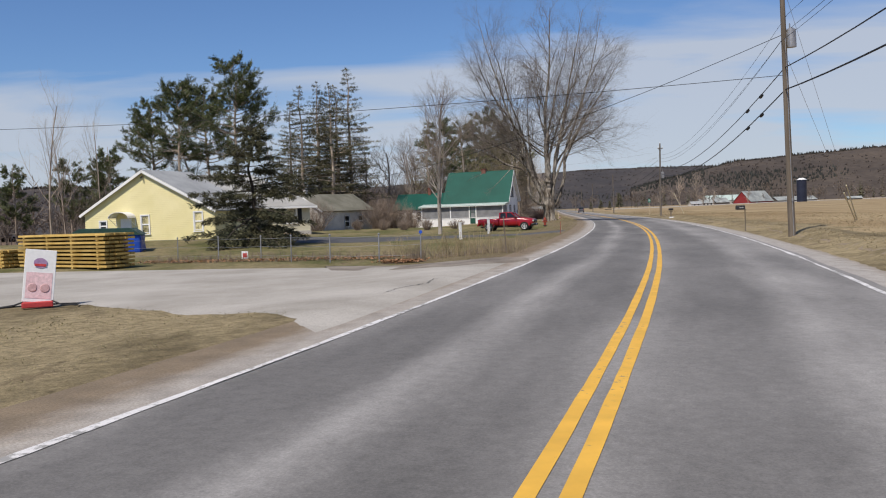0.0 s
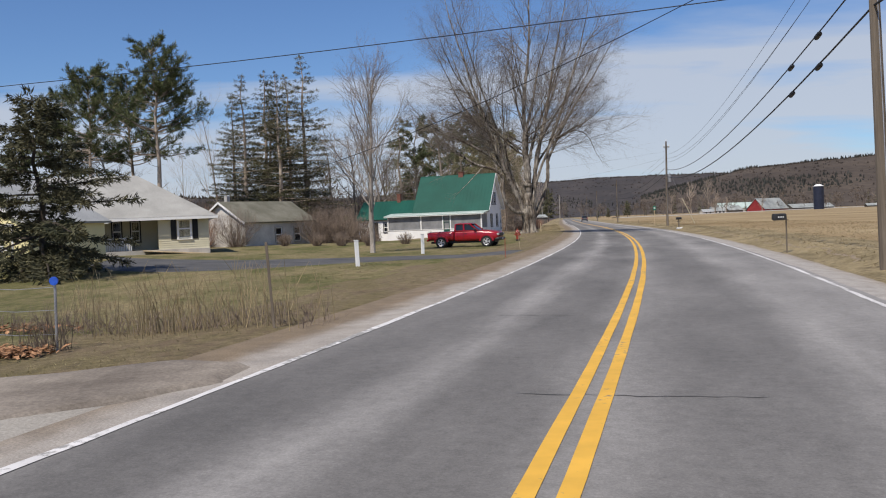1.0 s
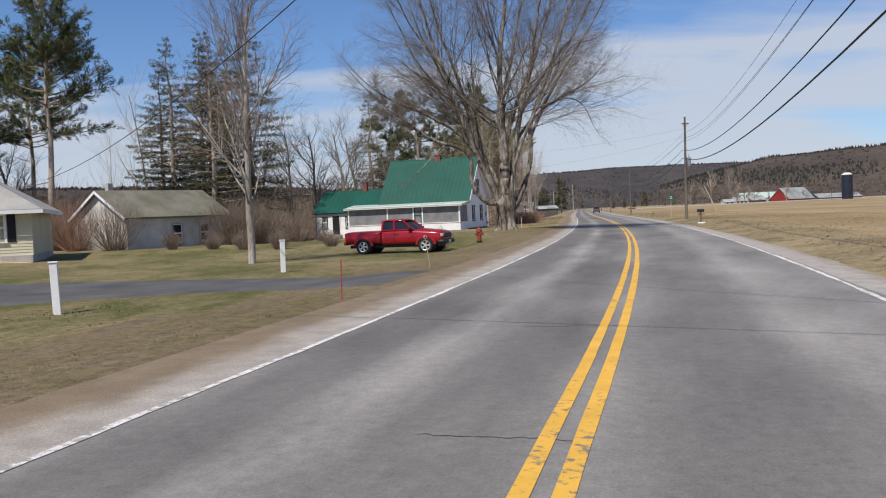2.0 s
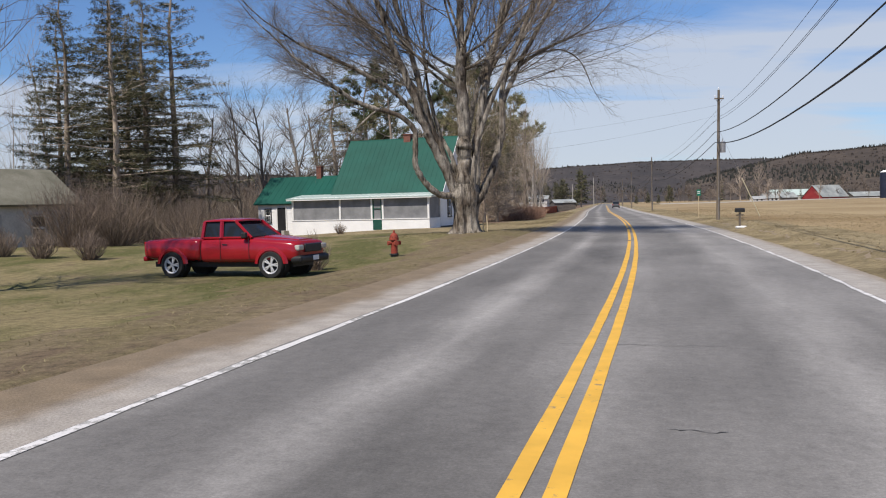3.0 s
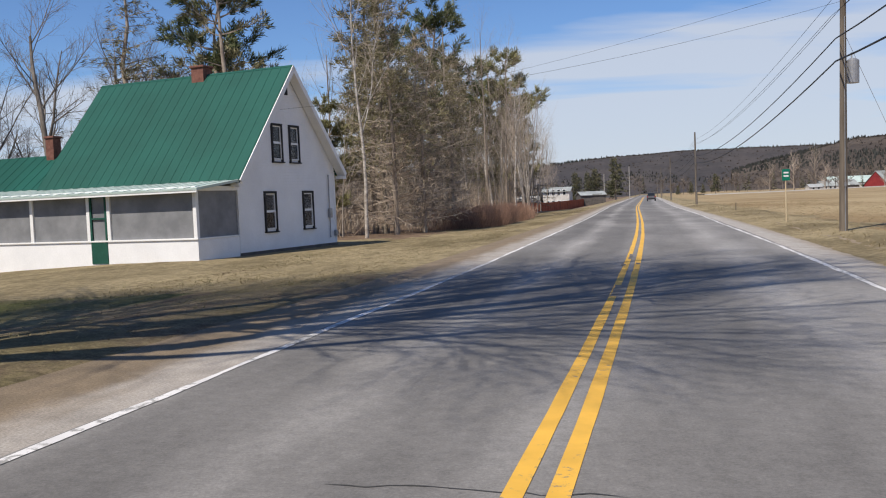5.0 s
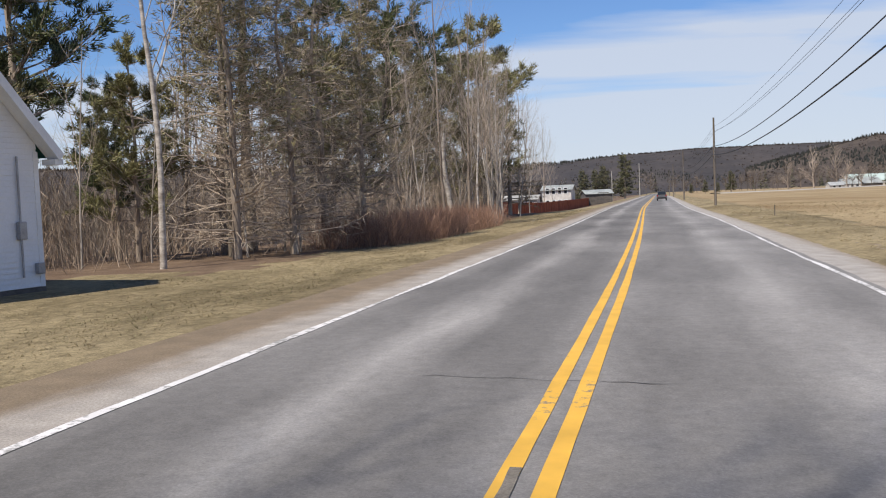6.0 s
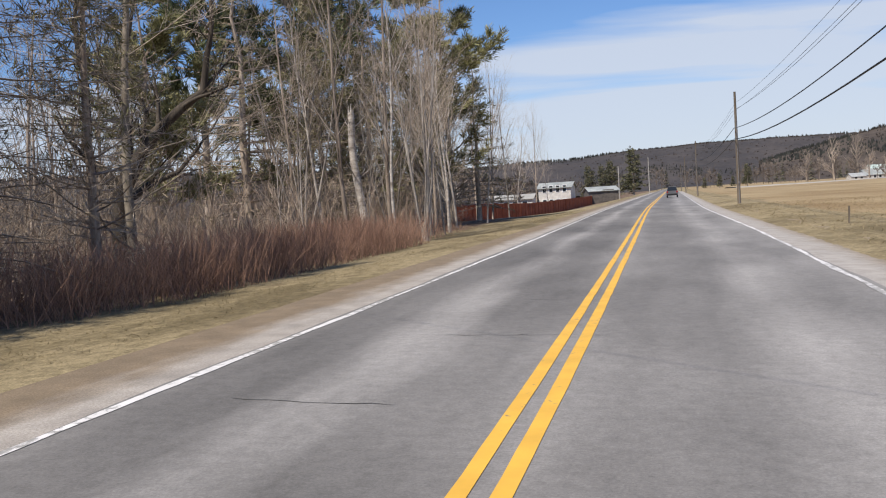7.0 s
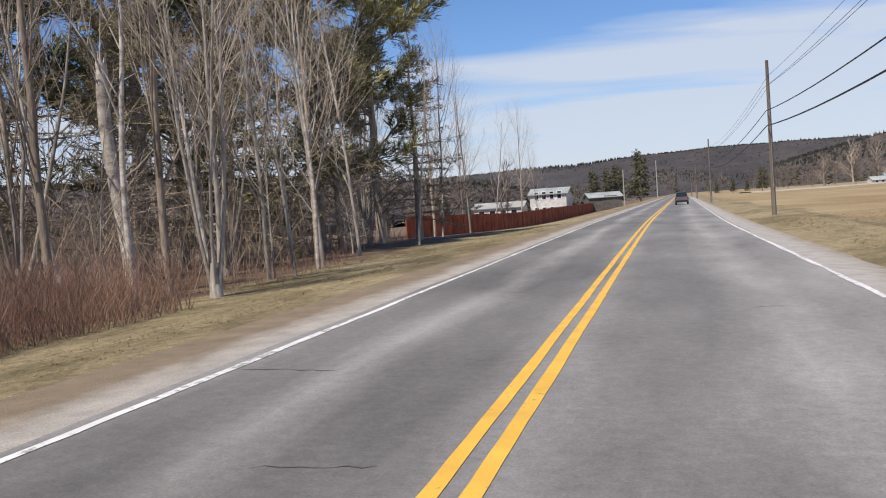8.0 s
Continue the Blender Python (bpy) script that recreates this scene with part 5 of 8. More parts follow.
def yellow_house():
    m = frame_at(-22.9, 51.55, -0.1, (0.93, -0.37))
    h = thing("yellow_house", m, "pale yellow clapboard house with white trim and grey roof", "house")
    A, B, D, E, R, P = -5.0, 5.7, 5.4, 2.5, 5.35, 0.15

    def narrowing(z):
        if z <= E:
            return A, B
        t = (z - E) / (R - E)
        return A + (P - A) * t, B + (P - B) * t

    bm = bmesh.new()
    prism(bm, [(A, 0.25), (B, 0.25), (B, E), (P, R), (A, E)], 0.2)
    box(bm, A, 0.2, 0.25, A + 0.2, D, E)
    box(bm, B - 0.2, 0.2, 0.25, B, D, E)
    prism(bm, [(A, 0.25), (B, 0.25), (B, E), (P, R), (A, E)], 0.2, Matrix.Translation((0, D - 0.2, 0)))
    part("wall", bm, M["yellow_siding"], h)
    bm = bmesh.new()
    box(bm, A + 0.05, 0.05, -0.4, B - 0.05, D - 0.05, 0.25)
    part("foundation", bm, M["concrete"], h)
    wins = [(-0.2, 1.05, 0.62, 1.2), (4.1, 1.15, 0.62, 1.2), (-3.7, 1.3, 0.55, 0.65)]
    bm = bmesh.new()
    clapboards(bm, A, B, 0.26, R - 0.1, narrowing, 0.13, 0.0, -1, [(x - 0.09, z - 0.09, x + w + 0.09, z + hh + 0.09) for x, z, w, hh in wins] + [(-2.0, 0.2, -1.0, 2.2)])
    part("clapboard", bm, M["yellow_siding"], h)
    bm = bmesh.new()
    clapboards(bm, 0, D, 0.26, E, None, 0.13)
    turn = Matrix(((0, -1, 0, B), (1, 0, 0, 0), (0, 0, 1, 0), (0, 0, 0, 1)))
    for v in bm.verts:
        v.co = turn @ v.co
    part("clapboard", bm, M["yellow_siding"], h)
    for x, z, w, hh in wins:
        window(h, Matrix.Translation((x, -0.03, z)), w, hh, M["white"])
    door = new("door")
    door.parent = h
    bm = bmesh.new()
    box(bm, -1.95, -0.04, 0.25, -1.05, 0.02, 2.1, bevel=0.01)
    part("door_leaf", bm, M["white"], door)
    bm = bmesh.new()
    for k in range(9):
        a0, a1 = math.pi * k / 9, math.pi * (k + 1) / 9
        p = [(-1.5 - 0.85 * math.cos(a), z) for a, z in ((a0, 2.15 + 0.42 * math.sin(a0)), (a1, 2.15 + 0.42 * math.sin(a1)))]
        roof_slab(bm, [(p[0][0], -0.9, p[0][1]), (p[1][0], -0.9, p[1][1]), (p[1][0], -0.02, p[1][1]), (p[0][0], -0.02, p[0][1])], 0.03)
    for s in (-2.3, -0.7):
        tube(bm, (s, -0.85, 2.17), (s, -0.05, 1.6), 0.02, sides=6)
        tube(bm, (s, -0.05, 1.6), (s, -0.05, 2.17), 0.02, sides=6)
    part("door_hood", bm, M["white"], h, "white scalloped metal door hood")
    bm = bmesh.new()
    o = 0.3
    fl, fr = (R - E) / (P - A), (R - E) / (B - P)
    roof_slab(bm, [(A - o, -0.25, E - o * fl + 0.12), (P, -0.25, R + 0.12), (P, D + 0.25, R + 0.12), (A - o, D + 0.25, E - o * fl + 0.12)])
    roof_slab(bm, [(B + o, -0.25, E - o * fr + 0.12), (P, -0.25, R + 0.12), (P, D + 0.25, R + 0.12), (B + o, D + 0.25, E - o * fr + 0.12)])
    part("roof", bm, M["grey_roof"], h, "grey shingle roof")
    bm = bmesh.new()
    roof_slab(bm, [(A - o, -0.29, E - o * fl + 0.1), (A - o, -0.255, E - o * fl + 0.1), (P, -0.255, R + 0.1), (P, -0.29, R + 0.1)], 0.18)
    roof_slab(bm, [(B + o, -0.29, E - o * fr + 0.1), (B + o, -0.255, E - o * fr + 0.1), (P, -0.255, R + 0.1), (P, -0.29, R + 0.1)], 0.18)
    part("rake_board", bm, M["white"], h)
    bm = bmesh.new()
    tube(bm, (0.1, -0.1, R - 0.35), (0.1, -0.3, R - 0.45), 0.06)
    part("gable_lamp", bm, M["dark_iron"], h)


def cream_house():
    """Low ranch house with a hipped pale roof, a recessed entry and a ramp. x runs right along its front, y back."""
    m = frame_at(-12.75, 67.35, 0.38, (0.96, 0.28))
    h = thing("ranch_house", m, "cream ranch house with black shutters and pale hipped roof", "house")
    E = 2.28
    bm = bmesh.new()
    box(bm, -3.3, 0.0, 0.1, 0.0, 0.2, E)
    box(bm, -0.2, 0.2, 0.1, 0.0, 9.0, E)
    box(bm, -3.3, 0.2, 0.1, -3.1, 2.0, E)
    box(bm, -6.9, 2.0, 0.1, -3.1, 2.2, E)
    box(bm, -17.0, -0.4, -0.2, -6.8, -0.2, E)
    box(bm, -7.0, -0.2, 0.1, -6.8, 2.2, E)
    box(bm, -17.0, 8.8, 0.1, -0.2, 9.0, E)
    box(bm, -17.0, -0.2, 0.1, -16.8, 8.8, E)
    part("wall", bm, M["cream_siding"], h)
    bm = bmesh.new()
    clapboards(bm, -3.3, 0, 0.1, E, None, 0.14, 0.0, -1, [(-2.5, 0.75, -0.7, 2.15)])
    clapboards(bm, -17.0, -6.8, 0.1, E, None, 0.14, -0.4)
    part("clapboard", bm, M["cream_siding"], h)
    window(h, Matrix.Translation((-2.0, -0.03, 0.85)), 0.8, 1.2, M["white"])
    for x in (-2.48, -1.08):
        bm = bmesh.new()
        box(bm, x, -0.055, 0.75, x + 0.36, -0.012, 2.12, bevel=0.006)
        for k in range(14):
            box(bm, x + 0.05, -0.07, 0.82 + k * 0.09, x + 0.31, -0.05, 0.87 + k * 0.09)
        part("shutter", bm, M["shutter"], h)
    for x in (-6.2, -5.0):
        window(h, Matrix.Translation((x, 1.97, 0.75)), 0.55, 1.3, M["shutter"])
    bm = bmesh.new()
    for k in range(17):
        box(bm, -6.75 + k * 0.105, 0.08, 0.12, -6.7 + k * 0.105, 0.12, 0.92)
    box(bm, -6.78, 0.06, 0.92, -4.95, 0.14, 0.98)
    part("porch_railing", bm, M["white"], h)
    # floor of the recess, its shade put into the same dark colour
    bm = bmesh.new()
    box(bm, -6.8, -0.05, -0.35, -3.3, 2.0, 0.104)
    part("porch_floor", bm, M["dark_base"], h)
    bm = bmesh.new()
    box(bm, -17.0, -0.36, -0.6, 0.0, 9.0, 0.1)
    part("foundation", bm, M["concrete"], h)
    for k in range(7):
        bm = bmesh.new()
        x = -4.3 + k * 0.62
        a, b = 0.12 - 0.055 * k, 0.12 - 0.055 * (k + 1)
        pts = [(x, -1.5, a), (x + 0.6, -1.5, b), (x + 0.6, -0.2, b), (x, -0.2, a)]
        roof_slab(bm, pts, 0.06)
        part("ramp_board", bm, M["new_wood"], h)
    bm = bmesh.new()
    o, S, D = 0.55, 5.0, 9.0
    x0, x1, y0, y1 = -17.5, o, -o, D + o
    mid, R = D / 2, 5.35
    bm.free()
    hips = [
        [(x1, y0, E), (x0, y0, E), (x0 + S, mid, R), (x1 - S, mid, R)],
        [(x1, y1, E), (x0, y1, E), (x0 + S, mid, R), (x1 - S, mid, R)],
        [(x1, y0, E), (x1, y1, E), (x1 - S, mid, R)],
        [(x0, y0, E), (x0, y1, E), (x0 + S, mid, R)],
    ]
    for pts in hips:
        bm = bmesh.new()
        roof_slab(bm, pts, 0.14)
        part("roof", bm, M["pale_roof"], h, "pale shingle hipped roof")
    bm = bmesh.new()
    roof_slab(bm, [(-6.4, -1.0, E - 0.12), (-17.5, -1.0, E - 0.12), (-17.5, 0.6, E + 0.46), (-6.4, 0.6, E + 0.46)], 0.1)
    part("front_roof", bm, M["pale_roof"], h)
    bm = bmesh.new()
    box(bm, x0, y0 - 0.03, E - 0.2, x1 + 0.03, y0, E - 0.02)
    box(bm, x1, y0, E - 0.2, x1 + 0.03, y1, E - 0.02)
    box(bm, -17.5, -1.03, E - 0.32, -6.37, -1.0, E - 0.14)
    part("fascia", bm, M["white"], h)


def old_garage():
    m = frame_at(-17.1, 84.4, -0.5, (0.6, 0.8))
    h = thing("old_outbuilding", m, "weathered grey gabled outbuilding with a mossy roof", "building")
    W, L, E, R = 5.6, 8.2, 2.75, 4.42
    rot = Matrix(((0, 1, 0, 0), (-1, 0, 0, 0), (0, 0, 1, 0), (0, 0, 0, 1)))
    bm = bmesh.new()
    prism(bm, [(0, -0.4), (W, -0.4), (W, E), (W / 2, R), (0, E)], 0.2, rot)
    prism(bm, [(0, -0.4), (W, -0.4), (W, E), (W / 2, R), (0, E)], 0.2, Matrix.Translation((L - 0.2, 0, 0)) @ rot)
    box(bm, 0.2, -W, -0.4, L - 0.2, -W + 0.2, E)
    box(bm, 0.2, -0.2, -0.4, L - 0.2, 0.0, E)
    part("wall", bm, M["stone_grey"], h)
    for x in (3.5, 5.8):
        window(h, Matrix.Translation((x, -W - 0.03, 0.95)), 0.75, 1.2, M["concrete"])
    bm = bmesh.new()
    f = (R - E) / (W / 2)
    for sgn, y in ((1, 0.3), (-1, -W - 0.3)):
        roof_slab(bm, [(-0.3, y, E - 0.3 * f + 0.12), (L + 0.3, y, E - 0.3 * f + 0.12), (L + 0.3, -W / 2, R + 0.12), (-0.3, -W / 2, R + 0.12)])
    part("roof", bm, M["moss_roof"], h, "mossy old shingle roof")
    bm = bmesh.new()
    for y in (0.3, -W - 0.3):
        roof_slab(bm, [(-0.34, y, E - 0.3 * f + 0.1), (-0.305, y, E - 0.3 * f + 0.1), (-0.305, -W / 2, R + 0.1), (-0.34, -W / 2, R + 0.1)], 0.16)
    part("rake_board", bm, M["white"], h)
    bm = bmesh.new()
    box(bm, 0.9, -W / 2 + 0.2, R - 0.5, 1.25, -W / 2 + 0.55, R + 0.6)
    part("chimney", bm, M["concrete"], h)


white_house()
yellow_house()
cream_house()
old_garage()


# roadside things
def utility_pole(x, y, h, label, arm=False, can=False, lean=0.0, r=0.15, mat="pole"):
    z = height(x, y)
    p = thing("utility_pole", pose(x, y, z, 0, lean, 0), label, "utility pole", "poles along the road")
    bm = bmesh.new()
    tube(bm, (0, 0, -0.4), (0, 0, h), r, r * 0.62, 14)
    part("post", bm, M[mat], p, smooth=False)
    if arm:
        bm = bmesh.new()
        box(bm, -0.36, -0.16, h - 0.75, 0.36, -0.06, h - 0.64, bevel=0.01)
        for s in (-0.28, 0.28):
            tube(bm, (s, -0.11, h - 0.7), (0, -0.11, h - 1.15), 0.015, sides=6)
        part("crossarm", bm, M["pole"], p)
        for s in (-0.31, 0.0, 0.31):
            bm = bmesh.new()
            zz = h - 0.64 if s else h
            tube(bm, (s, -0.11 if s else 0, zz), (s, -0.11 if s else 0, zz + 0.12), 0.03, sides=8)
            tube(bm, (s, -0.11 if s else 0, zz + 0.1), (s, -0.11 if s else 0, zz + 0.2), 0.06, 0.03, 10)
            part("insulator", bm, M["white"], p)
    if can:
        bm = bmesh.new()
        zc = can
        tube(bm, (0.34, 0, zc), (0.34, 0, zc + 0.8), 0.22, 0.22, 18)
        tube(bm, (0.34, 0, zc + 0.8), (0.34, 0, zc + 0.88), 0.22, 0.1, 18)
        tube(bm, (0.34, 0.1, zc + 0.86), (0.34, 0.1, zc + 1.1), 0.03, sides=8)
        box(bm, 0.08, -0.05, zc + 0.1, 0.2, 0.05, zc + 0.7)
        part("transformer", bm, M["iron"], p, "grey steel transformer can")
    bm = bmesh.new()
    box(bm, -0.03, -r - 0.05, 1.6, 0.03, -r * 0.8, 1.75)
    tube(bm, (0.0, -r - 0.02, -0.2), (0.0, -r * 0.72 - 0.02, h * 0.75), 0.015, sides=6)
    part("ground_wire", bm, M["iron"], p)
    return p


def wire(points, sags, radius, label, name="overhead_cable"):
    """A cable hung through the points, sagging in each span."""
    mb = Mesher()
    pts = []
    for (a, b), sag in zip(zip(points[:-1], points[1:]), sags):
        a, b = Vector(a), Vector(b)
        for k in range(18):
            t = k / 18
            pts.append(a.lerp(b, t) - Vector((0, 0, 4 * sag * t * (1 - t))))
    pts.append(Vector(points[-1]))
    mb.path(pts, [radius] * len(pts), 6)
    return tagged(new(name, mb.mesh(name, [M["wire"]], True)), label, "cable", "overhead cables")


POLES = [(-7.6, -48.0), (12.65, 27.6), (32.6, 113.5), (45.65, 192.5), (58.6, 271.0), (72.0, 350.0), (86.0, 430.0)]
utility_pole(*POLES[0], 11.5, "weathered wooden utility pole beside the road", r=0.17)
utility_pole(*POLES[1], 12.0, "weathered wooden utility pole with transformer and cables", True, 8.6, -1.2, 0.17)
utility_pole(*POLES[2], 10.2, "weathered wooden utility pole with a crossarm and transformer", True, 5.3, 0.8, 0.15)
utility_pole(*POLES[3], 8.8, "plain weathered wooden utility pole at the field edge", r=0.14)
for k in (4, 5, 6):
    utility_pole(*POLES[k], 9.0, "distant weathered wooden utility pole", r=0.14)


def run_of(zs, dx=0.0):
    return [(x + dx, y, height(x, y) + z) for (x, y), z in zip(POLES, zs)]


wire(run_of([7.4, 7.7, 6.9, 5.95, 5.95, 5.9, 5.9], -0.17), [1.2, 1.75, 1.1, 0.9, 0.8, 0.8], 0.024, "thick black telephone cable between poles")
wire(run_of([6.4, 6.7, 6.1, 5.1, 5.1, 5.05, 5.05], -0.17), [1.2, 1.75, 1.1, 0.9, 0.8, 0.8], 0.031, "thick black telephone cable between poles")
wire(run_of([8.6, 8.9, 7.7, 7.2, 7.2, 7.2, 7.2], -0.31), [1.0, 1.7, 0.8, 0.8, 0.8, 0.8], 0.009, "thin power line between poles")
wire(run_of([9.8, 10.1, 8.6, 7.9, 7.9, 7.9, 7.9], 0.0), [1.0, 1.7, 0.8, 0.8, 0.8, 0.8], 0.009, "thin power line between poles")
wire(run_of([9.2, 9.5, 8.1, 7.5, 7.5, 7.5, 7.5], 0.16), [1.0, 1.6, 0.9, 0.8, 0.8, 0.8], 0.010, "thin power line between poles")
wire([(12.6, 27.6, 7.3), (-52.0, 60.0, 9.6)], [0.7], 0.014, "service wire across the road from a pole")
wire([(12.6, 27.6, 9.2), (-13.0, 70.0, 4.2)], [1.2], 0.014, "service wire from a pole to a house")
wire([(32.6, 113.5, 8.2), (12.0, 114.5, 5.4)], [0.5], 0.005, "service wire from a pole to a house")
wire([(32.6, 113.5, 9.0), (4.0, 150.0, 9.0)], [0.8], 0.005, "service wire across the road from a pole")
# splice cases on the thick cables
for t, z in ((0.07, 0.0), (0.12, 0.0)):
    for zz in (7.7, 6.7):
        x, y = 12.48 + (32.43 - 12.48) * t, 27.6 + (113.5 - 27.6) * t
        zc = height(12.65, 27.6) + zz + ((6.9 if zz > 7 else 6.1) - zz) * t - 4 * 1.75 * t * (1 - t)
        bm = bmesh.new()
        tube(bm, (-0.05, -0.22, 0.02), (0.05, 0.22, -0.02), 0.085, 0.085, 10)
        tube(bm, (0.05, 0.22, -0.02), (0.08, 0.34, -0.03), 0.085, 0.03, 10)
        tube(bm, (-0.08, -0.34, 0.03), (-0.05, -0.22, 0.02), 0.03, 0.085, 10)
        sp = part("cable_splice", bm, M["wire"])
        sp.matrix_world = pose(x, y, zc - 0.06)
        tagged(sp, "black splice case on a telephone cable", "splice case", "splice cases")


def mailbox(x, y, turn, style=0, lift=0.0):
    b = thing("mailbox", pose(x, y, height(x, y), 0, 0, turn), "dark metal mailbox on a thin post by the road" if not style else "dark mailbox on a wooden post with pale stones below", "mailbox")
    bm = bmesh.new()
    if style:
        box(bm, -0.05, -0.05, -0.3, 0.05, 0.05, 0.92, bevel=0.008)
        box(bm, -0.22, -0.04, 0.72, 0.22, 0.04, 0.8, bevel=0.006)
    else:
        tube(bm, (0, 0, -0.3), (0, 0, 1.0 + lift), 0.03, 0.03, 10)
        box(bm, -0.52, -0.1, 0.9 + lift, 0.04, 0.1, 0.93 + lift)
    part("post", bm, M["pole"], b)
    ox = 0.0 if style else -0.31
    bm = bmesh.new()
    outline = [(-0.11, 0.0)] + [(-0.11 * math.cos(a), 0.14 + 0.1 * math.sin(a)) for a in [math.pi * k / 8 for k in range(9)]] + [(0.11, 0.0)]
    z0 = 0.93 + lift
    prism(bm, outline, 0.52, Matrix(((0, 1, 0, ox - 0.26), (1, 0, 0, 0), (0, 0, 1, z0), (0, 0, 0, 1))))
    part("box", bm, M["dark_iron"], b)
    bm = bmesh.new()
    box(bm, ox - 0.1, 0.112, z0 + 0.08, ox + 0.02, 0.12, z0 + 0.13)
    part("flag", bm, M["tail_red"], b)
    if style == 0:
        for k in range(4):
            bm = bmesh.new()
            box(bm, ox - 0.12 + k * 0.07, -0.114, z0 + 0.07, ox - 0.085 + k * 0.07, -0.11, z0 + 0.13)
            part("number_bar", bm, M["white"], b)
    return b


mailbox(15.3, 39.7, 12, lift=0.4)
mailbox(28.0, 94.2, 10, 1)
bm = bmesh.new()
for k in range(5):
    a = 2 * math.pi * k / 5
    made = bmesh.ops.create_icosphere(bm, subdivisions=2, radius=0.11, matrix=pose(0.22 * math.cos(a), 0.2 * math.sin(a), 0.06))["verts"]
    for v in made:
        v.co += v.co.normalized() * 0.03 * noise.noise(v.co * 7 + Vector((k, 0, 0)))
        v.co.z *= 0.8
st = part("stones", bm, M["white"])
st.matrix_world = pose(28.0, 94.0, height(28.0, 94.0))
tagged(st, "pale painted stones round a mailbox post", "stones", kind="stuff")


def fire_hydrant(x, y):
    h = thing("fire_hydrant", pose(x, y, height(x, y), 0, 0, 25) @ Matrix.Diagonal((1.2, 1.2, 1.25, 1)), "faded red fire hydrant standing on the verge", "fire hydrant")
    bm = bmesh.new()
    tube(bm, (0, 0, 0.05), (0, 0, 0.5), 0.1, 0.095, 20)
    tube(bm, (0, 0, 0.46), (0, 0, 0.53), 0.14, 0.14, 20)
    part("barrel", bm, M["hydrant"], h, smooth=False)
    bm = bmesh.new()
    tube(bm, (0, 0, -0.1), (0, 0, 0.09), 0.115, 0.112, 20)
    tube(bm, (0, 0, 0.05), (0, 0, 0.08), 0.145, 0.145, 20)
    part("base", bm, M["dark_iron"], h, "dark iron base")
    bm = bmesh.new()
    tube(bm, (0, 0, 0.53), (0, 0, 0.6), 0.125, 0.11, 20)
    tube(bm, (0, 0, 0.6), (0, 0, 0.66), 0.11, 0.05, 20)
    tube(bm, (0, 0, 0.66), (0, 0, 0.73), 0.035, 0.035, 5)
    part("bonnet", bm, M["hydrant"], h)
    for d, r in (((1, 0), 0.06), ((-1, 0), 0.06), ((0, -1), 0.075)):
        bm = bmesh.new()
        tube(bm, (d[0] * 0.08, d[1] * 0.08, 0.38), (d[0] * 0.17, d[1] * 0.17, 0.38), r * 0.85, r * 0.85, 14)
        tube(bm, (d[0] * 0.15, d[1] * 0.15, 0.38), (d[0] * 0.2, d[1] * 0.2, 0.38), r, r, 6)
        part("outlet_cap", bm, M["hydrant"], h)
    for k in range(8):
        a = 2 * math.pi * k / 8
        bm = bmesh.new()
        tube(bm, (0.125 * math.cos(a), 0.125 * math.sin(a), 0.44), (0.125 * math.cos(a), 0.125 * math.sin(a), 0.56), 0.012, sides=6)
        part("bolt", bm, M["dark_iron"], h)


fire_hydrant(9.1, 73.3)


def white_post(x, y, lean):
    p = thing("driveway_post", pose(x, y, height(x, y), 0, lean, 15), "square white painted wooden post beside the driveway", "post", "posts by the driveway")
    bm = bmesh.new()
    box(bm, -0.075, -0.075, -0.3, 0.075, 0.075, 1.02, bevel=0.01)
    part("shaft", bm, M["white"], p)
    bm = bmesh.new()
    box(bm, -0.09, -0.09, 1.02, 0.09, 0.09, 1.05, bevel=0.008)
    part("cap", bm, M["white"], p)


white_post(-1.52, 41.62, -1.5)
white_post(1.38, 52.52, 0.5)


def stake(x, y, h, lean, label, mat, r=0.022, name="stake"):
    p = thing(name, pose(x, y, height(x, y), lean * 0.5, lean, 0), label, "stake", "thin stakes")
    bm = bmesh.new()
    box(bm, -r, -r * 0.6, -0.2, r, r * 0.6, h, bevel=0.004)
    part("shaft", bm, mat, p)
    return p


stake(-1.71, 18.7, 1.3, -3, "weathered grey wooden stake in the verge grass", M["pole"], 0.02)
stake(12.83, 87.22, 0.85, 2, "thin pale stake beside the maple", M["new_wood"])
stake(13.04, 87.03, 0.8, -2, "thin pale stake beside the maple", M["new_wood"])
stake(12.75, 88.1, 1.75, -13, "dark leaning pole beside the maple", M["dark_iron"], 0.03)
stake(4.3, 40.2, 0.75, 1, "thin orange-tipped driveway marker", M["hydrant"], 0.012)


def reflector(x, y):
    """Drive marker: a thin pale rod with a round red reflector."""
    p = thing("drive_marker", pose(x, y, height(x, y), 0, -7, 15), "thin pale rod topped by a round red reflector", "marker")
    bm = bmesh.new()
    tube(bm, (0, 0, -0.2), (0, 0, 0.84), 0.009, sides=8)
    part("rod", bm, M["new_wood"], p)
    bm = bmesh.new()
    tube(bm, (0, -0.012, 0.88), (0, 0.012, 0.88), 0.05, 0.05, 24)
    part("rim", bm, M["white"], p, "white reflector rim")
    bm = bmesh.new()
    tube(bm, (0, -0.02, 0.88), (0, 0.02, 0.88), 0.04, 0.04, 24)
    part("lens", bm, M["tail_red"], p, "red reflector lens")


reflector(6.06, 49.0)
stake(39.3, 152.0, 0.6, 1, "thin brown field stake", M["pole"], 0.03)


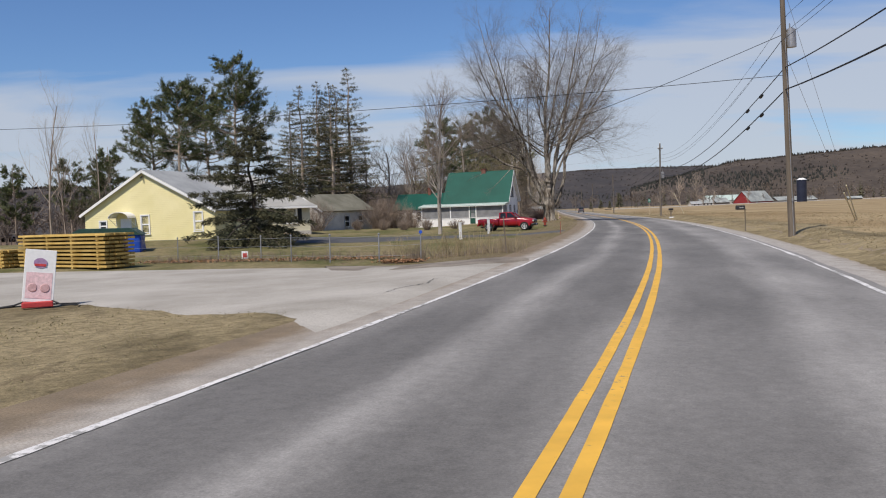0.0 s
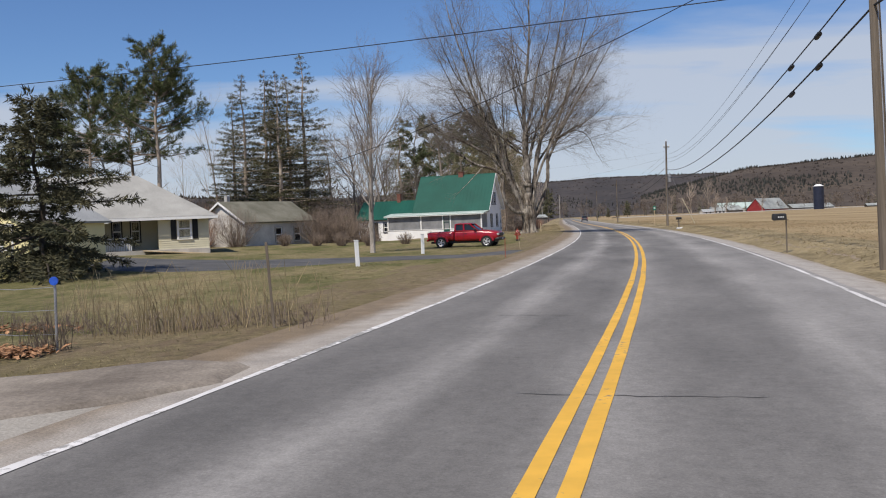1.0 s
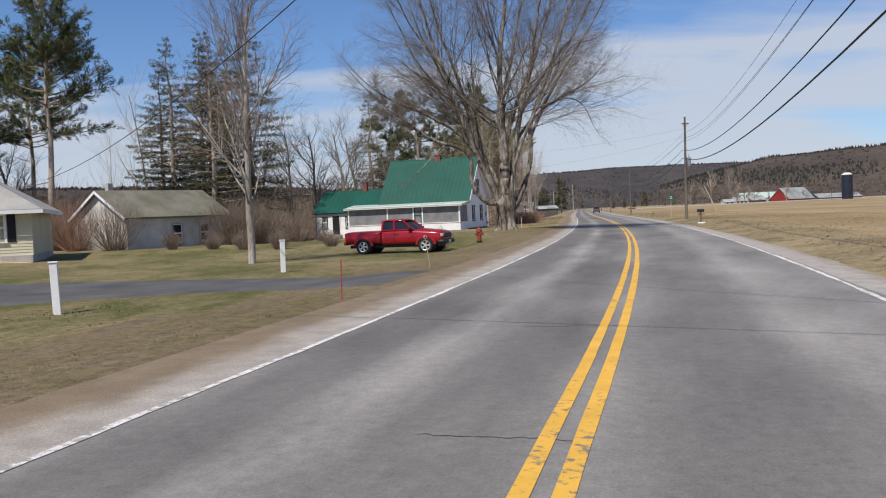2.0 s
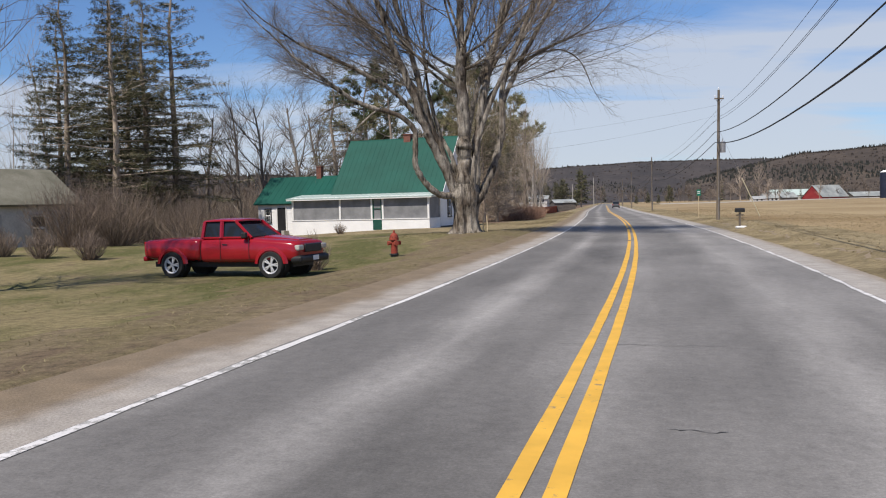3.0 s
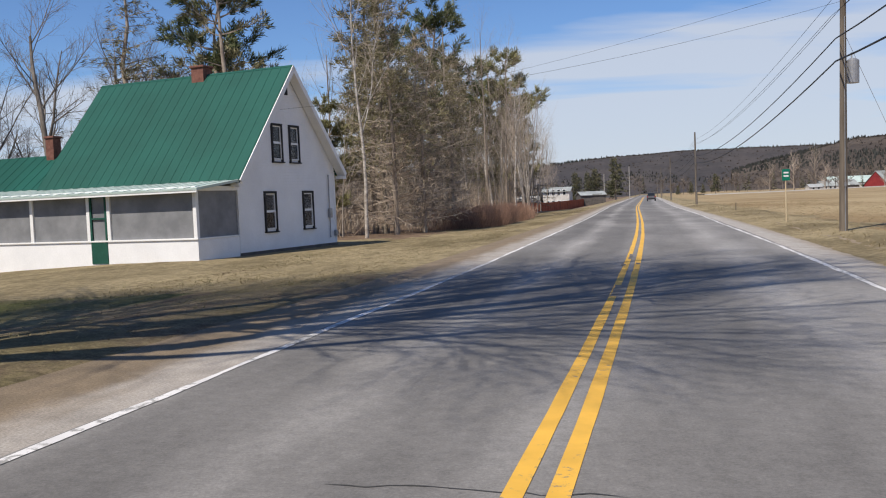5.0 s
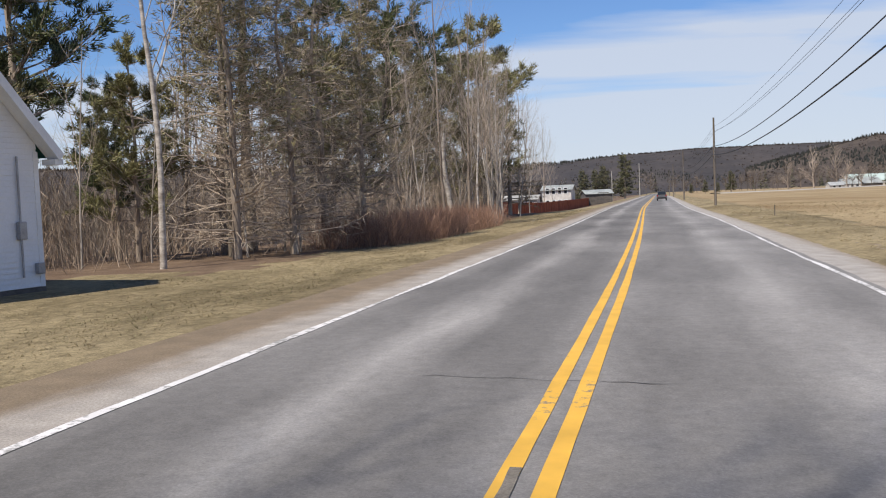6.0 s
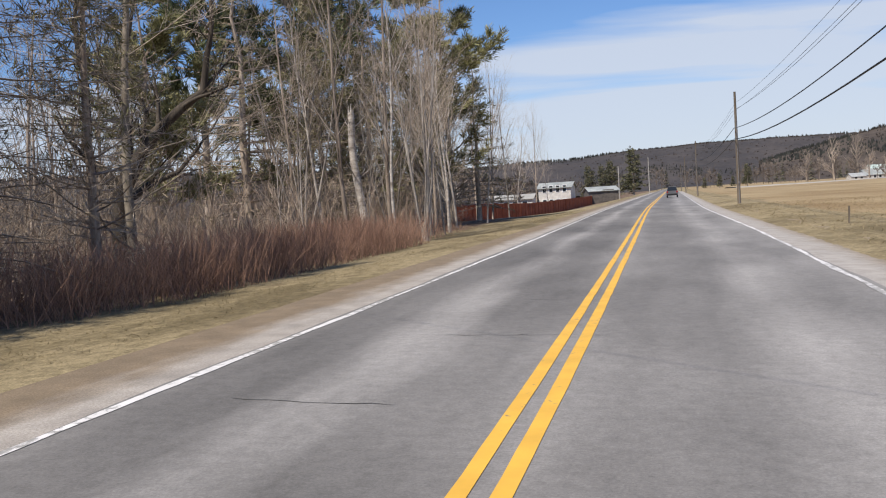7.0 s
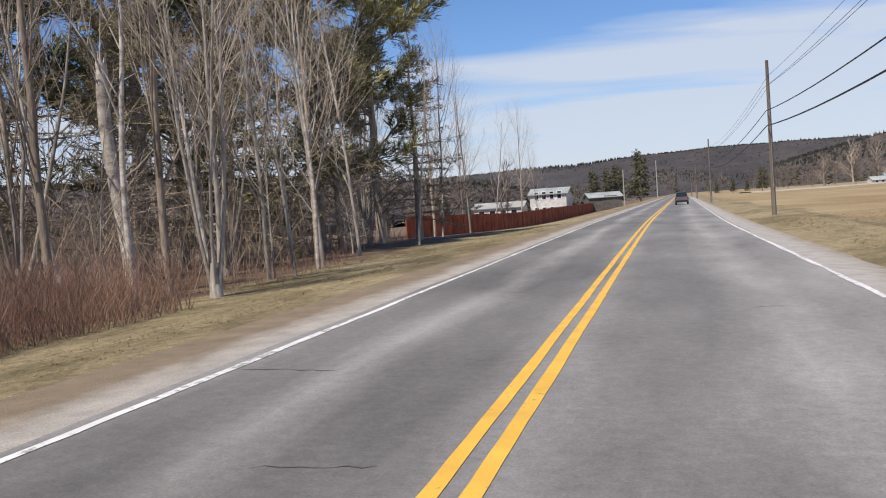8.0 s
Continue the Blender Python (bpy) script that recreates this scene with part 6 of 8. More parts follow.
def wire_fence():
    """Thin steel posts with strands along the edge of the lot."""
    pts = [(-21.5, 31.0), (-14.8, 26.0), (-12.8, 24.4), (-10.9, 23.1), (-9.6, 22.0), (-8.0, 20.2), (-6.2, 19.0), (-4.75, 18.2)]
    f = thing("wire_fence", pose(0, 0, 0), "low fence of thin steel posts and wire strands", "fence")
    tops = []
    for x, y in pts:
        z = height(x, y)
        bm = bmesh.new()
        tube(bm, (x, y, z - 0.2), (x + 0.02, y, z + 0.98), 0.022, 0.02, 8)
        bmesh.ops.create_uvsphere(bm, u_segments=8, v_segments=6, radius=0.04, matrix=pose(x + 0.02, y, z + 1.0))
        part("fence_post", bm, M["iron"], f)
        tops.append((x, y, z))
    mb = Mesher()
    for zz in (0.25, 0.6, 0.93):
        for a, b in zip(tops[:-1], tops[1:]):
            p, q = Vector(a) + Vector((0, 0, zz)), Vector(b) + Vector((0, 0, zz))
            mb.path([p, p.lerp(q, 0.5) - Vector((0, 0, 0.03)), q], [0.006] * 3, 4)
    new("strand", mb.mesh("strand", [M["iron"]])).parent = f
    x, y = -4.75, 18.2
    bm = bmesh.new()
    tube(bm, (x + 0.02, y - 0.05, height(x, y) + 1.02), (x + 0.02, y - 0.02, height(x, y) + 1.02), 0.062, 0.062, 16)
    part("reflector", bm, M["blue_tarp"], f, "round blue reflector")
    x, y = -11.6, 23.6
    bm = bmesh.new()
    box(bm, x - 0.13, y - 0.03, height(x, y) + 0.12, x + 0.13, y, height(x, y) + 0.42, bevel=0.008)
    part("fence_plate", bm, M["white"], f, "small white plate with a red mark")
    bm = bmesh.new()
    box(bm, x - 0.08, y - 0.036, height(x, y) + 0.17, x + 0.08, y - 0.031, height(x, y) + 0.34)
    part("plate_mark", bm, M["ink_red"], f)


wire_fence()


def lumber_stack(x, y, turn, layers, length, width, label):
    s = thing("lumber_stack", pose(x, y, height(x, y) + 0.02, 0, 0, turn), label, "lumber", "stacks of yellow lumber")
    rng = random.Random(int(x * 7))
    for k in range(layers):
        z = k * 0.15
        bm = bmesh.new()
        for t in (-0.42, -0.14, 0.14, 0.42):
            box(bm, t * length - 0.06, -width / 2, z, t * length + 0.06, width / 2, z + 0.055)
        part("bearer", bm, M["yellow_wood"], s)
        for b in range(6):
            bm = bmesh.new()
            w = width / 6
            o = rng.uniform(-0.06, 0.06)
            box(bm, -length / 2 + o, -width / 2 + b * w + 0.012, z + 0.06, length / 2 + o, -width / 2 + (b + 1) * w - 0.012, z + 0.14)
            part("plank", bm, M["yellow_wood"], s)


lumber_stack(-18.4, 24.0, -41, 9, 6.4, 1.3, "tall stack of yellow lumber planks on the gravel")
lumber_stack(-22.6, 27.2, -41, 5, 3.0, 1.3, "low stack of yellow lumber planks on the gravel")


def tarp_stack():
    x, y = -21.3, 37.7
    s = thing("covered_stack", pose(x, y, height(x, y), 0, 0, 8), "stack covered with a blue tarpaulin and dark green top", "covered stack")
    bm = bmesh.new()
    box(bm, -1.9, -1.1, -0.1, 1.9, 1.1, 0.95, bevel=0.12)
    bmesh.ops.subdivide_edges(bm, edges=bm.edges[:], cuts=5, use_grid_fill=True)
    for v in bm.verts:
        v.co += Vector((noise.noise(v.co * 2.2), noise.noise(v.co * 2.2 + Vector((5, 0, 0))), 0.4 * noise.noise(v.co * 1.7))) * 0.07
    part("blue_cover", bm, M["blue_tarp"], s, "crumpled blue tarpaulin", smooth=True)
    bm = bmesh.new()
    prism(bm, [(-2.0, 0.9), (2.0, 0.9), (1.4, 1.28), (-1.2, 1.32)], 2.4, Matrix.Translation((0, -1.2, 0)))
    part("top_cover", bm, M["green_tarp"], s)


tarp_stack()


def pavement_sign():
    x, y = -13.1, 6.1
    s = thing("pavement_sign", pose(x, y, height(x, y) + 0.03, 0, 0, 20), "leaning white and pink advertising board on a sprung stand", "sign")
    t = pose(0, 0, 0.1, -9, 7, 0)
    bm = bmesh.new()
    box(bm, -0.3, -0.02, 0, 0.3, 0.02, 1.1, t, bevel=0.01)
    part("board", bm, M["white"], s)
    bm = bmesh.new()
    box(bm, -0.25, -0.026, 0.08, 0.25, -0.022, 0.62, t)
    part("pink_field", bm, M["pink"], s)
    bm = bmesh.new()
    bmesh.ops.create_cone(bm, cap_ends=True, segments=24, radius1=0.13, radius2=0.13, depth=0.01, matrix=t @ pose(0, -0.03, 0.82, 90) @ Matrix.Diagonal((1, 0.8, 1, 1)))
    part("oval_mark", bm, M["ink_blue"], s)
    bm = bmesh.new()
    box(bm, -0.11, -0.042, 0.75, 0.11, -0.037, 0.8, t)
    part("print_bar", bm, M["ink_red"], s)
    bm = bmesh.new()
    for q in (-0.24, 0.0):
        bmesh.ops.create_cone(bm, cap_ends=True, segments=20, radius1=0.1, radius2=0.08, depth=0.02, matrix=t @ pose(q + 0.12, -0.03, 0.3, 90))
    part("round_print", bm, M["pink_dark"], s, "faded pinkish round prints")
    mb = Mesher()
    for sgn in (-1, 1):
        pts = [Vector((0.28 * sgn, 0, 0.12)), Vector((0.45 * sgn, -0.25 * sgn, 0.05)), Vector((0.75 * sgn, -0.3 * sgn, 0.02)), Vector((0.8 * sgn, 0.1, 0.02)), Vector((0.4 * sgn, 0.3, 0.02)), Vector((0, 0.3, 0.02))]
        mb.path(pts, [0.018] * 6, 6)
    new("leg", mb.mesh("leg", [M["dark_iron"]])).parent = s
    bm = bmesh.new()
    box(bm, -0.3, -0.12, 0.0, 0.3, 0.1, 0.12, bevel=0.02)
    part("red_base", bm, M["ink_red"], s)


pavement_sign()


# vehicles
def wheel(parent, x, y, r, w, rim=True):
    wh = new("wheel")
    wh.parent = parent
    wh.matrix_basis = pose(x, y, r)
    bm = bmesh.new()
    prof = [(r * 0.62, -w / 2), (r * 0.93, -w / 2), (r, -w * 0.36), (r, w * 0.36), (r * 0.93, w / 2), (r * 0.62, w / 2)]
    n = 28
    rings = [[bm.verts.new((a * math.cos(2 * math.pi * k / n), b, a * math.sin(2 * math.pi * k / n))) for a, b in prof] for k in range(n)]
    for k in range(n):
        for j in range(6):
            q = (j + 1) % 6
            bm.faces.new((rings[k][j], rings[(k + 1) % n][j], rings[(k + 1) % n][q], rings[k][q]))
    part("tyre", bm, M["rubber"], wh, smooth=False)
    bm = bmesh.new()
    s = -1 if y < 0 else 1
    tube(bm, (0, s * (w / 2 - 0.075), 0), (0, s * (w / 2 - 0.085), 0), r * 0.63, r * 0.63, 24)
    part("hub_plate", bm, M["black_plastic"], wh)
    bm = bmesh.new()
    tube(bm, (0, s * (w / 2 - 0.07), 0), (0, s * (w / 2 - 0.01), 0), r * 0.15, r * 0.12, 12)
    for k in range(5):
        a = 2 * math.pi * k / 5
        for off in (-0.16, 0.16):
            p = Vector((r * 0.12 * math.cos(a), s * (w / 2 - 0.03), r * 0.12 * math.sin(a)))
            q = Vector((r * 0.6 * math.cos(a + off), s * (w / 2 - 0.025), r * 0.6 * math.sin(a + off)))
            tube(bm, p, q, 0.026, 0.02, 6)
    rg = [[bm.verts.new((a * math.cos(2 * math.pi * k / n), s * b, a * math.sin(2 * math.pi * k / n))) for a, b in ((r * 0.57, w / 2 - 0.06), (r * 0.57, w / 2 - 0.01), (r * 0.65, w / 2 + 0.004), (r * 0.65, w / 2 - 0.06))] for k in range(n)]
    for k in range(n):
        for j in range(4):
            q = (j + 1) % 4
            bm.faces.new((rg[k][j], rg[(k + 1) % n][j], rg[(k + 1) % n][q], rg[k][q]))
    part("rim", bm, M["alloy"], wh, "silver alloy rim")


def body_loft(bm, sections):
    """A closed skin through cross sections given as x and a half outline of (y, z) from bottom to top."""
    rings = []
    for x, half in sections:
        ring = [bm.verts.new((x, y, z)) for y, z in half] + [bm.verts.new((x, -y, z)) for y, z in reversed(half)]
        rings.append(ring)
    n = len(rings[0])
    for a, b in zip(rings[:-1], rings[1:]):
        for k in range(n):
            bm.faces.new((a[k], a[(k + 1) % n], b[(k + 1) % n], b[k]))
    bm.faces.new(rings[0])
    bm.faces.new(rings[-1][::-1])


def rounded(ob, levels=2):
    """Rounds a lofted panel."""
    mod = ob.modifiers.new("round", "SUBSURF")
    mod.levels = mod.render_levels = levels
    return ob


def arch(bm, x, r, side, y):
    """Flared wheel arch lip."""
    n = 14
    ring = []
    for k in range(n + 1):
        a = math.pi * (0.02 + 0.96 * k / n)
        ring.append([bm.verts.new((x + q * math.cos(a), yy, 0.38 + q * math.sin(a))) for q, yy in ((r, side * (y - 0.05)), (r, side * (y + 0.035)), (r + 0.07, side * (y + 0.03)), (r + 0.12, side * (y - 0.02)))])
    for a, b in zip(ring[:-1], ring[1:]):
        for j in range(3):
            bm.faces.new((a[j], a[j + 1], b[j + 1], b[j]))


def pickup():
    """Extended-cab pickup; x forward, z up from the ground."""
    m = pose(4.86, 67.9, height(5.2, 67.2) - 0.01, 0, 0, -20.5) @ Matrix.Diagonal((1.02, 1.0, 1.0, 1))
    t = thing("pickup_truck", m, "red extended-cab pickup truck parked on the lawn", "truck")
    F, R = 1.59, -1.59  # axles

    def low(y, zb, zs, zt):
        return [(y - 0.1, zb), (y, zb + 0.12), (y + 0.02, zs), (y - 0.02, zt - 0.1), (y - 0.09, zt)]

    bm = bmesh.new()
    body_loft(bm, [
        (2.42, [(0.62, 0.48), (0.72, 0.56), (0.74, 0.74), (0.70, 0.92), (0.6, 0.98)]),
        (2.28, low(0.83, 0.42, 0.75, 1.03)),
        (1.95, low(0.86, 0.42, 0.8, 1.08)),
        (1.25, low(0.87, 0.42, 0.8, 1.12)),
        (0.95, low(0.87, 0.40, 0.8, 1.16)),
        (-0.55, low(0.87, 0.40, 0.8, 1.14)),
        (-0.61, low(0.87, 0.40, 0.8, 1.14)),
        (-0.63, low(0.86, 0.41, 0.8, 1.13)),
    ])
    rounded(part("body", bm, M["red_car"], t, smooth=True))
    bm = bmesh.new()
    body_loft(bm, [(-0.65, low(0.86, 0.45, 0.8, 1.13)), (-0.75, low(0.86, 0.45, 0.8, 1.14)), (-2.55, low(0.86, 0.5, 0.8, 1.12)), (-2.6, low(0.84, 0.52, 0.8, 1.1))])
    rounded(part("cargo_bed", bm, M["red_car"], t, smooth=True))
    # hood bulge
    bm = bmesh.new()
    body_loft(bm, [(2.2, [(0.02, 1.0), (0.42, 1.0), (0.42, 1.03), (0.36, 1.05), (0.02, 1.06)]), (1.2, [(0.02, 1.1), (0.5, 1.1), (0.5, 1.14), (0.44, 1.165), (0.02, 1.175)])])
    part("hood", bm, M["red_car"], t)
    # cab: pillars and roof over a glass house
    bm = bmesh.new()
    body_loft(bm, [(0.95, [(0.1, 1.12), (0.77, 1.12), (0.765, 1.14), (0.76, 1.15), (0.1, 1.16)]), (0.37, [(0.1, 1.12), (0.77, 1.12), (0.69, 1.45), (0.63, 1.585), (0.1, 1.60)]), (-0.5, [(0.1, 1.12), (0.77, 1.12), (0.69, 1.45), (0.63, 1.6), (0.1, 1.615)]), (-0.63, [(0.1, 1.12), (0.77, 1.12), (0.70, 1.4), (0.65, 1.5), (0.1, 1.52)])])
    part("window_glass", bm, M["glass"], t)
    bm = bmesh.new()
    body_loft(bm, [(0.50, [(0.05, 1.575), (0.6, 1.57), (0.69, 1.575), (0.67, 1.61), (0.05, 1.63)]), (0.42, [(0.05, 1.58), (0.62, 1.575), (0.71, 1.575), (0.68, 1.64), (0.05, 1.66)]), (-0.1, [(0.05, 1.59), (0.62, 1.585), (0.72, 1.58), (0.69, 1.66), (0.05, 1.69)]), (-0.62, [(0.05, 1.58), (0.62, 1.575), (0.71, 1.57), (0.68, 1.64), (0.05, 1.66)]), (-0.70, [(0.05, 1.57), (0.6, 1.565), (0.69, 1.565), (0.67, 1.61), (0.05, 1.63)])])
    rounded(part("roof_panel", bm, M["red_car"], t, smooth=True), 1)
    for s in (-1, 1):
        bm = bmesh.new()
        for a, b in (((0.97, 0.78 * s, 1.12), (0.42, 0.66 * s, 1.58)), ((0.02, 0.79 * s, 1.12), (-0.02, 0.67 * s, 1.58)), ((-0.61, 0.78 * s, 1.12), (-0.59, 0.655 * s, 1.575))):
            tube(bm, a, b, 0.045 if a[0] > 0.5 else 0.062, sides=6)
        tube(bm, (0.97, 0.78 * s, 1.13), (-0.62, 0.79 * s, 1.13), 0.03, sides=6)
        part("pillar", bm, M["red_car"], t)
    for s in (-1, 1):
        bm = bmesh.new()
        box(bm, 0.74, s * 0.86 - 0.02 + (0 if s > 0 else -0.1), 1.12, 0.90, s * 0.86 + 0.1 + (0 if s > 0 else -0.1), 1.28, bevel=0.03)
        part("side_mirror", bm, M["black_plastic"], t)
        bm = bmesh.new()
        box(bm, 0.08, s * 0.885 - 0.012, 0.94, 0.24, s * 0.885 + 0.012, 0.96, bevel=0.006)
        part("door_handle", bm, M["black_plastic"], t)
        for xx in (0.93, 0.02, -0.62):
            bm = bmesh.new()
            box(bm, xx - 0.006, s * 0.886 - 0.003, 0.5, xx + 0.006, s * 0.886 + 0.003, 1.12)
            part("door_seam", bm, M["black_plastic"], t)
        for xx in (F, R):
            bm = bmesh.new()
            arch(bm, xx, 0.40, s, 0.865)
            part("wheel_arch", bm, M["red_car"], t)
            bm = bmesh.new()
            tube(bm, (xx, s * 0.55, 0.38), (xx, s * 0.79, 0.38), 0.41, 0.41, 26)
            part("wheel_well", bm, M["black_plastic"], t)
        bm = bmesh.new()
        box(bm, 2.16, s * 0.66 - 0.13, 0.76, 2.43, s * 0.66 + 0.15, 0.91, bevel=0.04)
        part("headlight", bm, M["lamp_glass"], t, "clear headlight lens")
        bm = bmesh.new()
        box(bm, -2.585, s * 0.72 - 0.07, 0.8, -2.48, s * 0.72 + 0.09, 1.04, bevel=0.02)
        part("tail_light", bm, M["tail_red"], t)
        for xx in (F, R):
            wheel(t, xx, s * 0.775, 0.375, 0.25)
    bm = bmesh.new()
    box(bm, 2.38, -0.46, 0.7, 2.455, 0.46, 0.93, bevel=0.03)
    part("grille", bm, M["black_plastic"], t)
    bm = bmesh.new()
    box(bm, 2.15, -0.82, 0.42, 2.5, 0.82, 0.62, bevel=0.07)
    part("front_bumper", bm, M["black_plastic"], t)
    bm = bmesh.new()
    box(bm, 2.495, -0.16, 0.47, 2.515, 0.16, 0.6, bevel=0.004)
    part("plate", bm, M["white"], t)
    bm = bmesh.new()
    box(bm, -2.68, -0.76, 0.47, -2.52, 0.76, 0.62, bevel=0.05)
    part("rear_bumper", bm, M["red_car"], t)
    bm = bmesh.new()
    box(bm, -2.4, -0.55, 0.3, 2.1, 0.55, 0.45)
    part("underbody", bm, M["black_plastic"], t)


pickup()


def suv():
    y = 262.0
    x = float(road_x(y)) + 2.1
    s = float(road_x(y + 1) - road_x(y))
    t = thing("grey_suv", pose(x, y, float(crown(2.1)) + 0.005, 0, 0, 90 - math.degrees(math.atan(s))), "dark grey car standing on the road far ahead", "car")
    bm = bmesh.new()
    body_loft(bm, [(-2.25, [(0.6, 0.45), (0.78, 0.5), (0.8, 0.75), (0.76, 0.95), (0.7, 1.0)]), (-2.1, [(0.7, 0.32), (0.86, 0.4), (0.88, 0.75), (0.86, 0.98), (0.78, 1.03)]), (1.2, [(0.7, 0.32), (0.86, 0.4), (0.88, 0.75), (0.86, 0.95), (0.78, 1.02)]), (2.2, [(0.6, 0.4), (0.75, 0.48), (0.78, 0.7), (0.72, 0.85), (0.6, 0.9)])])
    part("body", bm, M["silver_car"], t)
    bm = bmesh.new()
    body_loft(bm, [(-2.05, [(0.1, 1.0), (0.76, 1.0), (0.75, 1.05), (0.74, 1.1), (0.1, 1.12)]), (-1.75, [(0.1, 1.0), (0.76, 1.0), (0.68, 1.4), (0.6, 1.6), (0.1, 1.62)]), (0.2, [(0.1, 1.0), (0.76, 1.0), (0.68, 1.4), (0.6, 1.6), (0.1, 1.62)]), (1.1, [(0.1, 1.0), (0.74, 1.0), (0.73, 1.01), (0.72, 1.02), (0.1, 1.03)])])
    part("window_glass", bm, M["glass"], t)
    bm = bmesh.new()
    box(bm, -1.8, -0.62, 1.6, 0.2, 0.62, 1.67, bevel=0.03)
    part("roof_panel", bm, M["silver_car"], t)
    for k in (-1, 1):
        bm = bmesh.new()
        box(bm, -2.27, k * 0.72 - 0.1, 0.75, -2.2, k * 0.72 + 0.1, 1.0, bevel=0.02)
        part("tail_light", bm, M["tail_red"], t)
        for xx in (-1.35, 1.35):
            wheel(t, xx, k * 0.75, 0.34, 0.22)
    bm = bmesh.new()
    box(bm, -2.3, -0.75, 0.4, -2.2, 0.75, 0.6, bevel=0.03)
    part("bumper", bm, M["black_plastic"], t)


suv()


# woodland
def broken_birch(x, y):
    """A thick birch whose top has snapped off."""
    rng = random.Random(91)
    mb = Mesher()
    pts = [Vector((0.10 * math.sin(k * 0.9) - 0.05 * k, 0.06 * math.cos(k * 1.3), -0.2 + 0.82 * k)) for k in range(9)]
    mb.path(pts, [0.25, 0.215, 0.2, 0.19, 0.185, 0.18, 0.175, 0.17, 0.15], 10)
    trunk = mb.mesh("trunk", [M["bark_birch"]], True)
    cb = Mesher()
    for k in range(5):
        a = 6.3 * k / 5
        p = pts[-1] + Vector((0.1 * math.cos(a), 0.1 * math.sin(a), -0.1))
        cb.path([p, p + Vector((0.03 * math.cos(a), 0.03 * math.sin(a), rng.uniform(0.25, 0.55)))], [0.06, 0.012], 5)
    for k in range(9):
        i = rng.randrange(3, 8)
        p, d = pts[i], Vector((rng.uniform(-1, 1), rng.uniform(-1, 1), 0.7)).normalized()
        q = p + d * rng.uniform(0.4, 1.0)
        cb.path([p, q, q + (d + rand_dir(rng) * 0.5) * rng.uniform(0.4, 1.1)], [0.03, 0.02, 0.006], 5)
    crown = cb.mesh("broken_top", [M["bark_birch"]], True)
    tree_thing("birch_snag", trunk, crown, "pale birch trunk with its top snapped off", "tree", pose(x, y, height(x, y)), "birches")


def crooked_tree(x, y):
    """A dark tree parting into kinked, widely bent limbs."""
    rng = random.Random(92)
    mb = Mesher()
    mb.path([Vector(v) for v in ((0, 0, -0.3), (0.05, 0, 0.6), (-0.1, 0.05, 1.4), (0.0, 0, 2.2), (0.1, 0, 3.0))], [0.42, 0.34, 0.32, 0.32, 0.34], 12)
    trunk = mb.mesh("trunk", [M["bark_dark"]], True)
    cb = Mesher()
    style = [
        level(9, 0.14, 0.03, 0.25, 7, 0.1, (30, 62), (0.3, 0.5), (0.34, 0.52)),
        level(6, 0.2, 0.03, 0.25, 6, 0.2, (26, 56), (0.42, 0.62), (0.36, 0.58)),
        level(4, 0.2, 0.02, 0.3, 4, 0.2, (24, 54), (0.45, 0.65), (0.4, 0.62)),
        level(3, 0.2, 0.0, 0.4, 0, 0.2, (22, 50), (0.5, 0.7), (0.45, 0.7)),
    ]
    limbs = [
        ([(0.05, 0, 2.7), (-0.5, 0.1, 3.5), (-1.05, 0.2, 4.0), (-0.85, 0.1, 5.0), (-0.8, 0, 6.3), (-0.95, 0, 7.6)], 0.22, 3.2),
        ([(0.1, 0, 2.8), (0.7, -0.2, 3.9), (1.3, -0.2, 4.7), (2.1, -0.4, 5.4), (2.9, -0.3, 6.0), (3.1, -0.3, 7.2)], 0.25, 3.2),
        ([(0.1, 0, 2.8), (0.35, 0.3, 4.2), (0.3, 0.4, 5.6), (0.45, 0.3, 7.2)], 0.2, 4.0),
        ([(0.0, 0, 2.3), (0.9, 0.6, 3.0), (1.9, 1.0, 3.4), (2.6, 1.2, 4.2)], 0.14, 2.6),
    ]
    for line, rad, on in limbs:
        line = [Vector(v) for v in line]
        n = len(line)
        radii = [rad * (1 - 0.6 * k / (n - 1)) for k in range(n)]
        cb.slot = 0
        cb.path(line, radii, 9)
        for k in range(1, n):
            d = ((line[k] - line[k - 1]).normalized() + rand_dir(rng) * 0.7 + Vector((0, 0, 0.25))).normalized()
            grow(cb, rng, line[k], d, on * rng.uniform(0.5, 0.9), radii[k] * 0.5, 1, style)
        grow(cb, rng, line[-1], (line[-1] - line[-2]).normalized(), on, radii[-1], 0, style)
    crown = cb.mesh("crown", [M["bark_dark"], M["twig"]], True)
    tree_thing("bare_tree", trunk, crown, "dark leafless tree with kinked spreading limbs", "tree", pose(x, y, height(x, y), 0, 0, 20), "bare trees of the wood")


